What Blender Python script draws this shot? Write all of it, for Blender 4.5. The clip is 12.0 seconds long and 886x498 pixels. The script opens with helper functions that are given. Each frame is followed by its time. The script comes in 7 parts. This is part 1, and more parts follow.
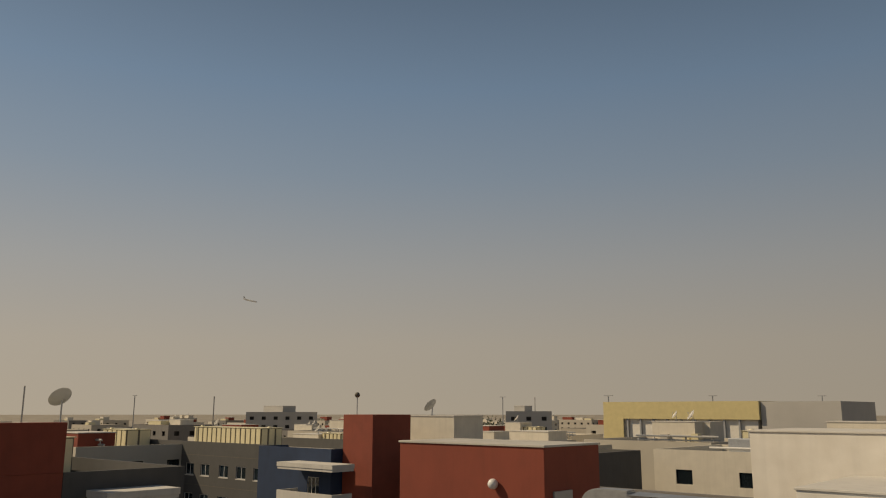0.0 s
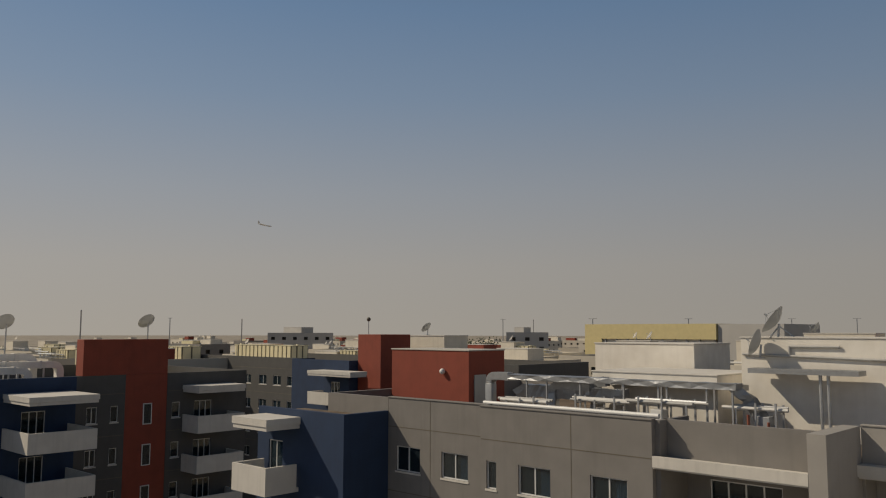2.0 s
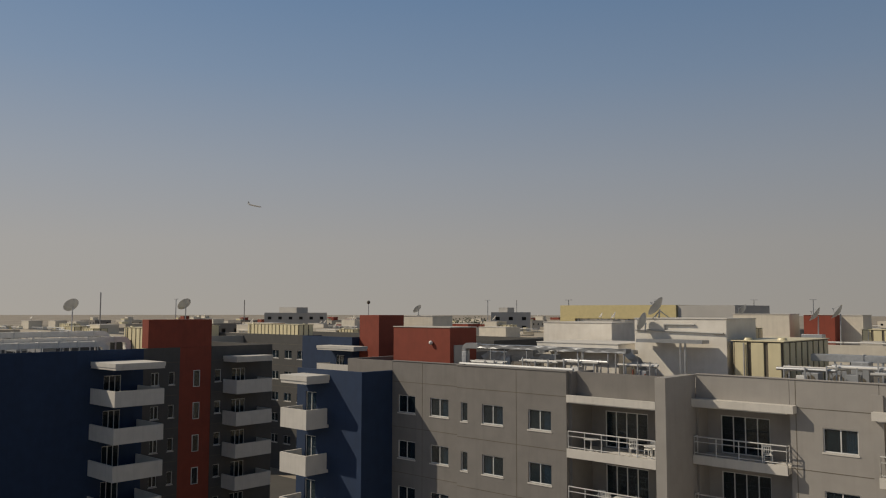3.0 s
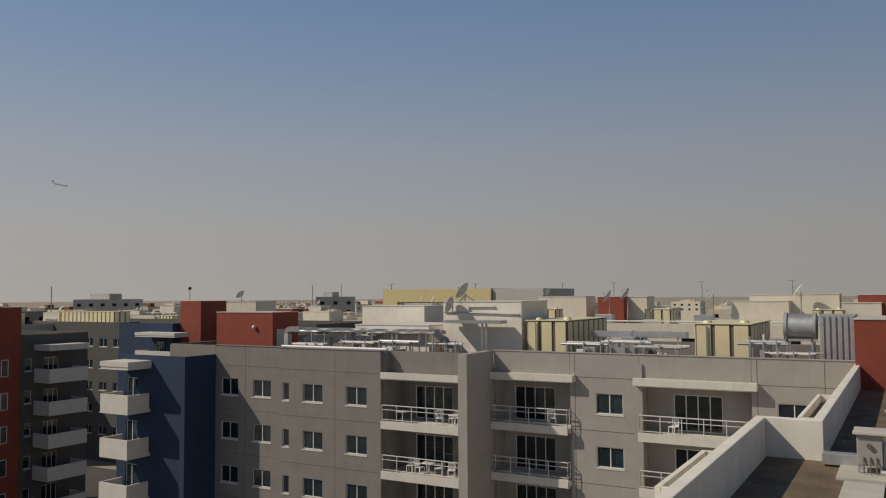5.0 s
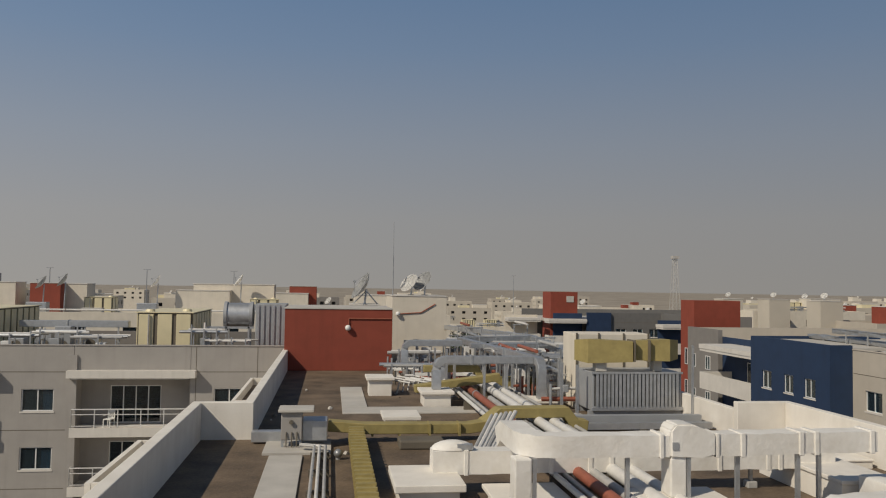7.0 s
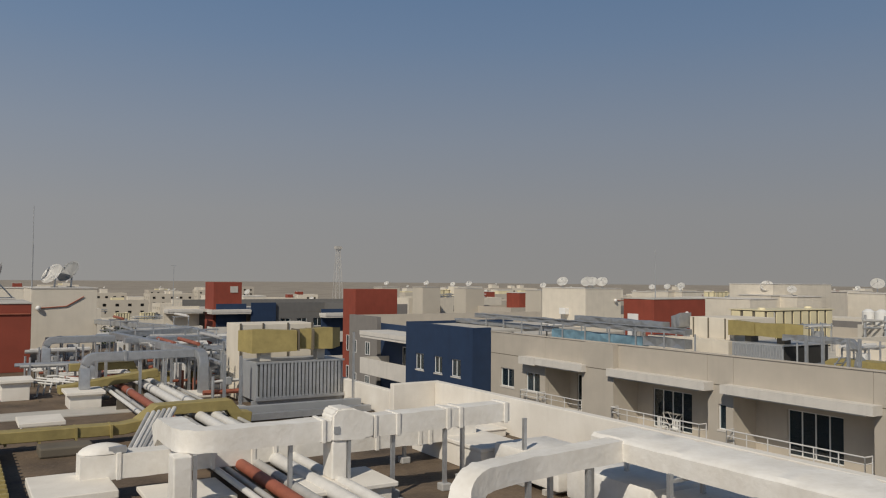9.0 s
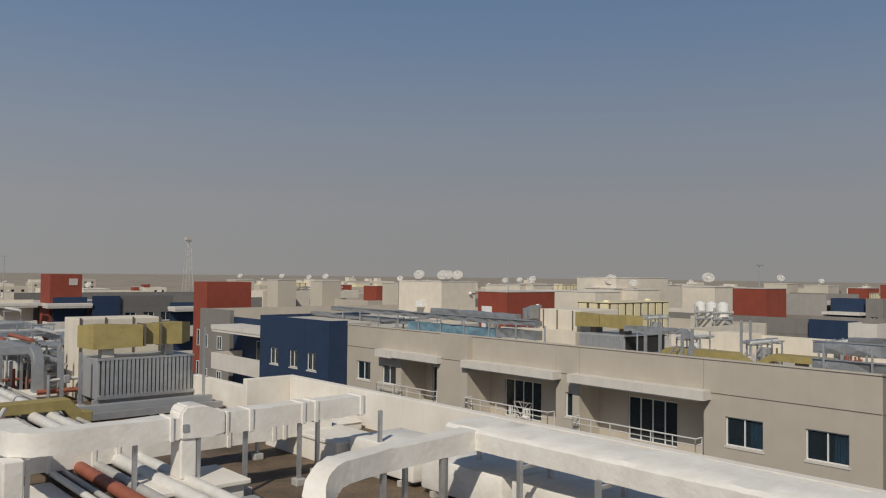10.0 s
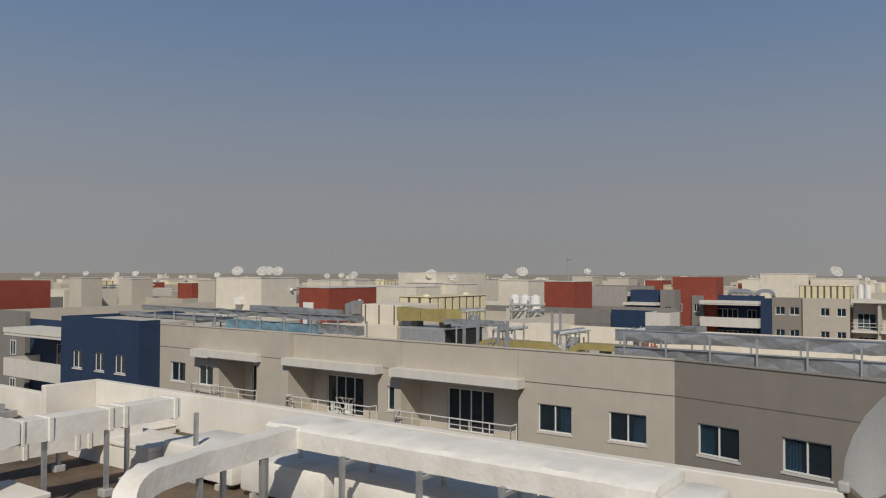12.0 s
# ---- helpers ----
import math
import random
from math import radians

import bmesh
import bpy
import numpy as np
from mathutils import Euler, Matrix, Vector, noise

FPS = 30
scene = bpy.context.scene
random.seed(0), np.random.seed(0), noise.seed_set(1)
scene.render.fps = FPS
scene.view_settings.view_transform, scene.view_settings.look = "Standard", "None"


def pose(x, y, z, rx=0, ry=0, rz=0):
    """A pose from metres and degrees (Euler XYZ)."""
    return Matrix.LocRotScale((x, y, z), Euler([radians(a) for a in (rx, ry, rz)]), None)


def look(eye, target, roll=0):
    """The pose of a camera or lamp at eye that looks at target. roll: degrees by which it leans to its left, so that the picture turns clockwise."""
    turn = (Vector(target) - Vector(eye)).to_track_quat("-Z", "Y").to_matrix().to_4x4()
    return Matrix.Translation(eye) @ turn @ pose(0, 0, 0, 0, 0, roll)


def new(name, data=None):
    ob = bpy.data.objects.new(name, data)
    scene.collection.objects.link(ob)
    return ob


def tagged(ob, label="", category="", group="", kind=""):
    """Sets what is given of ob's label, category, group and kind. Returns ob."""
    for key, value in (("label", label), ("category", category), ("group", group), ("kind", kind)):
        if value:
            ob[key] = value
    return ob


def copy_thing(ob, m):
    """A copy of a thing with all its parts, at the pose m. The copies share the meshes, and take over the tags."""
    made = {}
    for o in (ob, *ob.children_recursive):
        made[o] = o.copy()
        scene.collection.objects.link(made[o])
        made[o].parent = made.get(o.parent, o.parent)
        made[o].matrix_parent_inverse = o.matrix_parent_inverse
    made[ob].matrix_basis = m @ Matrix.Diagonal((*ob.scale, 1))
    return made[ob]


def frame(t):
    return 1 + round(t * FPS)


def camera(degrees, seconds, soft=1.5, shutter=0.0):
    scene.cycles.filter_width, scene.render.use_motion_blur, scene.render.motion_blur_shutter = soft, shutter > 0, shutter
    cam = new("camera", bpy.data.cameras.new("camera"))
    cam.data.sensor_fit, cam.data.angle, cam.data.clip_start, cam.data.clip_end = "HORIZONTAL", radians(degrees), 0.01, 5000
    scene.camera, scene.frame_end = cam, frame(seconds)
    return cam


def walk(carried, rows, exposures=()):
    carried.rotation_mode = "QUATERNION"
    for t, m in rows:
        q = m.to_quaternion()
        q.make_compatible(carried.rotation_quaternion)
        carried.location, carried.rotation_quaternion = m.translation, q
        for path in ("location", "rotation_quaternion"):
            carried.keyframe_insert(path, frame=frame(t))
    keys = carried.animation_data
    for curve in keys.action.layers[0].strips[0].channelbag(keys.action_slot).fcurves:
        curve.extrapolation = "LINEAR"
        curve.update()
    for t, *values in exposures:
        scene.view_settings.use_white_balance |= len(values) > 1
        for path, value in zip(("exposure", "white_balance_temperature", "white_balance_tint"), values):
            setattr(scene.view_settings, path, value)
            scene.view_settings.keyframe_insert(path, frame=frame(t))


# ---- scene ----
ZC = 23.25                       # eye height over the ground
PAR, DECK = ZC - 3.55, ZC - 4.65  # top of the parapets, roof decks


def aim(x, y, yaw, pitch, roll, dz=0.0):
    return pose(x, y, ZC + dz, 90 + pitch, 0, -yaw) @ pose(0, 0, 0, 0, 0, roll)


EXPO = ((0.0, -0.18, 8200, 10), (1.0, -0.25, 7500, 10), (2.0, -0.25, 6980, 10), (4.5, -0.12, 6600, 10), (7.0, -0.12, 6430, 10), (12.0, -0.06, 6120, 10))
cam = camera(57.26, 12.0, soft=1.15)
# seconds, x, y, yaw to the right, tilt up, roll, rise
PATH = [
    (0.0, -28.33, 27.61, -42.04, 11.26, 0.05, -0.23),
    (0.5, -27.51, 27.35, -44.21, 10.15, 0.05, -0.28),
    (1.0, -25.64, 25.85, -43.24, 8.01, 0.10, -0.36),
    (1.5, -20.40, 21.60, -43.40, 6.73, 0.10, -0.38),
    (2.0, -13.90, 14.90, -42.90, 5.82, 0.10, -0.26),
    (2.5, -7.30, 7.90, -42.45, 5.05, 0.10, -0.14),
    (2.7, -5.20, 5.55, -42.30, 4.76, 0.10, -0.10),
    (3.3, -1.20, 1.30, -41.90, 4.15, 0.05, -0.02),
    (4.3, 0.00, 0.00, -39.26, 3.64, -0.15, 0.00),
    (4.5, 0.00, 0.00, -37.22, 3.43, 0.21, 0.00),
    (5.0, 0.00, 0.00, -29.85, 3.23, -0.43, 0.00),
    (5.5, 0.00, 0.00, -19.82, 2.82, 0.20, 0.00),
    (6.0, 0.00, 0.00, -8.98, 3.05, 0.78, 0.00),
    (6.5, 0.00, 0.00, 0.00, 2.46, 0.55, 0.00),
    (7.0, 0.00, 0.00, 7.81, 2.57, 0.85, 0.00),
    (7.5, 0.00, 0.00, 14.69, 2.59, 0.68, 0.00),
    (7.7, 0.00, 0.00, 17.41, 2.53, 0.59, 0.00),
    (9.3, 0.00, 0.00, 34.27, 2.00, 0.53, 0.00),
    (9.5, 0.00, 0.00, 36.48, 1.91, 0.61, 0.00),
    (10.0, 0.00, 0.00, 41.19, 1.72, 0.67, 0.00),
    (10.5, 0.00, 0.00, 45.21, 1.82, 0.12, 0.00),
    (11.0, 0.00, 0.00, 49.06, 1.77, 0.25, 0.00),
    (11.5, 0.00, 0.00, 51.78, 1.70, -0.08, 0.00),
    (12.0, 0.00, 0.00, 53.72, 1.50, 0.23, 0.00),
]
walk(cam, [(t, aim(*row)) for t, *row in PATH], EXPO)

# ---- light ----
SUN = Vector((-0.62, -0.42, 0.66)).normalized()
world = bpy.data.worlds.new("World")
scene.world = world
world.use_nodes = True
wn, wl = world.node_tree.nodes, world.node_tree.links
wn.clear()
sky = wn.new("ShaderNodeTexSky")
sky.sky_type, sky.sun_disc = "NISHITA", False
sky.sun_elevation = math.asin(SUN.z)
sky.sun_rotation = math.atan2(SUN.x, SUN.y)
sky.altitude, sky.air_density, sky.dust_density, sky.ozone_density = 0, 1.0, 3.0, 1.0
geo = wn.new("ShaderNodeTexCoord")
sep = wn.new("ShaderNodeSeparateXYZ")
ramp = wn.new("ShaderNodeValToRGB")
mixh = wn.new("ShaderNodeMix")
mixh.data_type = "RGBA"
bg = wn.new("ShaderNodeBackground")
out = wn.new("ShaderNodeOutputWorld")
wl.new(geo.outputs["Generated"], sep.inputs[0])
wl.new(sep.outputs["Z"], ramp.inputs[0])
# dust haze: densest at the horizon, thinning upward
els = ramp.color_ramp.elements
els[0].position, els[0].color = 0.0, (1, 1, 1, 1)
els[1].position, els[1].color = 0.7, (0.90, 0.90, 0.90, 1)
e = els.new(0.14)
e.color = (0.98, 0.98, 0.98, 1)
e = els.new(0.28)
e.color = (0.95, 0.95, 0.95, 1)
hz = wn.new("ShaderNodeValToRGB")
wl.new(sep.outputs["Z"], hz.inputs[0])
he = hz.color_ramp.elements
HAZE = 1.13
GLOW = (0.92, 1.50)
he[0].position, he[0].color = 0.0, (0.272 * HAZE, 0.260 * HAZE, 0.242 * HAZE, 1)
he[1].position, he[1].color = 0.38, (0.098 * HAZE, 0.166 * HAZE, 0.278 * HAZE, 1)
for p, c in ((0.08, (0.262, 0.260, 0.258)), (0.17, (0.214, 0.240, 0.280)), (0.28, (0.142, 0.200, 0.290)), (0.55, (0.046, 0.080, 0.140)), (0.9, (0.020, 0.036, 0.068))):
    e = he.new(p)
    e.color = (c[0] * HAZE, c[1] * HAZE, c[2] * HAZE, 1)
# the haze glows towards the sun
toward = wn.new("ShaderNodeVectorMath")
toward.operation = "DOT_PRODUCT"
toward.inputs[1].default_value = Vector((SUN.x, SUN.y, 0)).normalized()
wl.new(geo.outputs["Generated"], toward.inputs[0])
gain = wn.new("ShaderNodeMapRange")
gain.inputs[1].default_value, gain.inputs[2].default_value = -1.0, 1.0
gain.inputs[3].default_value, gain.inputs[4].default_value = GLOW
wl.new(toward.outputs["Value"], gain.inputs[0])
glow = wn.new("ShaderNodeMix")
glow.data_type, glow.blend_type = "RGBA", "MULTIPLY"
glow.inputs[0].default_value = 1.0
wl.new(hz.outputs[0], glow.inputs[6])
wl.new(gain.outputs[0], glow.inputs[7])
wl.new(glow.outputs[2], mixh.inputs[7])
dim = wn.new("ShaderNodeMix")   # the clear sky above it, at a strength of 0.1
dim.data_type, dim.blend_type = "RGBA", "MULTIPLY"
dim.inputs[0].default_value = 1.0
dim.inputs[7].default_value = (0.1, 0.1, 0.1, 1)
wl.new(sky.outputs[0], dim.inputs[6])
wl.new(dim.outputs[2], mixh.inputs[6])
wl.new(ramp.outputs[0], mixh.inputs[0])
wl.new(mixh.outputs[2], bg.inputs[0])
bg.inputs[1].default_value = 1.0
wl.new(bg.outputs[0], out.inputs[0])
sun = new("sun", bpy.data.lights.new("sun", "SUN"))
sun.data.energy, sun.data.angle, sun.data.color = 3.4, radians(0.6), (1.0, 0.90, 0.74)
sun.matrix_basis = look((0, 0, 60), Vector((0, 0, 60)) - SUN)


# ---- materials ----
def material(name, color, rough=0.8, metal=0.0, vary=0.12, scale=1.2, bump=0.15, grain=40.0, stain=None, transmission=0.0, streak=0.0, spec=0.5):
    """Paint or metal with fine grain, broad blotches, rain streaks and relief, in metres."""
    m = bpy.data.materials.new(name)
    m.use_nodes = True
    n, l = m.node_tree.nodes, m.node_tree.links
    b = n["Principled BSDF"]
    b.inputs["Roughness"].default_value = rough
    b.inputs["Metallic"].default_value = metal
    b.inputs["Specular IOR Level"].default_value = spec
    b.inputs["Transmission Weight"].default_value = transmission
    tc = n.new("ShaderNodeTexCoord")
    g = n.new("ShaderNodeNewGeometry")
    pos = g.outputs["Position"]
    big = n.new("ShaderNodeTexNoise")
    big.inputs["Scale"].default_value = scale
    big.inputs["Detail"].default_value = 5
    l.new(pos, big.inputs["Vector"])
    fine = n.new("ShaderNodeTexNoise")
    fine.inputs["Scale"].default_value = grain
    fine.inputs["Detail"].default_value = 3
    l.new(pos, fine.inputs["Vector"])
    add = n.new("ShaderNodeMath")
    add.operation = "MULTIPLY_ADD"
    add.inputs[1].default_value = 0.4
    l.new(fine.outputs["Fac"], add.inputs[0])
    l.new(big.outputs["Fac"], add.inputs[2])
    r = n.new("ShaderNodeMapRange")
    r.inputs[1].default_value, r.inputs[2].default_value = 0.45, 0.95
    l.new(add.outputs[0], r.inputs[0])
    mix = n.new("ShaderNodeMix")
    mix.data_type = "RGBA"
    dark = tuple(c * (1 - vary) for c in (stain or color))
    lite = tuple(min(1.0, c * (1 + vary * 0.6)) for c in color)
    mix.inputs[6].default_value, mix.inputs[7].default_value = (*dark, 1), (*lite, 1)
    l.new(r.outputs[0], mix.inputs[0])
    last = mix.outputs[2]
    if streak:
        mp = n.new("ShaderNodeMapping")
        mp.inputs["Scale"].default_value = (2.2, 2.2, 0.14)
        l.new(pos, mp.inputs[0])
        st = n.new("ShaderNodeTexNoise")
        st.inputs["Scale"].default_value = 1.6
        st.inputs["Detail"].default_value = 4
        l.new(mp.outputs[0], st.inputs["Vector"])
        sr = n.new("ShaderNodeMapRange")
        sr.inputs[1].default_value, sr.inputs[2].default_value = 0.52, 0.75
        sr.inputs[3].default_value, sr.inputs[4].default_value = 0.0, streak
        l.new(st.outputs["Fac"], sr.inputs[0])
        mx = n.new("ShaderNodeMix")
        mx.data_type = "RGBA"
        mx.inputs[7].default_value = (*[c * 0.55 for c in (stain or color)], 1)
        l.new(sr.outputs[0], mx.inputs[0])
        l.new(last, mx.inputs[6])
        last = mx.outputs[2]
    l.new(last, b.inputs["Base Color"])
    if bump:
        bp = n.new("ShaderNodeBump")
        bp.inputs["Strength"].default_value = bump
        bp.inputs["Distance"].default_value = 0.02
        l.new(fine.outputs["Fac"], bp.inputs["Height"])
        l.new(bp.outputs[0], b.inputs["Normal"])
    return m


M = dict(
    grey=material("grey_render", (0.212, 0.197, 0.182), vary=0.10, streak=0.18),
    lgrey=material("light_grey_render", (0.335, 0.313, 0.288), vary=0.08, streak=0.15),
    taupe=material("taupe_render", (0.46, 0.412, 0.345), vary=0.07, streak=0.08),
    # taupe again, darkened for walls that get less sun: shade put into the colour
    taupe_shaded=material("shaded_taupe_render", (0.245, 0.220, 0.188), vary=0.08, streak=0.07),
    sheet=material("blue_plastic_sheet", (0.16, 0.27, 0.34), rough=0.5, vary=0.35, scale=1.5, bump=0.8, grain=4),
    dgrey=material("dark_grey_render", (0.15, 0.145, 0.138), vary=0.10, streak=0.15),
    blue=material("blue_render", (0.0140, 0.0340, 0.082), vary=0.14, streak=0.2),
    red=material("red_render", (0.25, 0.052, 0.029), vary=0.12, streak=0.2),
    cream=material("cream_render", (0.66, 0.60, 0.50), vary=0.08, streak=0.15),
    white=material("white_render", (0.78, 0.74, 0.67), vary=0.06, streak=0.12, stain=(0.72, 0.67, 0.59)),
    slab=material("white_slab", (0.62, 0.585, 0.53), vary=0.08, streak=0.2),
    # yellow of the far hall, paled to mix haze into the paint
    yellow=material("hazed_yellow_render", (0.62, 0.52, 0.27), vary=0.08),
    deck=material("roof_gravel", (0.155, 0.112, 0.073), vary=0.55, scale=0.9, grain=14, bump=1.0),
    pale=material("pale_concrete", (0.50, 0.47, 0.42), vary=0.15, streak=0.1),
    sand=material("sand", (0.34, 0.29, 0.225), vary=0.25, scale=0.02, grain=0.4, stain=(0.27, 0.23, 0.175)),
    # for the added paving: dark enough to soak up ground bounce
    bounce_cut=material("bounce_cut_paving", (0.075, 0.07, 0.064), rough=0.9, vary=0.25, scale=0.15, grain=6),
    charcoal=material("charcoal_render", (0.088, 0.085, 0.081), vary=0.10, streak=0.15),
    wrap=material("white_duct_wrap", (0.79, 0.765, 0.715), rough=0.6, vary=0.06, scale=2.0, stain=(0.73, 0.69, 0.62), bump=0.5, grain=9),
    ochre=material("ochre_duct_wrap", (0.33, 0.265, 0.10), rough=0.65, vary=0.18, scale=2.5, bump=0.4, grain=9),
    foil=material("crumpled_foil", (0.36, 0.365, 0.37), rough=0.42, metal=0.55, vary=0.12, scale=4, bump=1.0, grain=5),
    zinc=material("galvanised_steel", (0.50, 0.51, 0.52), rough=0.45, metal=0.7, vary=0.14, scale=5),
    steel=material("grey_painted_steel", (0.36, 0.37, 0.38), rough=0.5, metal=0.2, vary=0.1),
    # near-black that paints the shade between louvre slats
    dark=material("slat_gap_shade", (0.025, 0.024, 0.022), rough=0.9, vary=0.3),
    rust=material("red_oxide_pipe", (0.30, 0.095, 0.055), rough=0.6, vary=0.25, scale=4),
    pipe=material("white_pipe", (0.66, 0.64, 0.60), rough=0.5, vary=0.12, scale=4),
    gpipe=material("grey_pipe", (0.42, 0.41, 0.39), rough=0.5, vary=0.15, scale=4),
    tank=material("cream_tank_panel", (0.70, 0.62, 0.40), rough=0.45, vary=0.08, streak=0.12),
    rib=material("dark_tank_rib", (0.14, 0.12, 0.09), rough=0.7, vary=0.2),
    frame=material("white_window_frame", (0.70, 0.69, 0.67), rough=0.4, vary=0.04),
    rail=material("white_rail", (0.62, 0.61, 0.59), rough=0.4, vary=0.05),
    glass=material("tinted_glass", (0.13, 0.19, 0.23), rough=0.04, vary=0.1, bump=0.0, transmission=0.92, spec=0.22),
    curtain=material("blue_curtain", (0.10, 0.22, 0.36), rough=0.9, vary=0.25, scale=6),
    # near-black, so the dimness of unlit rooms is put into the colour
    room=material("room_shade", (0.06, 0.055, 0.05), rough=0.9),
    dish=material("dish_grey", (0.46, 0.46, 0.45), rough=0.5, vary=0.08),
    dishw=material("dish_white", (0.78, 0.76, 0.72), rough=0.45, vary=0.05),
    plastic=material("white_plastic", (0.74, 0.73, 0.70), rough=0.4, vary=0.05),
    leaf=material("dusty_leaves", (0.055, 0.075, 0.035), rough=0.8, vary=0.4, scale=3),
    bark=material("bark", (0.14, 0.11, 0.08), rough=0.9, vary=0.3),
    # pale tones with the distance haze painted into the colour
    far=material("hazed_far_render", (0.52, 0.47, 0.39), vary=0.1, scale=0.2),
    farg=material("hazed_grey_render", (0.46, 0.44, 0.41), vary=0.1, scale=0.2),
)


# ---- mesh helpers ----
WM = {}   # world matrices as built


def thing(name, x, y, z, label, category, group="", kind="", rz=0.0):
    ob = new(name)
    ob.empty_display_size = 0.3
    ob.matrix_basis = pose(x, y, z, 0, 0, rz)
    WM[ob] = ob.matrix_basis.copy()
    return tagged(ob, label, category, group, kind)


def mesh_of(name, bm, mat, smooth=False):
    me = bpy.data.meshes.new(name)
    bmesh.ops.recalc_face_normals(bm, faces=bm.faces)
    bm.to_mesh(me)
    bm.free()
    me.materials.append(mat)
    if smooth:
        me.polygons.foreach_set("use_smooth", [True] * len(me.polygons))
        me.set_sharp_from_angle(angle=radians(35))
    return me


def put(name, me, parent, m=None, label=""):
    """Links a mesh under a parent. Under an Empty m is a pose in the world, under a mesh a pose in its frame."""
    ob = new(name, me)
    ob.parent = parent
    ob.matrix_basis = m if m is not None else Matrix.Identity(4)
    if parent.type == "EMPTY":
        ob.matrix_parent_inverse = WM[parent].inverted()
        WM[ob] = ob.matrix_basis.copy()
    else:
        WM[ob] = WM[parent] @ ob.matrix_basis
    if label:
        ob["label"] = label
    return ob


def part(name, bm, mat, parent, label="", smooth=False, m=None):
    return put(name, mesh_of(name, bm, mat, smooth), parent, m, label)


def single(name, bm, mat, label, category, group="", kind="", smooth=False, m=None):
    ob = new(name, mesh_of(name, bm, mat, smooth))
    if m is not None:
        ob.matrix_basis = m
    WM[ob] = ob.matrix_basis.copy()
    return tagged(ob, label, category, group, kind)


def box(bm, x0, x1, y0, y1, z0, z1, bevel=0.0):
    v = [bm.verts.new((x, y, z)) for x in (x0, x1) for y in (y0, y1) for z in (z0, z1)]
    fs = [bm.faces.new([v[i] for i in q]) for q in ((0, 1, 3, 2), (4, 6, 7, 5), (0, 4, 5, 1), (2, 3, 7, 6), (0, 2, 6, 4), (1, 5, 7, 3))]
    if bevel:
        es = {e for f in fs for e in f.edges}
        bmesh.ops.bevel(bm, geom=list(es), offset=bevel, segments=2, affect="EDGES", profile=0.5)
    return bm


def boxes(*bs, bevel=0.0):
    bm = bmesh.new()
    for b in bs:
        box(bm, *b, bevel=bevel)
    return bm


def rod(bm, p, q, r, n=8, cap=True):
    p, q = Vector(p), Vector(q)
    m = Matrix.Translation((p + q) / 2) @ (q - p).to_track_quat("Z", "Y").to_matrix().to_4x4()
    bmesh.ops.create_cone(bm, cap_ends=cap, segments=n, radius1=r, radius2=r, depth=(q - p).length, matrix=m)
    return bm


def rods(r, *pairs, n=8):
    bm = bmesh.new()
    for p, q in pairs:
        rod(bm, p, q, r, n)
    return bm


def beam(bm, pts, w, h, up=(0, 0, 1), round_=0.0):
    """A rectangular duct of width w and height h swept along pts."""
    pts = [Vector(p) for p in pts]
    ring = []
    upv = Vector(up)
    for i, p in enumerate(pts):
        a = (p - pts[i - 1]).normalized() if i else (pts[1] - p).normalized()
        b = (pts[i + 1] - p).normalized() if i < len(pts) - 1 else a
        d = (a + b).normalized()
        s = d.cross(upv)
        if s.length < 0.2:
            s = Vector((1, 0, 0)) if abs(d.x) < 0.9 else Vector((0, 1, 0))
        s.normalize()
        t = s.cross(d).normalized()
        c = max(0.5, math.sqrt((1 + a.dot(b)) / 2))
        sec = []
        k = round_
        for sx, sz in ((-1, -1), (1, -1), (1, 1), (-1, 1)):
            sec.append(p + s * sx * w / 2 + t * sz * h / 2 / c)
        ring.append([bm.verts.new(v) for v in sec])
    for i in range(len(ring) - 1):
        for k in range(4):
            bm.faces.new((ring[i][k], ring[i][(k + 1) % 4], ring[i + 1][(k + 1) % 4], ring[i + 1][k]))
    bm.faces.new(ring[0][::-1])
    bm.faces.new(ring[-1])
    return bm


def bend(a, corner, b, r, n=6):
    """Points of a rounded corner between a and b."""
    a, c, b = Vector(a), Vector(corner), Vector(b)
    p, q = c + (a - c).normalized() * r, c + (b - c).normalized() * r
    return [p * (1 - t) ** 2 + c * 2 * t * (1 - t) + q * t * t for t in [i / n for i in range(n + 1)]]


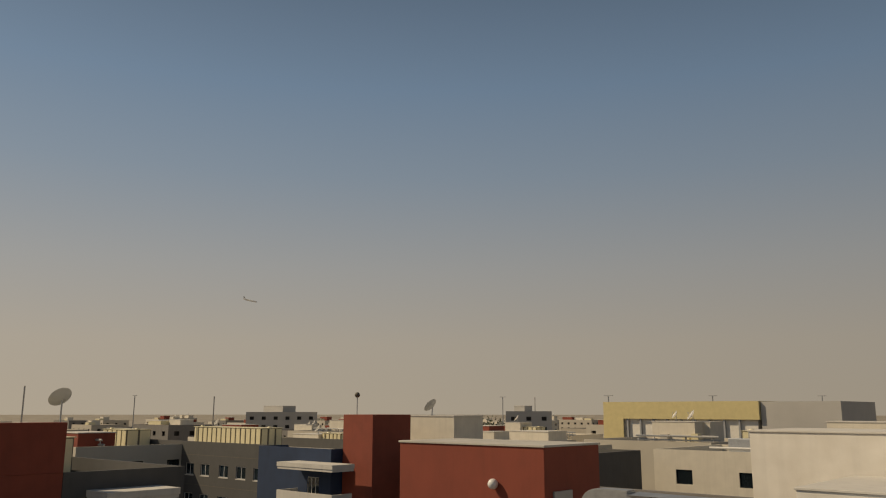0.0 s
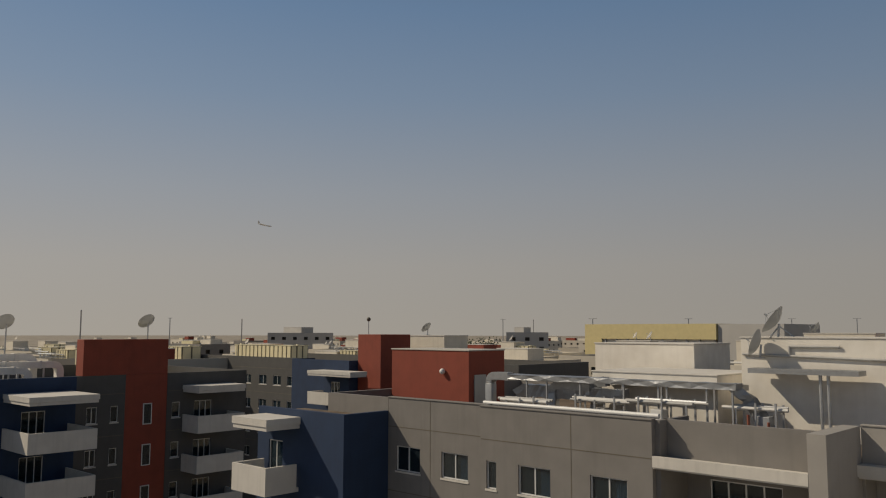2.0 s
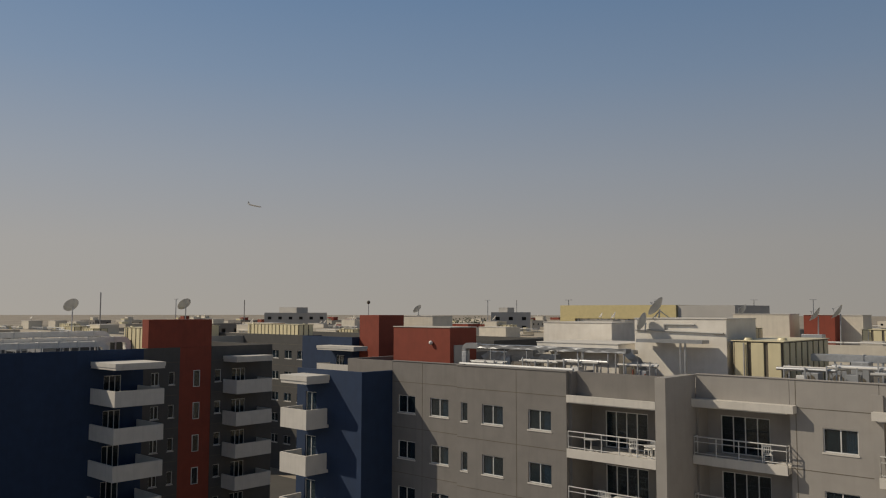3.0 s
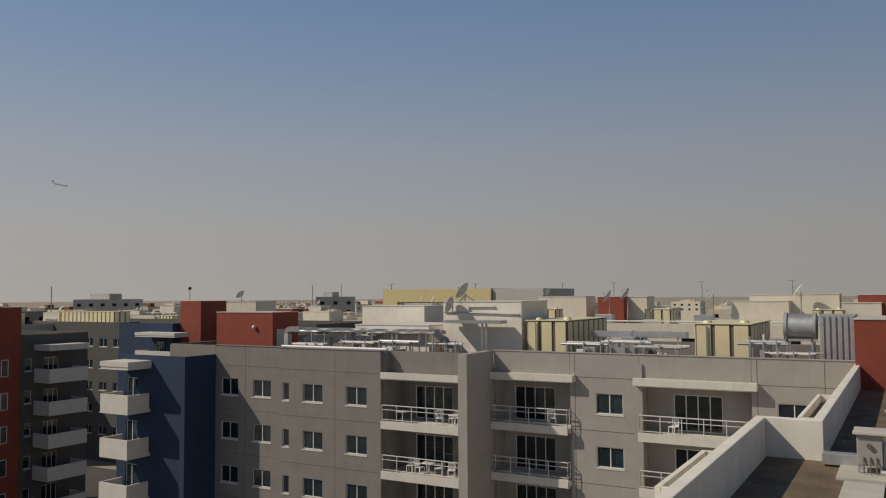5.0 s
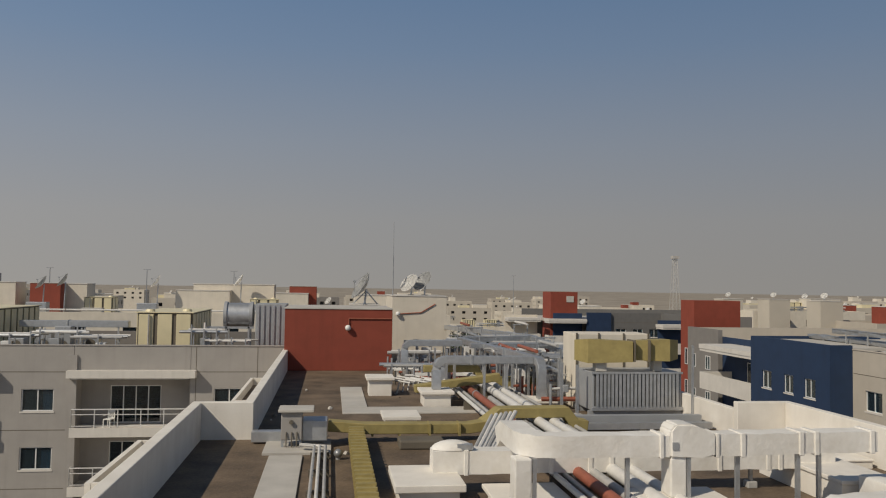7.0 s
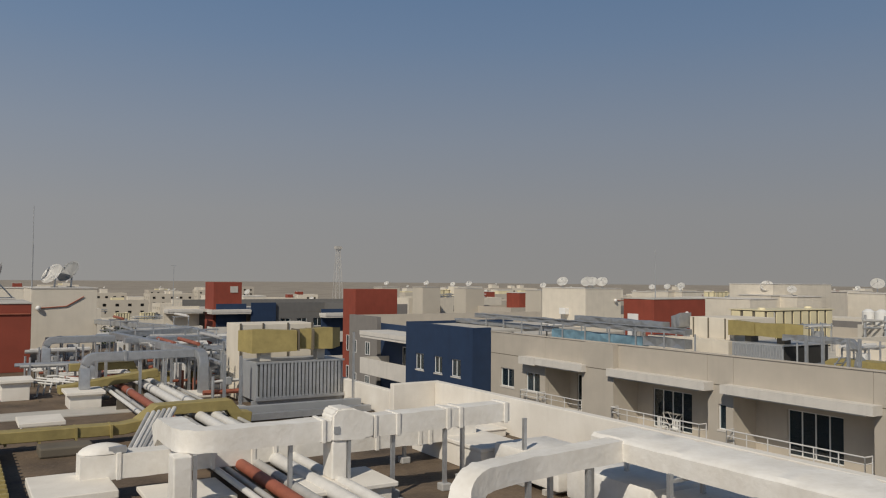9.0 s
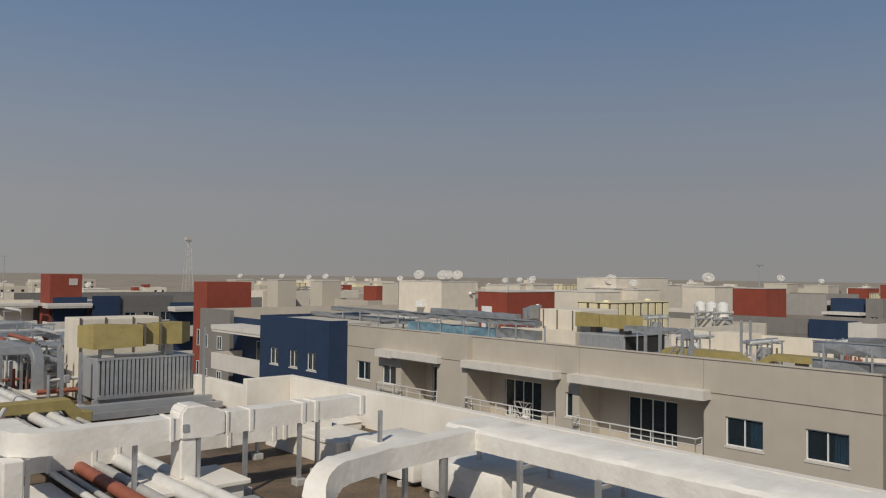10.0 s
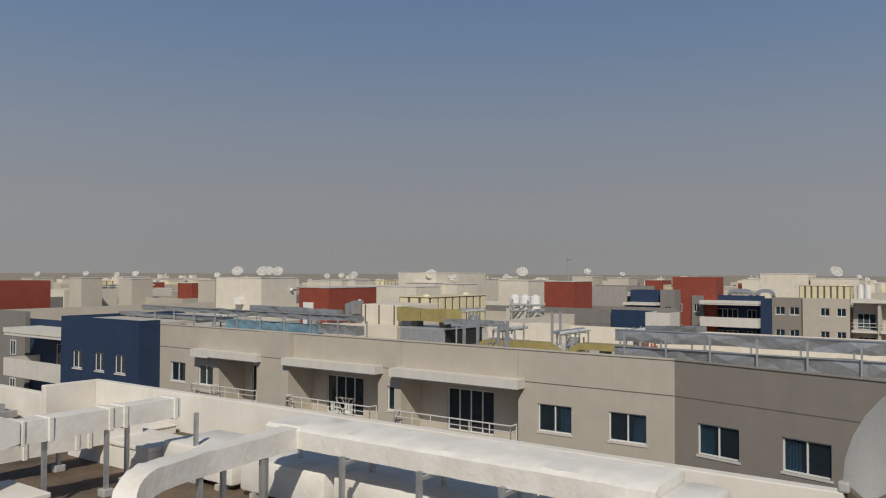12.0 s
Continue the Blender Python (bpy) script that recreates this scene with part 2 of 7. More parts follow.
def pierced(length, z0, z1, thick, holes):
    """A wall along +x, outer face at y=0, inner at y=thick, with real openings (x0, x1, z0, z1)."""
    bm = bmesh.new()
    xs = sorted({0.0, length, *[v for h in holes for v in h[:2] if 0 < v < length]})
    zs = sorted({z0, z1, *[v for h in holes for v in h[2:] if z0 < v < z1]})
    vs = {}

    def vert(x, y, z):
        k = (round(x, 4), round(y, 4), round(z, 4))
        if k not in vs:
            vs[k] = bm.verts.new(k)
        return vs[k]
    solid = {}
    for i in range(len(xs) - 1):
        for j in range(len(zs) - 1):
            cx, cz = (xs[i] + xs[i + 1]) / 2, (zs[j] + zs[j + 1]) / 2
            solid[i, j] = not any(h[0] < cx < h[1] and h[2] < cz < h[3] for h in holes)
    for (i, j), s in solid.items():
        if not s:
            continue
        a, b, c, d = xs[i], xs[i + 1], zs[j], zs[j + 1]
        bm.faces.new((vert(a, 0, c), vert(b, 0, c), vert(b, 0, d), vert(a, 0, d)))
        bm.faces.new((vert(a, thick, c), vert(a, thick, d), vert(b, thick, d), vert(b, thick, c)))
        for (ii, jj), e in (((i - 1, j), ((a, c), (a, d))), ((i + 1, j), ((b, d), (b, c))), ((i, j - 1), ((b, c), (a, c))), ((i, j + 1), ((a, d), (b, d)))):
            if not solid.get((ii, jj), False):
                (x0, w0), (x1, w1) = e
                bm.faces.new((vert(x0, 0, w0), vert(x1, 0, w1), vert(x1, thick, w1), vert(x0, thick, w0)))
    return bm


CACHE = {}


def shared(key, make, mat, smooth=False):
    if key not in CACHE:
        CACHE[key] = mesh_of(key[0], make(), mat, smooth)
    return CACHE[key]


def window(parent, m, w, h, lights=2, sill=True, curtain=0):
    """A sliding window centred at m in its opening: x along the wall, y inward, z up from its lower edge."""
    t = 0.055

    def fr():
        g = (w - t) / lights
        bm = pierced(w, 0, h, 0.08, [(t + g * i, g * (i + 1), t, h - t) for i in range(lights)])
        bmesh.ops.translate(bm, verts=bm.verts, vec=(-w / 2, 0.06, 0))
        return bm
    ob = put("window", shared(("window", w, h, lights), fr, M["frame"]), parent, m, "white framed sliding window")
    pw = (w - t) / lights
    for i in range(lights):
        pane = shared(("pane", round(pw, 3), h), lambda: boxes((-pw / 2 + 0.02, pw / 2 - 0.02, 0.09, 0.105, 0.04, h - 0.04)), M["glass"])
        put("pane", pane, ob, Matrix.Translation((-w / 2 + t / 2 + pw * (i + 0.5), 0, 0))).visible_shadow = False
    if sill:
        put("sill", shared(("sill", w), lambda: boxes((-w / 2 - 0.05, w / 2 + 0.05, -0.05, 0.056, -0.09, -0.004)), M["slab"]), ob)
    if curtain:
        def cl():
            bm = bmesh.new()
            n = 9
            vv = [[bm.verts.new((-w * 0.46 + w * 0.30 * i / n, 0.16 + 0.03 * (i % 2), z)) for z in (0.03, h - 0.03)] for i in range(n + 1)]
            for a, b in zip(vv, vv[1:]):
                bm.faces.new((a[0], b[0], b[1], a[1]))
            bmesh.ops.solidify(bm, geom=bm.faces, thickness=0.012)
            return bm
        c = shared(("curtain", w, h), cl, M["curtain"])
        put("curtain", c, ob, Matrix.Identity(4) if curtain == 1 else Matrix.Translation((w * 0.6, 0, 0)), "pale blue curtain")
    return ob


def railing(parent, pts, h=0.95, step=1.15, bars=(1.0, 0.72, 0.10)):
    """White balcony rail along pts, in the parent's frame: rails and posts as one mesh each."""
    for k, f in enumerate(bars):
        bm = bmesh.new()
        for a, b in zip(pts, pts[1:]):
            rod(bm, Vector(a) + Vector((0, 0, h * f)), Vector(b) + Vector((0, 0, h * f)), 0.032 if k == 0 else 0.022, 6)
        part("rail", bm, M["rail"], parent)
    for a, b in zip(pts, pts[1:]):
        a, b = Vector(a), Vector(b)
        n = max(1, round((b - a).length / step))
        for i in range(n + 1):
            p = a.lerp(b, i / n)
            part("post", rods(0.028, (p, p + Vector((0, 0, h))), n=6), M["rail"], parent)


def side(x, y, deg):
    """A frame on a facade: x along it, y inward, z up."""
    return pose(x, y, 0, 0, 0, deg)


FLOORS = [15.25, 12.15, 9.05, 5.95, 2.85]
SILL, HEAD = 0.95, 2.15


def facade(parent, fm, length, mat, cols, z0=0.0, z1=None, floors=FLOORS, thick=0.25, joint=True, label="", upright=()):
    """One wall with its windows. cols: (centre, width, low, high, lights, chance of a curtain)."""
    z1 = PAR if z1 is None else z1
    holes = [(c - w / 2, c + w / 2, f + lo, f + hi) for f in floors for c, w, lo, hi, *_ in cols]
    wall = part("wall", pierced(length, z0, z1, thick, holes), mat, parent, label, m=fm)
    rnd = random.Random(int(length * 100) + len(cols))
    for f in floors:
        for c, w, lo, hi, *rest in cols:
            lights = rest[0] if rest else 2
            cur = rnd.choice((0, 1, 2)) if w > 1 else 0
            window(parent, fm @ Matrix.Translation((c, 0.02, f + lo)), w, round(hi - lo, 3), lights, lo > 0.2, cur)
    if joint:
        # shadow gaps between the render panels
        bm = bmesh.new()
        for f in floors:
            for z in (f + 3.05,):
                if z < z1 - 0.3:
                    xs = 0.02
                    box(bm, xs, length - 0.02, -0.006, 0.0, z - 0.02, z + 0.02)
        for x in upright:
            box(bm, x - 0.018, x + 0.018, -0.007, 0.0, z0 + 0.1, z1 - 0.02)
        part("joint", bm, M["rib"], parent, m=fm)
    return wall


def coping(parent, fm, length, mat, z=None, w=0.27):
    z = PAR if z is None else z
    part("coping", boxes((-0.03, length + 0.03, -0.04, w, z + 0.002, z + 0.06), bevel=0.012), mat, parent, m=fm)

# ---- ground ----
def ground():
    bm = bmesh.new()
    bmesh.ops.create_circle(bm, cap_ends=True, segments=96, radius=4800)
    return single("ground", bm, M["sand"], "pale dusty desert ground reaching the horizon", "ground", kind="structure")


ground()
# invented dark paving, added so less light bounces onto the shaded walls
single("pavement", boxes((-73.8, 31.3, -40, 42.6, 0.0, 0.04)), M["bounce_cut"], "dark paving added between the apartment blocks to cut bounced light", "pavement", kind="structure")
single("pavement", boxes((-140, 60, 60.5, 74.0, 0.0, 0.036)), M["bounce_cut"], "dark paving added behind the blocks to cut bounced light", "pavement", kind="structure")
W15 = (1.65, 1.0, 2.15)


def win(c, w=1.65, lo=SILL, hi=HEAD, lights=2):
    return (c, w, lo, hi, lights)


def loggia(parent, fm, x0, x1, depth, mat, floors, proud=0.0, door=(None, 2.75), slab_top=True, cheek=True):
    """A stack of recessed balconies between x0 and x1 of a facade frame: back wall with doors, slabs, rails."""
    w = x1 - x0
    c = (door[0] if door[0] is not None else w / 2)
    bmx = fm @ Matrix.Translation((x0, depth, 0))
    holes = [(c - door[1] / 2, c + door[1] / 2, f + 0.05, f + 2.15) for f in floors]
    part("recess_wall", pierced(w, 0.0, DECK - 0.32, 0.2, holes), mat, parent, m=bmx)
    for f in floors:
        window(parent, bmx @ Matrix.Translation((c, 0.02, f + 0.05)), door[1], 2.1, 4, False, 0)
    if cheek:
        for xa in (x0 - 0.2, x1 + 0.002):
            part("cheek_wall", boxes((xa, xa + 0.198, 0.26, depth + 0.19, 0, DECK - 0.33)), mat, parent, m=fm)
    for i, f in enumerate(list(floors) + [floors[0] + 3.1]):
        top = i == len(floors)
        z0, z1 = (f - 0.32, f) if not top else (f - 0.40, f + 0.02)
        b = part("balcony", boxes((x0 + 0.005, x1 - 0.005, -proud, depth - 0.01, z0, z1 if not top else 18.32), (x0 + 0.005 - (0.25 if top and proud else 0), x1 - 0.005 + (0.35 if top and proud else 0), -proud - 0.06, -proud + 0.10 if not (top and proud) else -0.002, z0 - (0.05 if not top else -0.06), z1 + (0.12 if not top else 0.04))), M["slab"], parent, "white edged balcony slab", m=fm)
        if not top:
            y = -proud + 0.04
            pts = [(x0 + 0.06, y, f + 0.12), (x1 - 0.06, y, f + 0.12)]
            if proud > 0.3:
                pts = [(x0 + 0.06, -0.05, f + 0.12)] + pts + [(x1 - 0.06, -0.05, f + 0.12)]
            railing(b, pts, 0.98)


def solid_balcony(parent, x0, x1, y0, y1, floors, back="x0", up=1.15, roof=True):
    """White boxed balconies; the side named by back stands against the wall."""
    t = 0.14
    for i, f in enumerate(list(floors) + ([floors[0] + 3.1] if roof else [])):
        top = i == len(floors)
        h = 0.18 if top else up
        bs = [(x0, x1, y0, y1, f - 0.2, f)]
        if top:
            bs.append((x0 - 0.05, x1 + 0.05, y0 - 0.05, y1 + 0.05, f + 0.01, f + 0.36))
        else:
            if back != "y0":
                bs.append((x0, x1, y0, y0 + t, f + 0.002, f + h))
            if back != "y1":
                bs.append((x0, x1, y1 - t, y1, f + 0.002, f + h))
            if back != "x0":
                bs.append((x0, x0 + t, y0 + t, y1 - t, f + 0.002, f + h))
            if back != "x1":
                bs.append((x1 - t, x1, y0 + t, y1 - t, f + 0.002, f + h))
        part("balcony", boxes(*bs), M["slab"], parent, "white boxed balcony")


def stair_box(x0, x1, y0, y1, z0, z1, mat, label, door=None, windows=()):
    """A rooftop stair or lift house with a coping, lamp, and perhaps a door."""
    t = thing("stair_house", (x0 + x1) / 2, (y0 + y1) / 2, z0, label, "rooftop room")
    part("wall", boxes((x0, x1, y0, y1, z0, z1), bevel=0.015), mat, t)
    part("coping", boxes((x0 - 0.04, x1 + 0.04, y0 - 0.04, y1 + 0.04, z1 + 0.003, z1 + 0.07), bevel=0.012), M["slab"] if mat != M["red"] else M["pale"], t)
    if door == "y0":
        part("door", boxes((x1 - 1.5, x1 - 0.5, y0 - 0.05, y0 + 0.001, z0, z0 + 2.1)), M["steel"], t, "grey steel door")
    if door == "x1":
        part("door", boxes((x1 - 0.001, x1 + 0.06, y0 + 0.4, y0 + 1.35, z0, z0 + 2.1)), M["steel"], t, "grey steel door")
    if door == "x0":
        part("door", boxes((x0 - 0.06, x0 + 0.001, y1 - 1.6, y1 - 0.5, z0, z0 + 2.1)), M["plastic"], t, "white door")
    return t


def bulkhead_lamp(x, y, z, nx, ny, conduit=()):
    t = thing("bulkhead_lamp", x, y, z, "round white bulkhead lamp on a wall", "lamp", "rooftop wall lamps")
    bm = bmesh.new()
    bmesh.ops.create_uvsphere(bm, u_segments=12, v_segments=8, radius=0.16, matrix=Matrix.Translation((x + nx * 0.14, y + ny * 0.14, z)))
    part("globe", bm, M["plastic"], t, "white globe", True)
    part("backplate", rods(0.1, ((x + nx * 0.001, y + ny * 0.001, z), (x + nx * 0.06, y + ny * 0.06, z)), n=12), M["steel"], t)
    if conduit:
        part("conduit", rods(0.035, *conduit, n=6), M["rust"], t, "thin painted conduit")
    return t


# ---- facade A: the grey block across the court ----
def block_a():
    b = thing("apartment_building", -30, 50, 0, "grey rendered apartment block with white balconies and blue wing", "building")
    back = 60.0
    # left part, with its windows in two planes
    f1 = side(-44.0, 43.3, 0)
    facade(b, f1, 6.5, M["grey"], [win(1.4, 1.65), win(4.45, 1.65)], upright=(2.9, 6.2))
    coping(b, f1, 6.5, M["grey"])
    f2 = side(-37.5, 42.75, 0)
    facade(b, f2, 8.35, M["grey"], [win(0.6, 0.55, lights=1), win(2.9), win(6.45)], upright=(4.75,))
    coping(b, f2, 8.35, M["grey"])
    part("wall", boxes((-37.5, -37.25, 43.0, 43.3, 0, PAR)), M["grey"], b)
    # recessed balcony bay
    f3 = side(-29.15, 42.75, 0)
    loggia(b, f3, 0.02, 5.6, 2.4, M["grey"], FLOORS, 0.0, (2.45, 2.75))
    part("parapet", boxes((-29.13, -23.55, 43.55, 43.8, DECK - 0.3, PAR)), M["grey"], b)
    part("side_wall", boxes((-29.15, -28.95, 43.0, 45.4, 0, PAR)), M["grey"], b)
    part("side_wall", boxes((-23.55, -22.95, 42.7, 46.3, 0, PAR)), M["lgrey"], b)
    # right part, set back
    y = 46.3
    f4 = side(-22.95, y, 0)
    loggia(b, f4, 0.02, 5.1, 1.5, M["lgrey"], FLOORS, 0.5, (2.1, 2.75))
    part("parapet", boxes((-22.93, -17.87, y, y + 0.25, DECK - 0.3, PAR)), M["lgrey"], b)
    f5 = side(-17.85, y, 0)
    facade(b, f5, 4.2, M["lgrey"], [win(2.4)], upright=(0.3,))
    coping(b, side(-22.9, y, 0), 20.5, M["lgrey"])
    part("pilaster", boxes((-13.95, -13.45, y - 0.12, y + 0.001, 0, PAR - 0.5)), M["lgrey"], b)
    f6 = side(-13.65, y, 0)
    loggia(b, f6, 0.02, 6.1, 1.5, M["lgrey"], FLOORS, 0.5, (2.9, 2.75))
    part("parapet", boxes((-13.63, -7.53, y, y + 0.25, DECK - 0.3, PAR)), M["lgrey"], b)
    f7 = side(-7.55, y, 0)
    facade(b, f7, 5.15, M["lgrey"], [win(2.1)], upright=(0.3, 3.6))
    # blue wing with boxed balconies
    zb = ZC - 4.2
    fb = side(-51.0, 40.4, 0)
    facade(b, fb, 7.0, M["blue"], [win(1.6, 1.2, 0.1, 2.15)], z1=zb, joint=False)
    fs = side(-44.0, 40.652, 90)
    part("wall", pierced(2.645, 0, zb, 0.25, []), M["blue"], b, m=fs)
    part("roof", boxes((-50.8, -44.25, 40.65, 43.29, zb - 0.5, zb - 0.3)), M["deck"], b)
    solid_balcony(b, -50.3, -47.4, 38.4, 40.39, FLOORS, "y1")
    # body behind
    part("wall", boxes((-48.5, -44.02, 43.3, 43.55, 0, PAR)), M["grey"], b)
    part("wall", boxes((-48.5, -2.4, back, back + 0.25, 0, PAR)), M["grey"], b)
    part("wall", boxes((-48.75, -48.502, 43.3, back + 0.25, 0, PAR)), M["grey"], b)
    part("roof", boxes((-48.49, -29.0, 43.82, back, DECK - 0.3, DECK)), M["deck"], b, "brown gravel roof")
    part("roof", boxes((-28.99, -2.5, 46.56, back, DECK - 0.3, DECK - 0.002)), M["deck"], b, "brown gravel roof")
    # slabs and walls in the darkened room colour, painted as if unlit behind the panes
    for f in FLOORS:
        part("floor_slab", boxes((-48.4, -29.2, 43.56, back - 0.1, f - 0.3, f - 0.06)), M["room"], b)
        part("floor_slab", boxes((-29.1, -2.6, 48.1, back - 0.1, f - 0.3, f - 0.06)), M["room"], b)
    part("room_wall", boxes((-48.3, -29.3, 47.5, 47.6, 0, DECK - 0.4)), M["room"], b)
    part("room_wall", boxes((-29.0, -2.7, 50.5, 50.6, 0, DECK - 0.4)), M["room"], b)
    return b


block_a()


# ---- our own roof ----
def own_roof():
    b = thing("apartment_building", 5, 18, 0, "white apartment block seen from its own gravel roof", "building")
    z = DECK
    part("roof", boxes((-3.7, 14.4, -14, 24.9, z - 0.3, z)), M["deck"], b, "brown gravel roof with pale patches")
    part("roof", boxes((-2.2, 12.8, 24.9, 60, z - 0.3, z - 0.002)), M["deck"], b, "brown gravel roof")
    P0 = z - 1.2
    part("parapet", boxes((-2.48, -2.2, 25.1, 46.2, P0, PAR), bevel=0.02), M["white"], b, "white rendered parapet")
    part("parapet", boxes((-3.98, -2.2, 24.82, 25.08, P0, PAR), bevel=0.02), M["white"], b, "white rendered parapet")
    part("parapet", boxes((-3.98, -3.7, -14, 24.8, P0, PAR), bevel=0.02), M["white"], b, "white rendered parapet")
    part("parapet", boxes((14.4, 14.68, -14, 24.3, P0, PAR), bevel=0.02), M["white"], b, "white rendered parapet")
    part("parapet", boxes((12.8, 14.68, 24.32, 24.58, P0, PAR), bevel=0.02), M["white"], b, "white rendered parapet")
    part("parapet", boxes((12.8, 13.05, 24.6, 29.0, P0, PAR - 0.25), bevel=0.02), M["white"], b, "white rendered parapet")
    part("parapet", boxes((12.8, 13.05, 29.02, 60, P0, PAR - 0.7), bevel=0.02), M["white"], b, "white rendered parapet")
    part("parapet", boxes((-3.7, 14.4, -14.25, -14, P0, PAR)), M["white"], b)
    # walls below
    part("wall", boxes((-3.96, -3.7, -14, 24.8, 0, P0 - 0.002)), M["white"], b)
    part("wall", boxes((-2.46, -2.2, 24.9, 46.2, 0, P0 - 0.002)), M["white"], b)
    part("wall", boxes((14.4, 14.66, -14, 24.5, 0, P0 - 0.002)), M["white"], b)
    part("wall", boxes((12.8, 13.04, 24.6, 60, 0, P0 - 0.002)), M["white"], b)
    part("wall", boxes((-3.7, -2.46, 24.84, 25.06, 0, P0 - 0.002)), M["white"], b)
    # balcony canopies hanging outside the parapet: trays with dusty floors
    for y0, y1, x in ((29.1, 36.0, -2.5), (17.4, 22.0, -4.0), (5.0, 9.5, -4.0)):
        c = part("canopy", boxes((x - 0.85, x - 0.002, y0, y1, z - 0.35, z - 0.15), (x - 0.85, x - 0.73, y0, y1, z - 0.14, z + 0.55), (x - 0.72, x - 0.002, y0, y0 + 0.12, z - 0.14, z + 0.55), (x - 0.72, x - 0.002, y1 - 0.12, y1, z - 0.14, z + 0.55)), M["white"], b, "white balcony canopy tray")
        part("dust_bed", boxes((x - 0.72, x - 0.01, y0 + 0.13, y1 - 0.13, z - 0.14, z + 0.25)), M["deck"], c)
    return b


own_roof()
stair_box(-2.4, 3.34, 44.1, 50.2, DECK, ZC - 1.37, M["red"], "plain red rendered stair house on the gravel roof")
bulkhead_lamp(0.95, 44.1, ZC - 2.35, 0, -1, (((1.0, 44.06, ZC - 2.2), (1.0, 44.06, ZC - 1.85)), ((1.0, 44.06, ZC - 1.85), (3.3, 44.06, ZC - 1.85))))
stair_box(4.2, 8.0, 56, 62, DECK, ZC - 0.8, M["cream"], "cream rendered rooftop room behind the red one")
bulkhead_lamp(4.6, 56, ZC - 2.0, 0, -1, (((4.7, 55.96, ZC - 2.0), (6.2, 55.96, ZC - 1.9)), ((6.2, 55.96, ZC - 1.9), (7.2, 55.96, ZC - 1.3))))


# ---- facade B: grey block across the street ----
def block_b():
    b = thing("apartment_building", 45, 30, 0, "taupe rendered apartment block with deep balconies and blue corner", "building")
    X = 31.5
    fl = FLOORS

    def at(y):
        return 45.7 - y
    f = side(X, 45.7, -90)
    facade(b, f, at(39.8), M["taupe"], [win(at(43.8), 1.5), win(at(41.05), 1.4)])
    loggia(b, f, at(39.8), at(36.0), 2.0, M["taupe"], fl, 0.6, (1.9, 2.5))
    part("canopy", boxes((X - 0.66, X - 0.002, 40.062, 41.7, 17.95, 18.41)), M["slab"], b)
    for fz in fl:
        railing(part("balcony_step", boxes((X - 0.6, X - 0.002, 39.81, 41.7, fz - 0.32, fz)), M["slab"], b), [(X - 0.56, 39.9, fz), (X - 0.56, 41.6, fz), (X - 0.05, 41.6, fz)], 1.05)
    part("parapet", boxes((X, X + 0.25, 36.02, 39.79, DECK - 0.3, PAR)), M["taupe"], b)
    facade(b, side(X - 0.35, 36.0, -90), 2.6, M["taupe"], [], thick=0.9)
    loggia(b, f, at(33.4), at(27.2), 1.5, M["taupe"], fl, 0.6, (2.5, 2.75))
    part("parapet", boxes((X, X + 0.25, 27.22, 33.38, DECK - 0.3, PAR)), M["taupe"], b)
    facade(b, side(X, 27.2, -90), 1.5, M["taupe"], [win(0.85, 0.45, lights=1)])
    loggia(b, f, at(25.7), at(18.9), 1.6, M["taupe"], fl, 0.6, (3.1, 2.76))
    part("parapet", boxes((X, X + 0.25, 18.92, 25.68, DECK - 0.3, PAR)), M["taupe"], b)
    facade(b, side(X, 18.9, -90), 7.2, M["taupe"], [win(18.9 - 17.07), win(18.9 - 13.7)])
    coping(b, side(X, 45.7, -90), 34.0, M["taupe"])
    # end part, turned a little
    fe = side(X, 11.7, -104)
    # darker taupe paints in the shade of this turned wall
    facade(b, fe, 16.0, M["taupe_shaded"], [win(1.9, 1.75), win(5.3, 1.75)])
    coping(b, fe, 16.0, M["taupe_shaded"])
    # blue corner
    zb = ZC - 3.28
    fb = side(30.0, 54.8, -90)
    facade(b, fb, 9.1, M["blue"], [win(1.9, 1.2, 1.25, 2.45), win(4.6, 1.1, 1.25, 2.45), win(7.0, 1.2, 1.25, 2.45)], z1=zb, joint=False)
    part("wall", pierced(1.246, 0, zb, 0.25, []), M["blue"], b, m=side(30.252, 45.7, 0))
    part("roof", boxes((30.25, 40, 45.96, 54.8, zb - 0.35, zb - 0.2)), M["pale"], b, "pale screeded roof")
    part("wall", boxes((30.0, 40, 54.8, 55.05, 0, zb)), M["blue"], b)
    # balconies beyond the blue corner
    part("wall", boxes((33.4, 33.65, 55.06, 72, 0, PAR - 0.5)), M["blue"], b)
    part("wall", boxes((33.0, 33.38, 66.0, 72, 0, zb - 0.2)), M["grey"], b)
    solid_balcony(b, 30.6, 33.39, 56.0, 64.5, fl, "x1")
    for fz in fl:
        window(b, side(33.0, 70.6, -90) @ Matrix.Translation((0, -0.12, fz + 0.95)), 0.6, 1.2, 1, False)
        window(b, side(33.0, 67.9, -90) @ Matrix.Translation((0, -0.12, fz + 0.95)), 0.9, 1.2, 2, False)
        window(b, side(33.4, 60.4, -90) @ Matrix.Translation((0, -0.12, fz + 0.05)), 2.7, 2.1, 4, False)
    # body
    part("roof", boxes((31.76, 47.6, -3, 45.69, DECK - 0.3, DECK)), M["pale"], b, "dusty pale roof")
    part("roof", boxes((47.602, 60, 31, 45.69, DECK - 0.3, DECK)), M["pale"], b)
    part("wall", boxes((47.602, 47.85, -3, 30.74, 0, PAR)), M["cream"], b, "cream rendered far parapet")
    part("wall", boxes((47.602, 60, 30.75, 30.998, 0, PAR)), M["cream"], b)
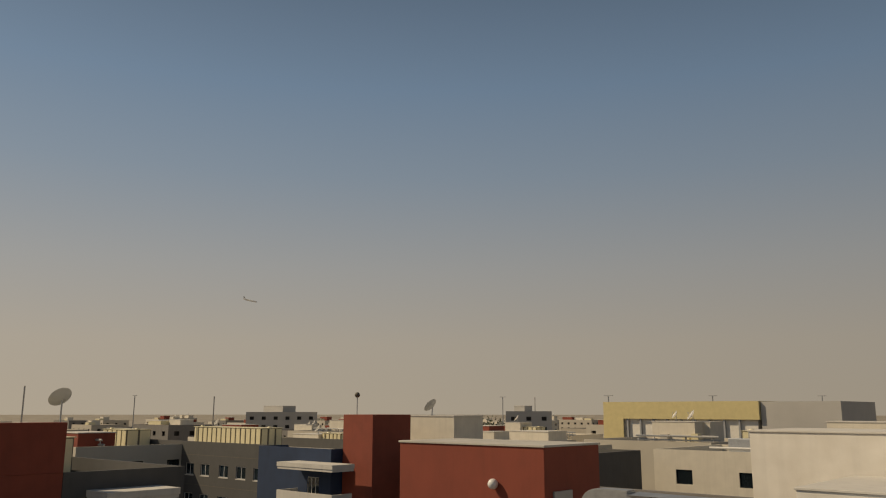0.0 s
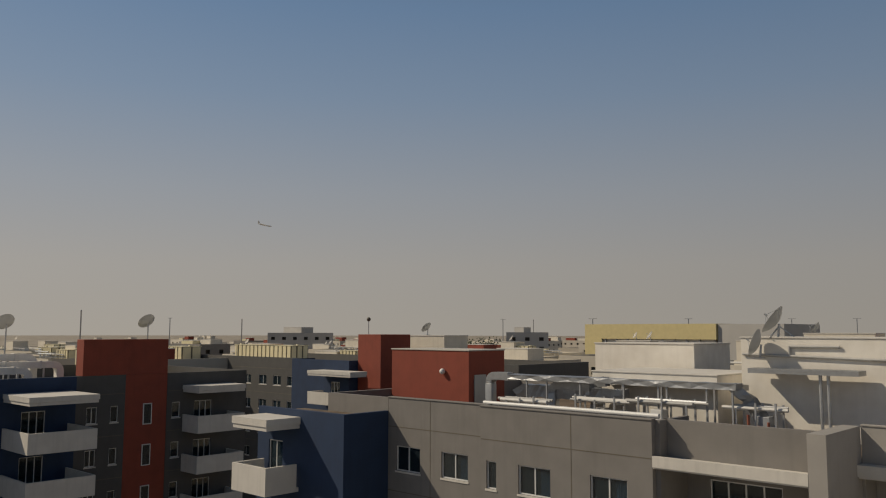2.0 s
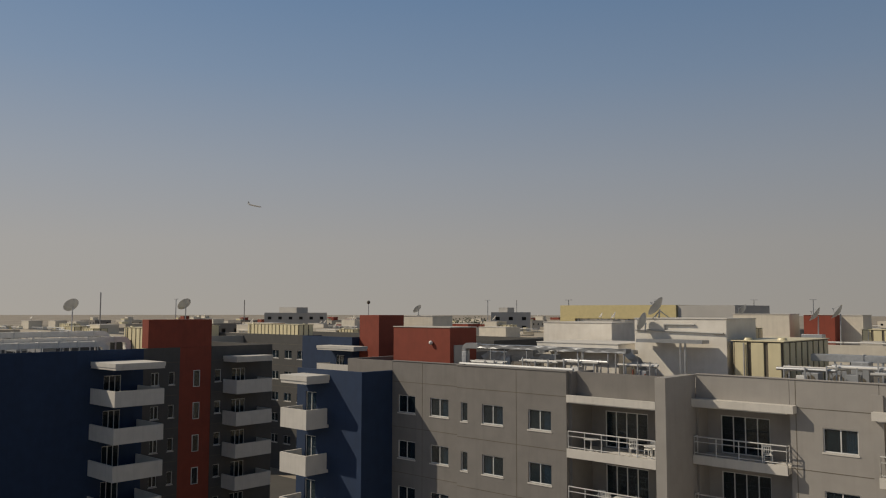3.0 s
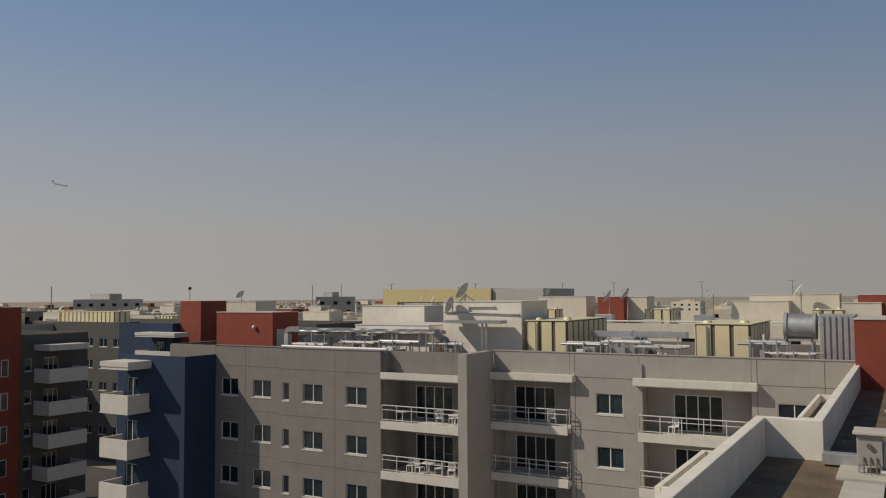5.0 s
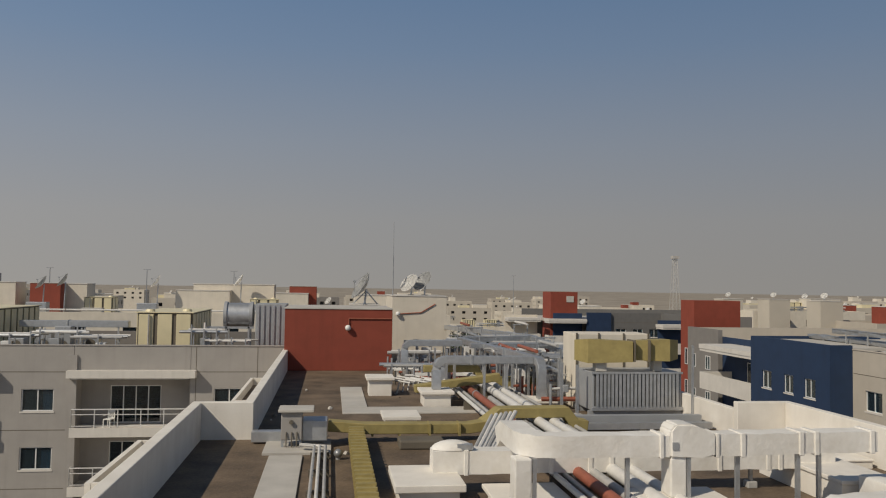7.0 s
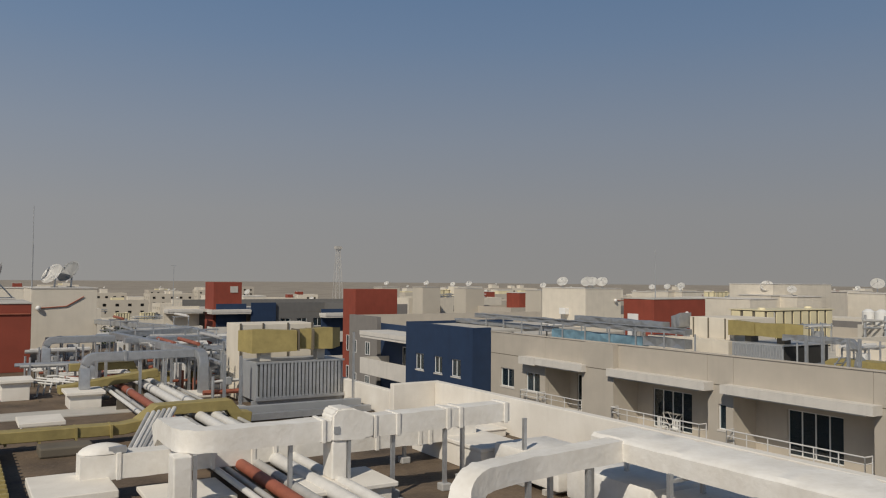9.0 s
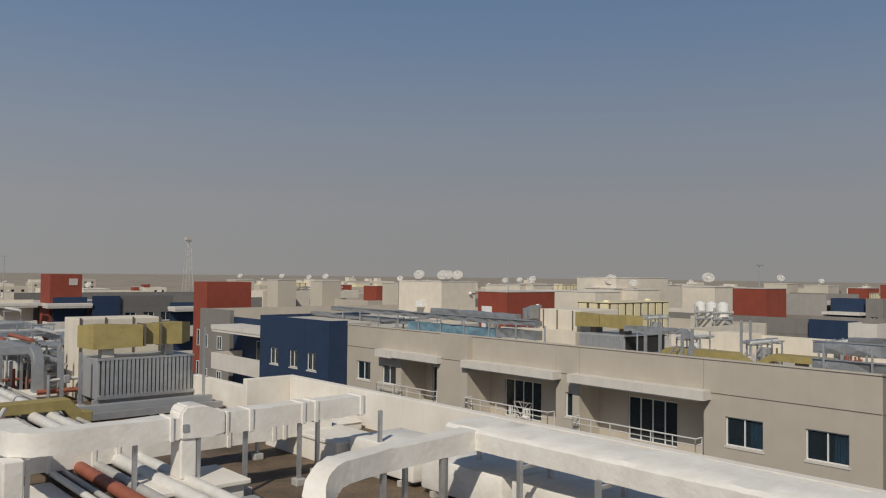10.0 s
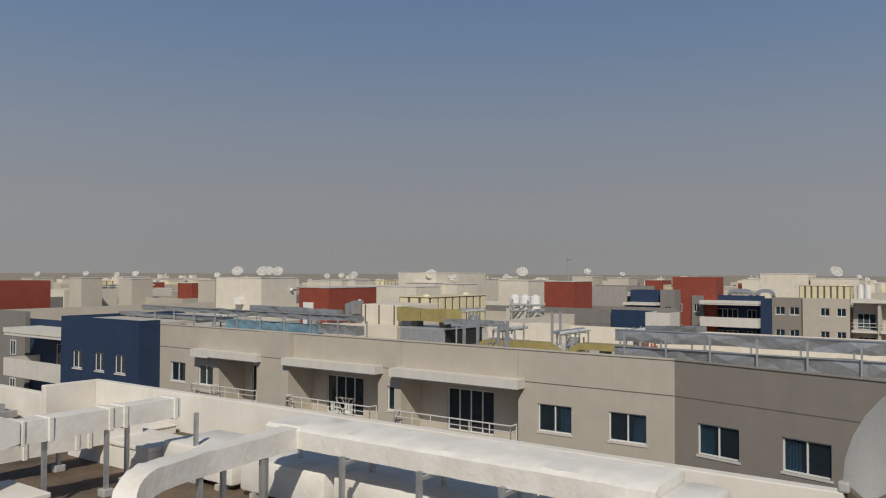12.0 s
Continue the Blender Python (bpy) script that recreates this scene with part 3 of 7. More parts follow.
    part("roof", boxes((33.66, 60, 55.06, 72, DECK - 0.3, DECK)), M["pale"], b)
    part("wall", boxes((60, 60.25, 30.75, 72, 0, PAR)), M["taupe"], b)
    part("wall", boxes((33.66, 60, 72, 72.25, 0, PAR)), M["taupe"], b)
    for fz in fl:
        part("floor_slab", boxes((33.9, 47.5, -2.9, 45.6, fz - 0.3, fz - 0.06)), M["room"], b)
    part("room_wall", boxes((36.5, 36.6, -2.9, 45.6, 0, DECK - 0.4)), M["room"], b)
    t = part("tower", boxes((35.0, 39.8, 75.0, 78.0, 0, ZC - 1.1), bevel=0.02), M["red"], b, "red rendered stair tower")
    for fz in fl:
        window(b, side(35.0, 76.6, -90) @ Matrix.Translation((0, -0.14, fz + 0.6)), 0.6, 1.6, 1, False)
    return b


block_b()


# ---- L: block at the far left, its side in shade ----
def block_l():
    b = thing("apartment_building", -82, 36, 0, "grey apartment block with blue walls, white balconies and red stair tower", "building")
    X = -74.0
    fl = FLOORS
    fm = side(X, 18, 90)
    facade(b, fm, 22.5, M["blue"], [win(19.6, 1.6, 0.1, 2.15, 3), win(18.0, 0.01)][:1], joint=False)
    facade(b, side(X, 40.5, 90), 3.7, M["charcoal"], [win(1.2, 0.8), win(2.9, 0.6, lights=1)])
    solid_balcony(b, X + 0.01, -69.4, 35.6, 40.1, fl, "x0")
    part("wall", boxes((-79.5, X, 44.2, 47.6, 0, PAR - 0.004), bevel=0.02), M["red"], b, "red rendered stair tower")
    part("wall", boxes((-75.2, X, 40.9, 47.6, PAR, ZC - 0.88), bevel=0.02), M["red"], b, "red rendered head of the stair tower")
    for fz in fl:
        window(b, side(X, 46.0, 90) @ Matrix.Translation((0, -0.14, fz + 0.6)), 0.7, 1.6, 1, False)
    facade(b, side(X, 47.62, 90), 7.0, M["charcoal"], [win(0.8, 0.7, lights=1), win(3.2, 1.6, 0.1, 2.15, 3)])
    solid_balcony(b, X + 0.01, -71.6, 49.0, 53.2, fl, "x0")
    part("wall", boxes((-95, X - 0.26, 18, 18.25, 0, PAR)), M["blue"], b)
    part("wall", boxes((-95, X, 54.63, 54.9, 0, PAR)), M["charcoal"], b)
    part("roof", boxes((-95, X - 0.26, 18.3, 54.6, DECK - 0.3, DECK)), M["pale"], b)
    part("wall", boxes((-95.2, -95, 18, 54.9, 0, PAR)), M["charcoal"], b)
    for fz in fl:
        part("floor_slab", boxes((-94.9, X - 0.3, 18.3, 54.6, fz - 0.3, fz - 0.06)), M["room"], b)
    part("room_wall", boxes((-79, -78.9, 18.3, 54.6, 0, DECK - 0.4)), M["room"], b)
    return b


block_l()


def block_g():
    b = thing("apartment_building", -95, 82, 0, "grey apartment block with blue corner, balconies and red tower", "building")
    fl = FLOORS
    f = side(-126, 77, 0)
    facade(b, f, 33.0, M["charcoal"], [win(16.0), win(19.0), win(22.5), win(25.6), win(28.6), win(31.4)])
    facade(b, side(-93.0, 73.8, 0), 10.3, M["blue"], [win(8.0, 1.6, 0.1, 2.15, 3)], z1=PAR + 0.1, joint=False)
    solid_balcony(b, -87.0, -79.8, 71.5, 73.79, fl, "y1")
    part("wall", boxes((-82.95, -82.7, 74.06, 79.5, 0, PAR + 0.1)), M["blue"], b)
    part("wall", boxes((-93.0, -92.75, 74.06, 76.99, 0, PAR + 0.1)), M["blue"], b)
    part("wall", boxes((-82.6, -78.9, 75.0, 79.5, 0, ZC - 0.57), bevel=0.02), M["red"], b, "red rendered stair tower")
    part("wall", boxes((-85.2, -64, 79.6, 79.85, 0, PAR)), M["charcoal"], b)
    part("roof", boxes((-126, -85.6, 77.3, 92, DECK - 0.3, DECK)), M["pale"], b)
    part("roof", boxes((-85.2, -64, 79.9, 92, DECK - 0.3, DECK)), M["pale"], b)
    part("wall", boxes((-126, -64, 92, 92.25, 0, PAR)), M["charcoal"], b)
    part("wall", boxes((-64, -63.75, 79.6, 92.25, 0, PAR)), M["charcoal"], b)
    part("room_wall", boxes((-125.8, -85.6, 80, 80.1, 0, DECK - 0.4)), M["room"], b)
    for fz in fl:
        part("floor_slab", boxes((-125.8, -85.8, 77.3, 91, fz - 0.3, fz - 0.06)), M["room"], b)
    return b


block_g()
stair_box(-48.3, -42.4, 47.6, 50.6, DECK, ZC - 1.29, M["red"], "red rendered stair house with grey door", "x1")
bulkhead_lamp(-44.2, 47.6, ZC - 2.4, 0, -1)


# ---- plant on our own roof ----
def duct(pts, w, h, mat, label, collars=(), posts=(), name="air_duct", group="", post_mat="zinc", z_floor=None, smooth=False):
    """A rectangular duct along pts, with collars (points and axis) and posts (x, y, top, base)."""
    t = thing(name, *Vector(pts[0]), label, "duct", group)
    bm = beam(bmesh.new(), pts, w, h)
    bmesh.ops.bevel(bm, geom=list(bm.edges), offset=0.025, segments=2, affect="EDGES")
    part("casing", bm, M[mat], t, smooth=True)
    for (x, y, z), ax in collars:
        d = [w / 2 + 0.035] * 3
        d["xyz".index(ax)] = 0.05
        d[2] = h / 2 + 0.035 if ax != "z" else 0.05
        part("collar", boxes((x - d[0], x + d[0], y - d[1], y + d[1], z - d[2], z + d[2]), bevel=0.012), M[mat], t)
    for x, y, top, base in posts:
        part("post", boxes((x - 0.045, x + 0.045, y - 0.045, y + 0.045, base, top)), M[post_mat], t, "steel support post")
        part("foot", boxes((x - 0.14, x + 0.14, y - 0.14, y + 0.14, base, base + 0.09), bevel=0.02), M["pale"], t)
    return t


def plinth(x0, x1, y0, y1, top, cap=0.12, over=0.12, label="white rendered roof upstand with a flat cap"):
    t = thing("roof_upstand", (x0 + x1) / 2, (y0 + y1) / 2, DECK, label, "upstand", "roof upstands")
    part("body", boxes((x0, x1, y0, y1, DECK, top - cap), bevel=0.015), M["white"], t)
    part("cap", boxes((x0 - over, x1 + over, y0 - over, y1 + over, top - cap + 0.002, top), bevel=0.02), M["white"], t)
    return t


Z = ZC
# upper white duct on posts, its elbow turning back towards the low duct
yU, zU = 15.6, Z - 3.09


def lagged(pts, w, h, label, collars=(), posts=(), tape=(), seed=1):
    """A hand wrapped rectangular duct: slightly uneven skin, raised taped collars and steel posts."""
    t = thing("air_duct", *Vector(pts[0]), label, "duct", "white wrapped ducts")
    dense = []
    for p, q in zip(pts, pts[1:]):
        p, q = Vector(p), Vector(q)
        n = max(1, int((q - p).length / 0.3))
        dense += [p.lerp(q, i / n) for i in range(n)]
    dense.append(Vector(pts[-1]))
    bm = beam(bmesh.new(), dense, w, h)
    r = random.Random(seed)
    for v in bm.verts:
        v.co += Vector((r.uniform(-1, 1), r.uniform(-1, 1), r.uniform(-1, 1))) * 0.012
    long = [e for e in bm.edges if len(e.link_faces) == 2 and e.calc_face_angle(0) > 0.9]
    bmesh.ops.bevel(bm, geom=long, offset=0.03, segments=2, affect="EDGES")
    part("casing", bm, M["wrap"], t, smooth=True)
    for (x, y, z), ax, d in collars:
        e = [w / 2 + 0.03, w / 2 + 0.03, h / 2 + 0.03]
        e["xyz".index(ax)] = d
        part("collar", boxes((x - e[0], x + e[0], y - e[1], y + e[1], z - e[2], z + e[2]), bevel=0.014), M["wrap"], t)
    for x, y, top in posts:
        part("post", boxes((x - 0.04, x + 0.04, y - 0.04, y + 0.04, DECK + 0.16, top)), M["zinc"], t, "steel support post")
        part("foot", boxes((x - 0.12, x + 0.12, y - 0.12, y + 0.12, DECK, DECK + 0.158), bevel=0.02), M["gpipe"], t)
    return t


lagged([(3.9, 17.6, zU - 0.2), (3.9, 17.2, zU), *bend((3.9, 17.2, zU), (3.9, yU, zU), (6.5, yU, zU), 0.6, 8), (6.66, yU, zU)], 0.5, 0.42, "white wrapped air duct on posts over the roof", [((6.5, yU, zU), "x", 0.04)], [(5.85, yU - 0.1, zU - 0.21)], seed=3)
t = thing("upright_duct", 3.75, 15.6, DECK, "white wrapped upright leg under a duct", "duct")
part("casing", boxes((3.56, 3.9, 15.36, 15.8, DECK, zU - 0.22), bevel=0.03), M["wrap"], t)
part("angle", boxes((3.92, 3.99, 15.36, 15.43, DECK, zU - 0.22)), M["zinc"], t, "steel angle post")
t = thing("duct_plenum", 7.0, yU, DECK + 0.55, "white wrapped duct junction box with its drop", "duct")
bm = bmesh.new()
prof = ((6.67, zU - 0.23), (7.30, zU - 0.23), (7.62, zU - 0.20), (7.62, zU + 0.24), (7.28, zU + 0.36), (7.12, zU + 0.43), (6.78, zU + 0.43), (6.67, zU + 0.30))
rings = [[bm.verts.new((x, y, z)) for x, z in prof] for y in (yU - 0.29, yU + 0.29)]
for k in range(8):
    bm.faces.new((rings[0][k], rings[0][(k + 1) % 8], rings[1][(k + 1) % 8], rings[1][k]))
bm.faces.new(rings[0])
bm.faces.new(rings[1][::-1])
bmesh.ops.bevel(bm, geom=list(bm.edges), offset=0.035, segments=2, affect="EDGES")
part("box", bm, M["wrap"], t, smooth=True)
part("drop", boxes((6.69, 7.02, yU - 0.25, yU + 0.25, DECK + 0.552, zU - 0.232), bevel=0.03), M["wrap"], t)
part("angle", boxes((7.03, 7.10, yU - 0.26, yU - 0.19, DECK + 0.552, zU - 0.232)), M["zinc"], t, "steel angle post")
part("damper", boxes((6.70, 6.82, yU - 0.315, yU - 0.291, zU - 0.06, zU + 0.08)), M["steel"], t, "grey damper plate")
lagged([(7.63, yU, zU), (11.12, yU, zU + 0.03)], 0.5, 0.42, "white wrapped air duct with taped collars over the roof", [((7.66, yU, zU), "x", 0.035), ((8.2, yU, zU), "x", 0.05), ((9.45, yU, zU + 0.02), "x", 0.05), ((9.78, yU, zU + 0.02), "x", 0.05), ((11.0, yU, zU + 0.03), "x", 0.05)], [(8.15, yU - 0.1, zU - 0.21), (9.42, yU - 0.15, zU - 0.21), (10.2, yU + 0.35, zU + 0.1), (11.2, 14.9, zU - 0.05)], seed=5)
# lower white duct behind it
yL, zL = 18.2, Z - 3.92
lagged([(2.3, yL, zL), (11.9, yL, zL)], 0.55, 0.5, "white wrapped air duct close to the roof", [((x, yL, zL), "x", 0.05) for x in (3.05, 5.0, 5.9, 6.4, 8.0, 9.0, 10.2, 10.5)], [(2.45, yL - 0.2, zL - 0.25), (8.05, yL, zL - 0.25), (9.9, yL, zL - 0.25)], seed=9)
t = thing("duct_elbow", 2.75, yL, zL + 0.25, "domed white cover on the end of the low duct", "duct")
bm = bmesh.new()
bmesh.ops.create_uvsphere(bm, u_segments=20, v_segments=10, radius=0.5, matrix=Matrix.Translation((2.78, yL, zL + 0.252)) @ Matrix.Diagonal((1.0, 0.56, 0.42, 1)))
bmesh.ops.bisect_plane(bm, geom=list(bm.verts) + list(bm.edges) + list(bm.faces), plane_co=(0, 0, zL + 0.262), plane_no=(0, 0, -1), clear_outer=True)
bmesh.ops.holes_fill(bm, edges=[e for e in bm.edges if e.is_boundary])
part("cover", bm, M["wrap"], t, smooth=True)
part("inspection_panel", boxes((2.85, 3.2, yL - 0.255, yL - 0.12, zL + 0.27, zL + 0.40)), M["zinc"], t)
plinth(1.5, 2.75, 16.9, 18.6, Z - 4.12, 0.16)
plinth(6.15, 7.75, 14.75, 16.1, DECK + 0.55, 0.1, 0.1, "white rendered roof upstand with a broad flat cap")
t = thing("service_box", 7.4, 14.3, DECK, "grey valve box beside the plinth", "box")
part("body", boxes((6.9, 7.8, 14.15, 14.42, DECK, DECK + 0.3), bevel=0.02), M["steel"], t)
for xx in (7.1, 7.35, 7.6):
    part("valve", rods(0.06, ((xx, 14.0, DECK + 0.2), (xx, 14.15, DECK + 0.2))), M["rib"], t)
plinth(3.5, 4.9, 16.3, 17.7, DECK + 0.3, 0.1)
# near duct with its long elbow, and the duct along the parapet
zN = Z - 3.17
lagged([(6.95, 10.7, DECK + 0.1), *bend((6.95, 10.7, DECK), (6.95, 10.85, zN), (8.4, 11.15, zN), 0.55, 10), (8.4, 11.15, zN), (10.66, 11.35, zN + 0.03)], 0.42, 0.38, "white wrapped duct rising in a long bend", [], [(8.35, 11.0, zN - 0.18), (9.1, 11.35, zN - 0.18), (9.75, 11.1, zN - 0.18)], seed=7)
t = thing("air_duct", 11.15, 8, zN, "broad lumpy white duct beside the parapet", "duct")
bm = bmesh.new()
rnd = random.Random(4)
ys = [4.2 + i * 0.19 for i in range(42)]
rings = []
for y in ys:
    j, k = rnd.uniform(-0.03, 0.03), rnd.choice((0.0, 0.0, 0.03, 0.06)) if y < 8 else rnd.uniform(-0.01, 0.02)
    rings.append([bm.verts.new((x, y, z)) for x, z in ((10.62 + j * 0.5, zN - 0.15), (10.60 + j * 0.6, zN + 0.18), (10.68, zN + 0.24 + j * 0.4), (11.2, zN + 0.26 + j * 0.5), (11.62 + k, zN + 0.27 + k * 0.7), (11.72 + k, zN + 0.20), (11.72, zN - 0.15))])
for a, b in zip(rings, rings[1:]):
    for k in range(7):
        bm.faces.new((a[k], a[(k + 1) % 7], b[(k + 1) % 7], b[k]))
bm.faces.new(rings[0])
bm.faces.new(rings[-1][::-1])
part("casing", bm, M["wrap"], t, smooth=True)
for y in (5.0, 6.5, 8.06, 9.75, 11.7):
    part("post", boxes((10.32, 10.40, y - 0.04, y + 0.04, DECK, zN - 0.06)), M["zinc"], t)
    part("post", boxes((11.74, 11.82, y + 0.5, y + 0.58, DECK + 0.79, zN - 0.08)), M["zinc"], t)
    part("bracket", boxes((10.40, 11.82, y - 0.03, y + 0.03, zN - 0.215, zN - 0.155)), M["zinc"], t)
t = thing("duct_elbow", 10.6, 4.6, DECK, "bulky white wrapped elbow at the end of the broad duct", "duct")
part("casing", boxes((9.75, 10.58, 4.0, 4.9, DECK, zN - 0.05), bevel=0.12), M["wrap"], t, smooth=True)
part("shoulder", boxes((10.581, 11.7, 3.5, 4.19, DECK + 0.5, zN + 0.14), bevel=0.1), M["wrap"], t, smooth=True)
# wrapped low ducts along the parapet wall, in lengths
for i, (y0, y1) in enumerate(((13.6, 16.0), (10.9, 13.3), (7.2, 10.7), (5.0, 7.0))):
    t = thing("air_duct", 13.0, y0, DECK, "low white wrapped duct length against the parapet", "duct", "low parapet ducts")
    part("casing", boxes((11.12 - 0.04 * (i % 2), 12.7, y0, y1, DECK + 0.12, DECK + 0.80), bevel=0.06), M["wrap"], t, smooth=True)
    for y in (y0 + 0.4, y1 - 0.4):
        part("bearer", boxes((11.05, 12.75, y - 0.06, y + 0.06, DECK, DECK + 0.118)), M["pale"], t)
plinth(10.9, 12.2, 16.2, 19.6, DECK + 0.62, 0.1, 0.04, "white wrapped box beside the parapet")
plinth(12.95, 14.2, 19.8, 23.6, DECK + 0.25, 0.06, 0.03, "low pale upstand in the parapet corner")

# pipes that run the length of the roof
def pipe_run(x, r, z, y0, y1, mat, label, bands=()):
    t = thing("pipe", x, y0, z, label, "pipe", "roof pipes")
    part("barrel", rods(r, ((x, y0, z), (x, y1, z)), n=14), M[mat], t, smooth=True)
    for y in bands:
        part("band", rods(r + 0.02, ((x, y - 0.06, z), (x, y + 0.06, z)), n=14), M["zinc"], t, smooth=True)
    for y in range(int(y0) + 1, int(y1), 4):
        part("saddle", boxes((x - r - 0.05, x + r + 0.05, y - 0.05, y + 0.05, DECK, z - r * 0.6)), M["rib"], t)


pipe_run(5.10, 0.07, DECK + 0.42, 13, 43, "pipe", "thin white pipe on saddles", (20, 27, 34))
pipe_run(5.32, 0.06, DECK + 0.42, 13, 43, "gpipe", "thin grey pipe on saddles", (22, 29))
pipe_run(5.62, 0.13, DECK + 0.48, 11, 43, "rust", "rust red pipe on saddles", (18, 25, 31, 36))
pipe_run(5.98, 0.11, DECK + 0.46, 12, 30, "gpipe", "grey lagged pipe on saddles", (19, 24))
pipe_run(6.42, 0.15, DECK + 0.52, 13.5, 42, "pipe", "thick white lagged pipe on saddles", (20, 26, 31, 36))
pipe_run(6.88, 0.13, DECK + 0.50, 13.0, 36, "pipe", "thick white lagged pipe on saddles", (21, 28))
for x in (7.35, 7.6):
    pipe_run(x, 0.06, DECK + 0.35, 20, 34, "gpipe", "thin grey pipe on saddles")
# loose bundle leaning over the yellow duct
t = thing("pipe_bundle", 4.6, 22, DECK, "bundle of white and grey pipes laid aslant", "pipes")
for i in range(6):
    part("pipe", rods(0.05 + 0.015 * (i % 2), ((3.55 + 0.17 * i, 20.6 + 0.2 * i, DECK + 0.18), (4.75 + 0.17 * i, 23.6 + 0.12 * i, DECK + 0.86)), n=8), M["pipe" if i % 3 else "gpipe"], t, smooth=True)

# ochre ducts
def ochre(pts, w, h, label, ribs=()):
    t = thing("air_duct", *Vector(pts[0]), label, "duct", "ochre ducts")
    bm = beam(bmesh.new(), pts, w, h)
    bmesh.ops.bevel(bm, geom=list(bm.edges), offset=0.02, segments=1, affect="EDGES")
    part("casing", bm, M["ochre"], t)
    for p, q, s in ribs:
        part("rib", boxes((p - s[0], p + s[0], q - s[1], q + s[1], s[2], s[3])), M["ochre"], t)
    return t


zy = DECK + 0.36
ochre([(0.0, 24.3, zy + 0.14), (1.1, 24.3, zy + 0.05), (4.2, 24.5, zy), (5.0, 24.6, zy + 0.1)], 0.5, 0.30, "ochre wrapped duct lying across the roof", [(x, 24.4, (0.03, 0.275, zy - 0.18, zy + 0.18)) for x in (1.3, 2.1, 3.0, 3.9)])
ochre([(4.7, 24.6, zy + 0.06), (5.2, 24.7, zy + 0.42), (7.3, 24.8, zy + 0.42), (7.6, 24.8, zy + 0.05), (8.0, 24.8, zy)], 0.55, 0.32, "ochre wrapped duct humped over the pipes")
ochre([(3.4, 32.6, DECK + 0.5), (6.9, 32.8, DECK + 0.95)], 0.5, 0.3, "ochre wrapped duct behind the steel frame")
ochre([(4.2, 36.5, DECK + 0.9), (6.6, 36.5, DECK + 0.9), (6.9, 36.5, DECK + 0.2)], 0.4, 0.3, "ochre wrapped duct bridging the pipes")
ochre([(7.2, 35.2, DECK + 0.45), (9.6, 35.2, DECK + 0.45)], 0.6, 0.45, "ochre wrapped duct between posts")
t = thing("air_duct", 0.85, 19, DECK, "ribbed ochre duct running along the roof", "duct", "ochre ducts")
bm = beam(bmesh.new(), [(0.80, 12.0, DECK + 0.34), (0.80, 24.0, DECK + 0.34)], 0.38, 0.34)
part("casing", bm, M["ochre"], t)
for i in range(30):
    y = 12.3 + i * 0.39
    part("rib", boxes((0.585, 1.015, y - 0.05, y + 0.05, DECK + 0.15, DECK + 0.56)), M["ochre"], t)

# fan cabinet with its base and conduits
t = thing("fan_unit", -0.9, 23.8, DECK, "grey rooftop fan cabinet on a concrete pad", "fan unit")
part("pad", boxes((-1.75, 0.1, 22.5, 24.4, DECK, DECK + 0.08), bevel=0.01), M["pale"], t)
part("cabinet", boxes((-1.3, -0.72, 23.2, 23.9, DECK + 0.28, DECK + 1.05), bevel=0.02), M["lgrey"], t)
part("cap", boxes((-1.38, -0.40, 23.1, 24.0, DECK + 1.052, DECK + 1.13), bevel=0.015), M["pale"], t)
part("transition", boxes((-0.718, -0.02, 23.4, 24.2, DECK + 0.22, DECK + 0.78), bevel=0.02), M["zinc"], t)
part("switch", rods(0.06, ((-1.02, 23.19, DECK + 0.78), (-1.02, 23.12, DECK + 0.78))), M["rib"], t)
for i, x in enumerate((-1.15, -1.0, -0.86)):
    part("cable", rods(0.02, ((x, 23.18, DECK + 0.5), (x, 23.1, DECK + 0.1)), n=6), M["rib"], t)
for x, y in ((-1.26, 23.25), (-0.76, 23.25), (-1.26, 23.85), (-0.76, 23.85)):
    part("leg", boxes((x - 0.03, x + 0.03, y - 0.03, y + 0.03, DECK + 0.08, DECK + 0.28)), M["steel"], t)
t = thing("air_duct", -1.8, 24.4, DECK, "grey duct between the fan cabinet and parapet", "duct")
part("casing", boxes((-2.19, -1.32, 24.1, 24.45, DECK + 0.05, DECK + 0.36), bevel=0.015), M["zinc"], t)
t = thing("conduit_pair", -0.2, 20, DECK, "pair of pale conduits on the gravel", "pipes")
for x, mt in ((-0.36, "gpipe"), (-0.22, "pipe"), (-0.06, "gpipe")):
    part("conduit", rods(0.04, ((x, 11, DECK + 0.22), (x, 22.6, DECK + 0.22)), n=8), M[mt], t, smooth=True)
    part("conduit", rods(0.04, ((x, 22.6, DECK + 0.22), (-0.75, 22.9 + 0.3 * x, DECK + 0.22)), n=8), M[mt], t, smooth=True)
for y in range(12, 23, 2):
    part("saddle", boxes((-0.45, 0.05, y - 0.05, y + 0.05, DECK, DECK + 0.168)), M["rib"], t)


def slab_patch(x0, x1, y0, y1, label="pale concrete paving slab on the gravel", h=0.05):
    single("paving_slab", boxes((x0, x1, y0, y1, DECK, DECK + h), bevel=0.01), M["pale"], label, "slab", "roof slabs")


slab_patch(-1.55, -0.66, 17.0, 22.3)
slab_patch(0.5, 1.45, 30.9, 36.8)
slab_patch(0.5, 6.0, 29.4, 30.85)
slab_patch(1.0, 4.0, 26.0, 26.4)
plinth(1.65, 2.6, 34.1, 35.3, DECK + 0.78)
plinth(1.85, 2.85, 26.3, 27.5, DECK + 0.42)
plinth(3.6, 4.65, 31.0, 32.2, DECK + 0.6)
plinth(7.6, 9.0, 30.6, 31.8, DECK + 0.30)
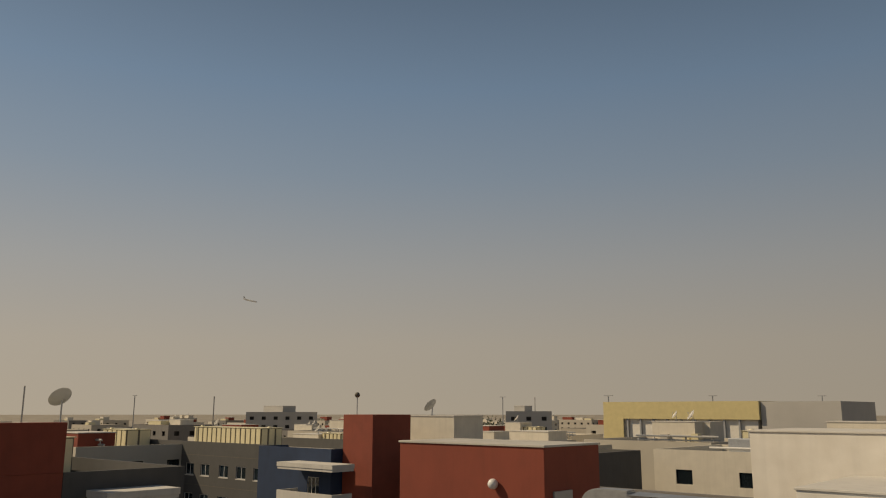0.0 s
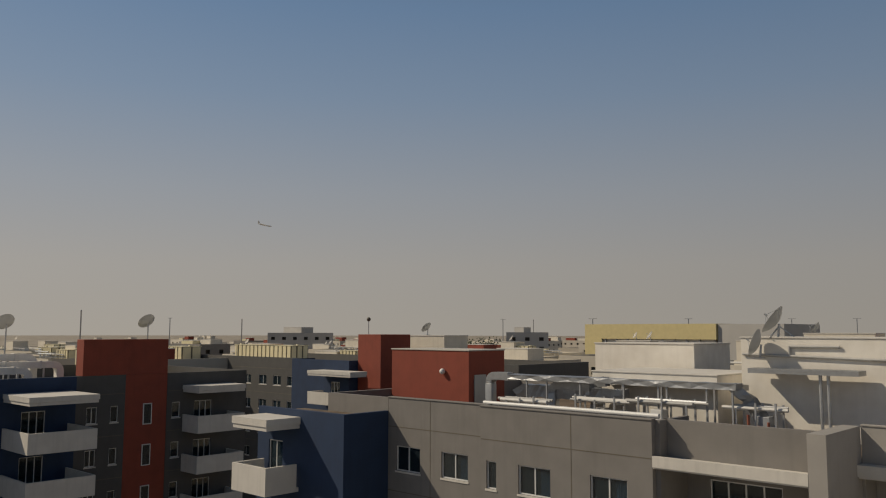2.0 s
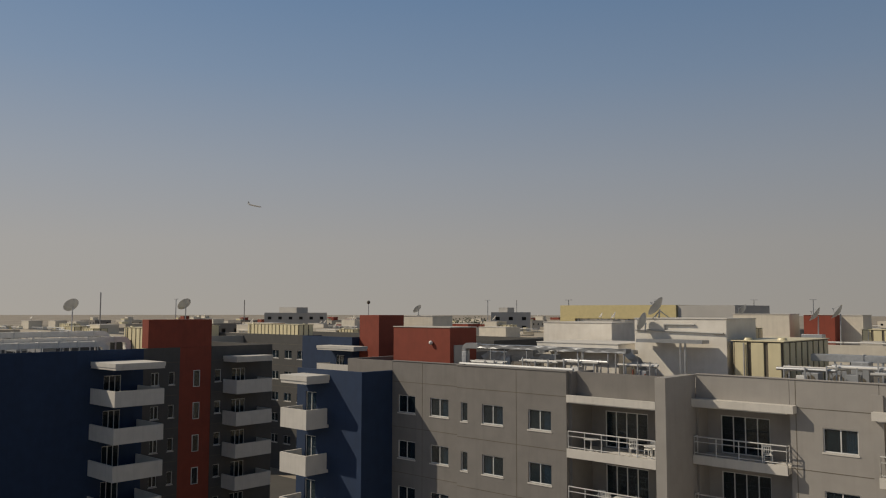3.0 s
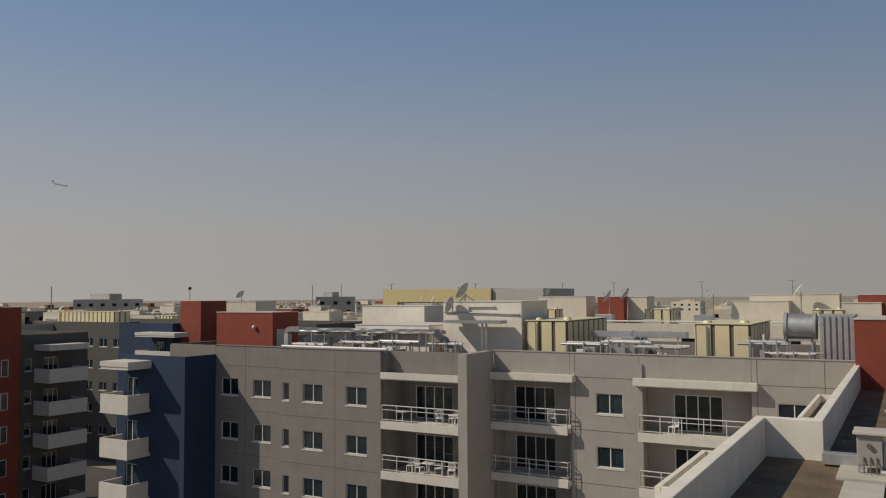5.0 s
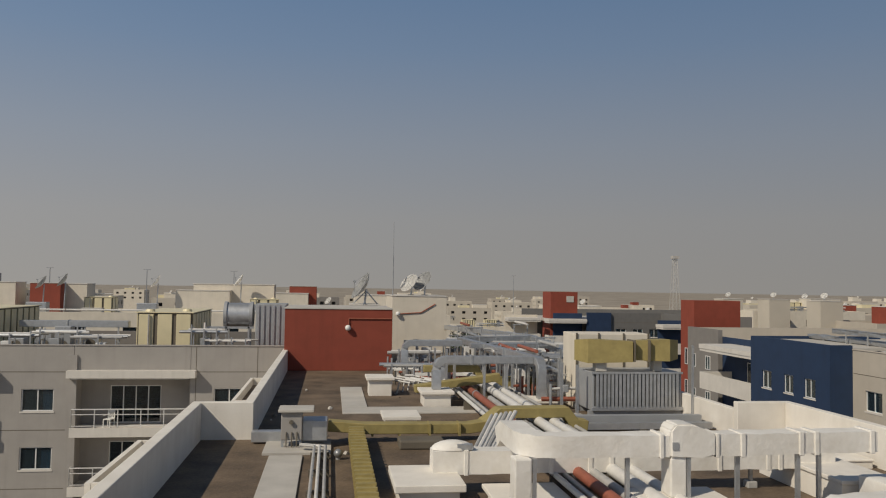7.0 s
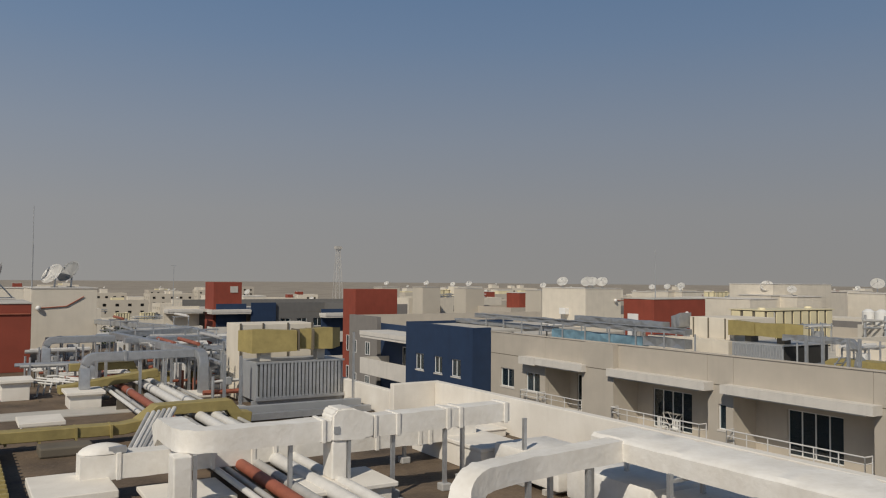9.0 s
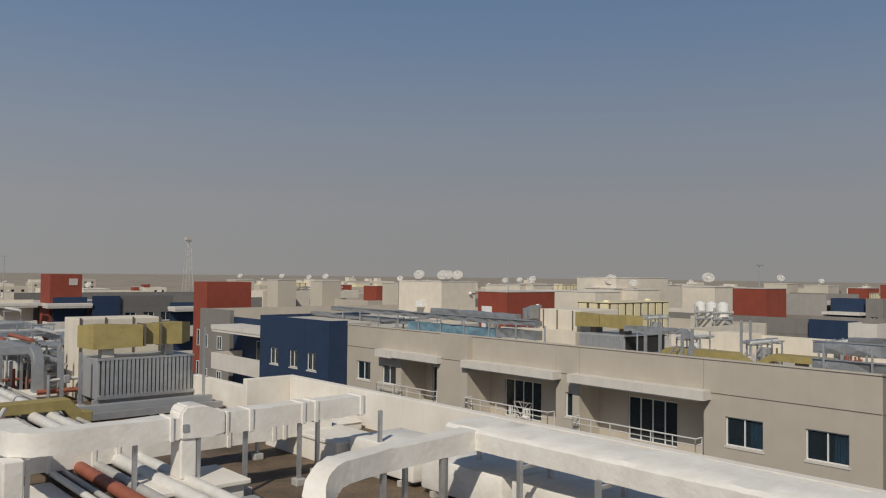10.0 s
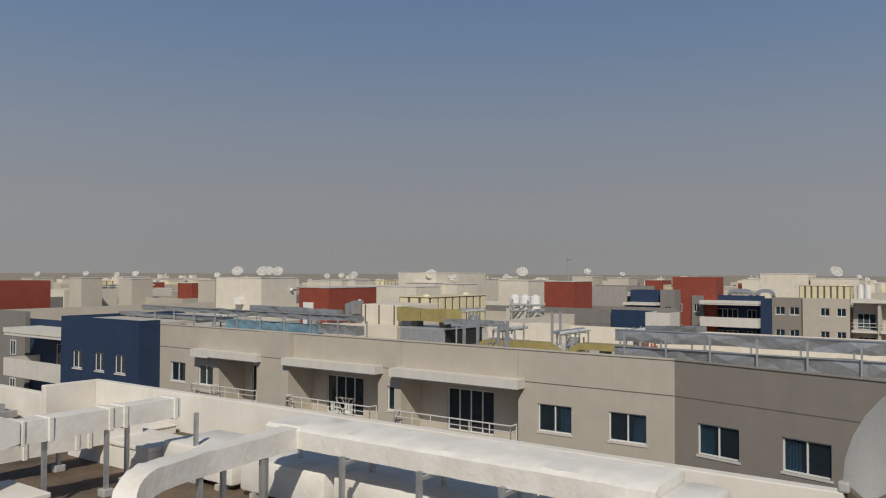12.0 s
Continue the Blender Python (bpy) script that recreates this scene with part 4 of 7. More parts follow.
plinth(3.4, 4.5, 39.8, 41.2, DECK + 0.5)
t = thing("roof_vent", 0.1, 22.0, DECK, "small shiny roof vent on the gravel", "vent")
bm = bmesh.new()
bmesh.ops.create_uvsphere(bm, u_segments=12, v_segments=8, radius=0.12, matrix=Matrix.Translation((0.28, 21.9, DECK + 0.16)))
part("cowl", bm, M["foil"], t, smooth=True)
part("pipe", rods(0.06, ((0.28, 21.9, DECK), (0.28, 21.9, DECK + 0.12))), M["steel"], t)
single("rubber_mat", boxes((2.0, 3.3, 23.0, 23.8, DECK, DECK + 0.26), bevel=0.05), M["rib"], "dark folded cover lying on the roof", "cover")

# galvanised ducts on a post frame
zg = Z - 2.9
G = "galvanised duct network"
gl = "galvanised steel duct on posts"
duct([(4.15, 31.6, DECK + 0.6), *bend((4.15, 31.6, DECK), (4.15, 31.6, zg), (7.2, 31.6, zg), 0.4), (8.0, 31.6, zg)], 0.36, 0.30, "zinc", gl, [((5.5, 31.6, zg), "x")], [(6.0, 31.35, zg - 0.25, DECK), (6.9, 31.35, zg - 0.25, DECK)], group=G)
duct([(8.2, 31.0, DECK + 0.3), *bend((8.2, 31.0, DECK), (8.2, 31.0, zg), (7.8, 36, zg), 0.5), (6.9, 42.8, zg)], 0.36, 0.30, "zinc", gl, [((7.7, 35, zg), "y"), ((7.3, 39, zg), "y")], [(7.6, 33.5, zg - 0.25, DECK), (8.3, 33.5, zg - 0.25, DECK), (7.2, 37.5, zg - 0.25, DECK), (6.7, 41, zg - 0.25, DECK)], group=G)
duct([(3.7, 40.6, DECK + 0.5), *bend((3.7, 40.6, DECK), (3.7, 40.6, zg), (6, 40.6, zg), 0.35), (6.6, 40.6, zg)], 0.38, 0.30, "zinc", gl, [], [(5.2, 40.3, zg - 0.2, DECK)], group=G)
duct([(6.9, 43.2, zg), (11.3, 45.0, zg)], 0.38, 0.30, "zinc", gl, [((9, 44.1, zg), "x")], [(8.2, 43.7, zg - 0.2, DECK), (10.2, 44.5, zg - 0.2, DECK)], group=G)
duct([(11.4, 45.0, zg), (10.3, 34.0, zg - 0.05), (9.9, 32.2, zg - 0.35)], 0.36, 0.30, "zinc", gl, [((11.0, 41, zg), "y"), ((10.6, 37, zg), "y")], [(10.2, 33.5, zg - 0.3, DECK), (10.7, 36.5, zg - 0.25, DECK), (10.9, 39.5, zg - 0.25, DECK), (11.3, 43, zg - 0.25, DECK), (9.6, 32.4, zg - 0.4, DECK)], group=G)
duct([(11.4, 45.5, zg), (8.0, 56, zg)], 0.38, 0.30, "zinc", gl, [], [(10.6, 48, zg - 0.2, DECK), (9.3, 52, zg - 0.2, DECK)], group=G)
for x, y in ((8.55, 29.4), (8.75, 30.4), (9.0, 31.4), (8.9, 28.6), (5.1, 33.2), (5.1, 35.5), (7.9, 34.6), (9.2, 34.5)):
    t = thing("steel_post", x, y, DECK, "galvanised steel post on the roof", "post", "duct frame posts")
    part("post", boxes((x - 0.05, x + 0.05, y - 0.05, y + 0.05, DECK, zg + 0.1)), M["zinc"], t)
    part("foot", boxes((x - 0.15, x + 0.15, y - 0.15, y + 0.15, DECK, DECK + 0.1)), M["pale"], t)
for i in range(9):
    x, y = 8.3 + 0.28 * (i % 3), 30.0 + 1.6 * i
    t = thing("valve_set", x, y, DECK, "cluster of grey pipes, valves and a white gauge", "pipes", "valve sets")
    part("riser", rods(0.06, ((x, y, DECK), (x, y, DECK + 1.0 + 0.2 * (i % 3)))), M["zinc"], t)
    part("branch", rods(0.06, ((x, y, DECK + 0.8), (x + 1.2, y + 0.3, DECK + 0.8))), M["gpipe" if i % 2 else "pipe"], t)
    part("branch", rods(0.09, ((x - 0.3, y + 0.2, DECK + 0.4), (x + 1.6, y + 0.2, DECK + 0.4))), M["pipe" if i % 2 else "rust"], t)
    part("valve", boxes((x + 0.5, x + 0.72, y + 0.04, y + 0.26, DECK + 0.66, DECK + 0.94), bevel=0.03), M["steel"], t)
for i in range(7):
    x, y = 2.9 + 0.28 * i, 35.0 + 0.5 * (i % 3)
    t = thing("steel_bracket", x, y, DECK, "small pale steel pipe bracket", "bracket", "pipe brackets")
    part("leg", rods(0.035, ((x, y, DECK), (x + 0.1, y, DECK + 0.55))), M["pipe"], t)
    part("arm", rods(0.035, ((x - 0.4, y + 0.8, DECK + 0.52), (x + 0.5, y - 0.7, DECK + 0.52))), M["pipe"], t)

# cross frames and slim trays between the ducts
for i in range(6):
    y = 31.5 + 2.3 * i
    t = thing("tray_stand", 9.3, y, DECK, "galvanised goalpost stand carrying trays", "stand", "tray stands")
    for x in (8.6, 9.9):
        part("post", boxes((x - 0.04, x + 0.04, y - 0.04, y + 0.04, DECK, zg - 0.62 + 0.12 * (i % 2))), M["zinc"], t)
    part("beam", boxes((8.4, 10.1, y - 0.04, y + 0.04, zg - 0.618 + 0.12 * (i % 2), zg - 0.54 + 0.12 * (i % 2))), M["zinc"], t)
duct([(8.8, 30.6, zg - 0.36), (8.95, 44.5, zg - 0.36)], 0.22, 0.12, "zinc", "slim galvanised tray on goalpost stands", group=G)
duct([(9.5, 31.0, zg - 0.36), (9.7, 44.5, zg - 0.36)], 0.3, 0.2, "zinc", "slim galvanised duct on goalpost stands", group=G)
duct([(6.6, 38.2, zg + 0.05), (10.8, 38.9, zg + 0.05)], 0.3, 0.22, "zinc", gl, [], [(8.9, 38.3, zg - 0.06, DECK)], group=G)
duct([(5.0, 36.2, DECK + 0.4), *bend((5.0, 36.2, DECK), (5.0, 36.2, zg - 0.5), (7, 36.2, zg - 0.5), 0.3), (7.0, 36.2, zg - 0.5)], 0.3, 0.28, "zinc", gl, group=G)

# chiller with louvred front and the ochre duct above
def chiller(x0, x1, y0, y1, z0, zt, zy0, zy1, slats, label, along="x", straps=True):
    t = thing("chiller", (x0 + x1) / 2, (y0 + y1) / 2, z0, label, "air conditioner", "rooftop chillers")
    part("base_rail", boxes((x0 - 0.1, x1 + 0.1, y0 + 0.1, y0 + 0.3, z0, z0 + 0.22)), M["steel"], t)
    part("base_rail", boxes((x0 - 0.1, x1 + 0.1, y1 - 0.3, y1 - 0.1, z0, z0 + 0.22)), M["steel"], t)
    part("casing", boxes((x0, x1, y0 + 0.06, y1, z0 + 0.222, zt), bevel=0.02), M["steel"], t)
    # thin black sheet stands in for the shade between the slats
    part("inner", boxes((x0 + 0.08, x1 - 0.08, y0 + 0.045, y0 + 0.059, z0 + 0.4, zt - 0.06)), M["dark"], t)
    n = slats
    if along == "x":
        for i in range(n):
            x = x0 + 0.1 + (x1 - x0 - 0.2) * (i + 0.5) / n
            part("slat", boxes((x - 0.05, x + 0.05, y0 - 0.01, y0 + 0.044, z0 + 0.36, zt - 0.05)), M["zinc"], t)
    else:
        for i in range(n):
            y = y0 + 0.1 + (y1 - y0 - 0.2) * (i + 0.5) / n
            part("slat", boxes((x0 - 0.03, x0 - 0.001, y - 0.05, y + 0.05, z0 + 0.36, zt - 0.05)), M["zinc"], t)
    part("trim", boxes((x0 - 0.02, x1 + 0.02, y0 - 0.03, y0 + 0.05, zt - 0.048, zt + 0.02)), M["zinc"], t)
    part("trim", boxes((x0 - 0.02, x1 + 0.02, y0 - 0.03, y0 + 0.05, z0 + 0.24, z0 + 0.358)), M["zinc"], t)
    return t


chiller(9.38, 12.75, 28.3, 30.2, DECK, Z - 3.05, 0, 0, 22, "grey chiller with a louvred front on steel rails")
t = thing("air_duct", 10.8, 29.2, Z - 2.6, "ochre wrapped duct on top of the chiller", "duct", "ochre ducts")
bm = beam(bmesh.new(), [(9.2, 29.3, Z - 2.3), (9.42, 28.7, Z - 2.3), (10.9, 28.5, Z - 2.3)], 0.5, 0.74)
part("casing", bm, M["ochre"], t)
bm = beam(bmesh.new(), [(10.95, 28.75, Z - 2.27), (12.2, 28.5, Z - 2.24), (12.6, 28.9, Z - 2.24)], 0.5, 0.70)
part("casing", bm, M["ochre"], t)
for x in (10.93, 11.5):
    part("strap", boxes((x - 0.02, x + 0.02, 28.2, 29.0, Z - 2.66, Z - 1.88)), M["rib"], t)
part("support", boxes((9.6, 10.0, 28.6, 29.0, Z - 3.03, Z - 2.65)), M["pale"], t)
part("support", boxes((11.8, 12.1, 28.6, 29.0, Z - 3.03, Z - 2.65)), M["pale"], t)
t = thing("plant_enclosure", 10.6, 31, DECK, "cream sheet enclosure with dark straps", "box")
part("casing", boxes((9.35, 12.4, 30.4, 32.0, DECK, Z - 1.78), bevel=0.03), M["cream"], t)
for x in (9.42, 10.3, 11.3, 12.3):
    part("strap", boxes((x - 0.03, x + 0.03, 30.36, 30.398, DECK, Z - 1.75)), M["rib"], t)
t = thing("steel_bearer", 10.8, 27.2, DECK, "long grey steel bearers laid on the roof", "beam")
for i, y in enumerate((25.6, 26.4, 27.2)):
    part("bearer", boxes((7.9, 12.6, y, y + 0.25, DECK + 0.05 + 0.1 * (i % 2), DECK + 0.25 + 0.12 * (i % 2))), M["steel" if i else "zinc"], t)
    for x in (8.2, 10.2, 12.2):
        part("packer", boxes((x - 0.1, x + 0.1, y - 0.02, y + 0.27, DECK, DECK + 0.048 + 0.1 * (i % 2))), M["rib"], t)
t = thing("pier", 12.2, 27.6, DECK, "pale post on a concrete foot", "post")
part("post", boxes((12.72, 12.79, 27.4, 27.48, DECK, Z - 2.0)), M["zinc"], t)
part("foot", boxes((12.5, 12.78, 27.2, 27.6, DECK, DECK + 0.25), bevel=0.02), M["pale"], t)


# dishes
def dish(x, y, z, dia, facing, tilt, mat="dishw", mast=0.8, label="white satellite dish on a roof", group="rooftop dishes", tripod=False):
    """Parabolic dish whose axis points to a bearing, degrees clockwise from +y, tilted up."""
    t = thing("satellite_dish", x, y, z - mast, label, "dish", group)
    m = Matrix.Translation((x, y, z)) @ Euler((0, 0, radians(-facing))).to_matrix().to_4x4() @ Euler((radians(tilt - 90), 0, 0)).to_matrix().to_4x4()
    bm = bmesh.new()
    R, seg, rg = dia / 2, 28, 6
    def zz(r):
        return 0.30 * dia * (r / R) ** 2 * 0.62
    fr = [[bm.verts.new((r * math.cos(a), r * math.sin(a), zz(r))) for a in [2 * math.pi * k / seg for k in range(seg)]] for r in [R * (i + 1) / rg for i in range(rg)]]
    c = bm.verts.new((0, 0, 0))
    for k in range(seg):
        bm.faces.new((c, fr[0][k], fr[0][(k + 1) % seg]))
        for i in range(rg - 1):
            bm.faces.new((fr[i][k], fr[i + 1][k], fr[i + 1][(k + 1) % seg], fr[i][(k + 1) % seg]))
    bmesh.ops.solidify(bm, geom=list(bm.faces), thickness=0.02 * dia)
    part("reflector", bm, M[mat], t, smooth=True, m=m)
    f = 0.42 * dia
    bm = bmesh.new()
    for k in range(3):
        a = 2 * math.pi * k / 3 + 0.5
        rod(bm, (R * 0.95 * math.cos(a), R * 0.95 * math.sin(a), zz(R) * 0.9), (0, 0, f), 0.008 * dia, 6)
    part("feed_arm", bm, M["steel"], t, m=m)
    part("feed", rods(0.03 * dia, ((0, 0, f - 0.05 * dia), (0, 0, f + 0.05 * dia)), n=10), M["steel"], t, m=m)
    base = Vector((x, y, z - mast))
    back = m @ Vector((0, 0, -0.06 * dia))
    part("mast", rods(0.03 * dia + 0.01, (base, (back.x, back.y, back.z)), n=8), M["zinc"], t)
    if tripod:
        for a in (0.4, 2.5, 4.6):
            part("leg", rods(0.02 * dia, ((x + 0.5 * dia * math.cos(a), y + 0.5 * dia * math.sin(a), z - mast), (back.x, back.y, back.z - 0.1)), n=6), M["zinc"], t)
    else:
        part("base", boxes((x - 0.14 * dia, x + 0.14 * dia, y - 0.14 * dia, y + 0.14 * dia, z - mast, z - mast + 0.05)), M["pale"], t)
    return t


# the big dish close to the camera, on its mast
near = dish(5.15, 0.25, Z - 1.17, 1.25, 288, 25, "dish", Z - 1.17 - DECK, "large grey satellite dish on a mast on our roof", "", False)
part("arm", rods(0.022, ((4.72, 0.84, Z - 1.13), (4.98, 0.66, Z - 1.62)), ((4.72, 0.84, Z - 1.13), (4.95, 0.55, Z - 1.45)), n=8), M["rib"], near, "dark feed arm")
part("receiver", boxes((4.69, 4.75, 0.81, 0.87, Z - 1.16, Z - 1.10), bevel=0.012), M["gpipe"], near, "grey receiver head")
# behind and on the red stair house
dish(2.1, 51.0, Z - 0.25, 1.9, 258, 32, "dish", 1.05, "grey satellite dish on a white roof box", tripod=True)
t = stair_box(1.2, 3.0, 50.4, 52.4, DECK, Z - 1.3, M["white"], "white roof box behind the red stair house")
dish(5.6, 57.2, Z + 0.0, 1.5, 235, 35, "dishw", 0.72)
dish(6.6, 57.5, Z + 0.15, 1.6, 235, 35, "dish", 0.87)
t = thing("antenna_mast", 4.3, 57, Z - 0.73, "tall thin steel antenna mast on a roof", "mast")
part("pole", rods(0.045, ((4.3, 57, Z - 0.73), (4.3, 57, Z + 2.0)), n=8), M["steel"], t)
part("whip", rods(0.025, ((4.3, 57, Z + 2.0), (4.3, 57, Z + 4.4)), n=6), M["steel"], t)

# thin steel work round the ducts
rnd = random.Random(21)
for i in range(26):
    x, y = rnd.uniform(7.4, 12.3), rnd.uniform(32.5, 55)
    h = rnd.uniform(0.9, 2.2)
    t = thing("pipe_trestle", x, y, DECK, "thin galvanised trestle carrying roof pipes", "trestle", "pipe trestles")
    part("post", rods(0.04, ((x, y, DECK), (x, y, DECK + h)), n=6), M["zinc"], t)
    part("post", rods(0.04, ((x + 0.9, y, DECK), (x + 0.9, y, DECK + h)), n=6), M["zinc"], t)
    part("crossbar", rods(0.04, ((x - 0.1, y, DECK + h - 0.06), (x + 1.0, y, DECK + h - 0.06)), n=6), M["zinc"], t)
    if i % 2:
        part("pipe", rods(0.08, ((x + 0.45, y - 1.6, DECK + h + 0.06), (x + 0.45, y + 1.6, DECK + h + 0.06)), n=8), M[rnd.choice(("pipe", "gpipe", "zinc", "rust"))], t)
for i in range(10):
    x, y = 2.9 + rnd.uniform(0, 1.6), 36.5 + 0.75 * i
    t = thing("valve_set", x, y, DECK, "cluster of pale pipes and valves on a roof", "pipes", "valve sets")
    part("riser", rods(0.05, ((x, y, DECK), (x, y, DECK + 0.9)), n=8), M["zinc"], t)
    part("branch", rods(0.06, ((x - 0.4, y, DECK + 0.5), (x + 2.4, y, DECK + 0.5)), n=8), M["pipe" if i % 3 else "rust"], t)
    part("valve", boxes((x + 0.8, x + 1.0, y - 0.1, y + 0.1, DECK + 0.42, DECK + 0.75), bevel=0.03), M["steel"], t)


# debris on the gravel
for i in range(34):
    x, y = rnd.uniform(-3.2, 4.5), rnd.uniform(14, 40)
    s = rnd.uniform(0.03, 0.09)
    bm = bmesh.new()
    bmesh.ops.create_icosphere(bm, subdivisions=1, radius=s, matrix=Matrix.Translation((x, y, DECK + s * 0.4)))
    for v in bm.verts:
        v.co += Vector((rnd.uniform(-1, 1), rnd.uniform(-1, 1), rnd.uniform(-0.5, 0.5))) * s * 0.4
    single("stone", bm, M["pale" if i % 3 else "rib"], "loose stone lying on the gravel roof", "stone", "loose stones")


# ---- plant on the roof of block A ----
def panel_tank(x0, x1, y0, y1, z0, z1, nx, ny, label="cream panel water tank with dark ribs on a roof", group="panel tanks"):
    """A sectional water tank: panels, ribs between them, lid and manholes."""
    t = thing("water_tank", (x0 + x1) / 2, (y0 + y1) / 2, z0, label, "tank", group)
    part("shell", boxes((x0 + 0.04, x1 - 0.04, y0 + 0.04, y1 - 0.04, z0, z1 - 0.06)), M["rib"], t)
    w, d = (x1 - x0) / nx, (y1 - y0) / ny
    for i in range(nx):
        a, b = x0 + w * i + 0.12, x0 + w * (i + 1) - 0.12
        part("panel", boxes((a, b, y0 - 0.03, y0 + 0.039, z0 + 0.1, z1 - 0.12), bevel=0.02), M["tank"], t)
    for k in range(ny):
        a, b = y0 + d * k + 0.13, y0 + d * (k + 1) - 0.13
        part("panel", boxes((x1 - 0.039, x1 + 0.03, a, b, z0 + 0.1, z1 - 0.12), bevel=0.02), M["tank"], t)
        part("panel", boxes((x0 - 0.03, x0 + 0.039, a, b, z0 + 0.1, z1 - 0.12), bevel=0.02), M["tank"], t)
    part("lid", boxes((x0 - 0.08, x1 + 0.08, y0 - 0.08, y1 + 0.08, z1 - 0.058, z1), bevel=0.015), M["tank"], t)
    for x, y in ((x0 + 0.6, y0 + 0.8), (x1 - 0.6, y0 + 1.6)):
        bm = bmesh.new()
        bmesh.ops.create_cone(bm, cap_ends=True, segments=14, radius1=0.3, radius2=0.22, depth=0.14, matrix=Matrix.Translation((x, y, z1 + 0.072)))
        part("manhole", bm, M["tank"], t)
    part("standpipe", rods(0.05, ((x0 + 0.7, y0 - 0.12, z0), (x0 + 0.7, y0 - 0.12, z1 - 0.15))), M["gpipe"], t)
    return t


panel_tank(-22.3, -19.4, 50.0, 58.0, DECK, Z - 1.72, 3, 8)
panel_tank(-11.3, -8.1, 50.0, 57.5, DECK, Z - 1.82, 3, 7)
stair_box(-28.7, -22.65, 50.0, 54.5, DECK, Z - 0.52, M["white"], "pale rendered roof room with pipes on its wall")
stair_box(-39.3, -33.3, 55.0, 59.4, DECK, Z - 0.92, M["white"], "pale rendered roof room behind the ducts")
stair_box(-36.0, -29.6, 49.5, 54.6, DECK, Z - 2.2, M["white"], "low pale plant room under the foil ducts")
t = thing("wall_pipe", -24, 49.9, DECK, "grey pipes and bracket on the cream wall", "pipes")
part("pipe", rods(0.06, ((-28.6, 49.93, Z - 1.2), (-22.8, 49.93, Z - 1.35))), M["gpipe"], t)
part("pipe", rods(0.06, ((-26.6, 49.93, Z - 1.2), (-26.6, 49.93, Z - 0.85))), M["gpipe"], t)
part("pipe", rods(0.06, ((-26.6, 49.93, Z - 0.85), (-24.6, 49.93, Z - 0.85))), M["gpipe"], t)
part("pipe", rods(0.07, ((-25.1, 49.0, DECK), (-25.1, 49.0, Z - 1.8))), M["zinc"], t)
part("pipe", rods(0.07, ((-24.8, 49.0, DECK), (-24.8, 49.0, Z - 1.8))), M["zinc"], t)
part("tray", boxes((-27.9, -23.6, 48.7, 49.7, Z - 1.95, Z - 1.75)), M["foil"], t, "crumpled foil clad tray")


def foil_duct(pts, w, h, label="crumpled foil clad duct on thin posts", posts=(), seed=1):
    """Foil clad duct with a puckered skin."""
    t = thing("air_duct", *Vector(pts[0]), label, "duct", "foil ducts")
    a, b = Vector(pts[0]), Vector(pts[-1])
    dense = []
    for p, q in zip(pts, pts[1:]):
        p, q = Vector(p), Vector(q)
        n = max(1, int((q - p).length / 0.4))
        dense += [p.lerp(q, i / n) for i in range(n)]
    dense.append(Vector(pts[-1]))
    bm = beam(bmesh.new(), dense, w, h)
    bmesh.ops.subdivide_edges(bm, edges=[e for e in bm.edges if e.calc_length() > 0.2], cuts=1, use_grid_fill=True)
    r = random.Random(seed)
    for v in bm.verts:
        v.co += Vector((r.uniform(-1, 1), r.uniform(-1, 1), r.uniform(-1, 1))) * 0.032
    part("casing", bm, M["foil"], t)
    for x, y, top, base in posts:
        part("post", rods(0.045, ((x, y, base), (x, y, top)), n=6), M["steel"], t)
    return t


zf = Z - 2.5
duct([(-40.9, 47.6, DECK), *bend((-40.9, 47.6, DECK), (-40.9, 47.6, zf), (-38, 47.6, zf), 0.4), (-39.6, 47.6, zf)], 0.45, 0.4, "foil", "shiny foil clad elbow rising from the roof")
duct([(-37.4, 48.2, DECK), *bend((-37.4, 48.2, DECK), (-37.4, 48.2, zf - 0.35), (-35, 48.2, zf - 0.35), 0.4), (-35.2, 48.2, zf - 0.35)], 0.45, 0.4, "foil", "shiny foil clad elbow rising from the roof")
foil_duct([(-39.6, 48.4, DECK), (-39.6, 48.4, Z - 3.4), (-39.2, 48.4, Z - 3.2), (-33.5, 48.4, Z - 3.2)], 0.6, 0.6, "crumpled foil clad low duct with elbow", seed=3)
foil_duct([(-35.4, 48.9, DECK), (-35.4, 48.9, zf - 0.2), (-34.8, 48.9, zf - 0.1)], 0.45, 0.45, "crumpled foil clad riser", seed=4)
foil_duct([(-28.2, 47.8, zf), (-27.6, 48.2, zf - 0.6), (-26.4, 47.6, DECK + 0.1)], 0.5, 0.4, "crumpled foil clad duct dropping to the roof", seed=5)
t = thing("pipe", -36, 46.0, DECK, "shiny white pipe along the parapet", "pipe", "roof pipes")
part("barrel", rods(0.1, ((-38.5, 44.2, DECK + 1.12), (-29.6, 44.2, DECK + 1.12)), n=12), M["plastic"], t, smooth=True)
for x in (-38, -35, -32, -30):
    part("bracket", boxes((x - 0.03, x + 0.03, 43.8, 44.3, DECK + 0.9, DECK + 1.02)), M["steel"], t)
dish(-27.3, 50.6, Z + 0.15, 1.4, 262, 36, "dish", 0.65, "large grey satellite dish on a roof room", tripod=True)
dish(-27.6, 49.3, Z - 0.75, 1.2, 262, 20, "dish", 0.6, "pale grey satellite dish on a wall bracket")
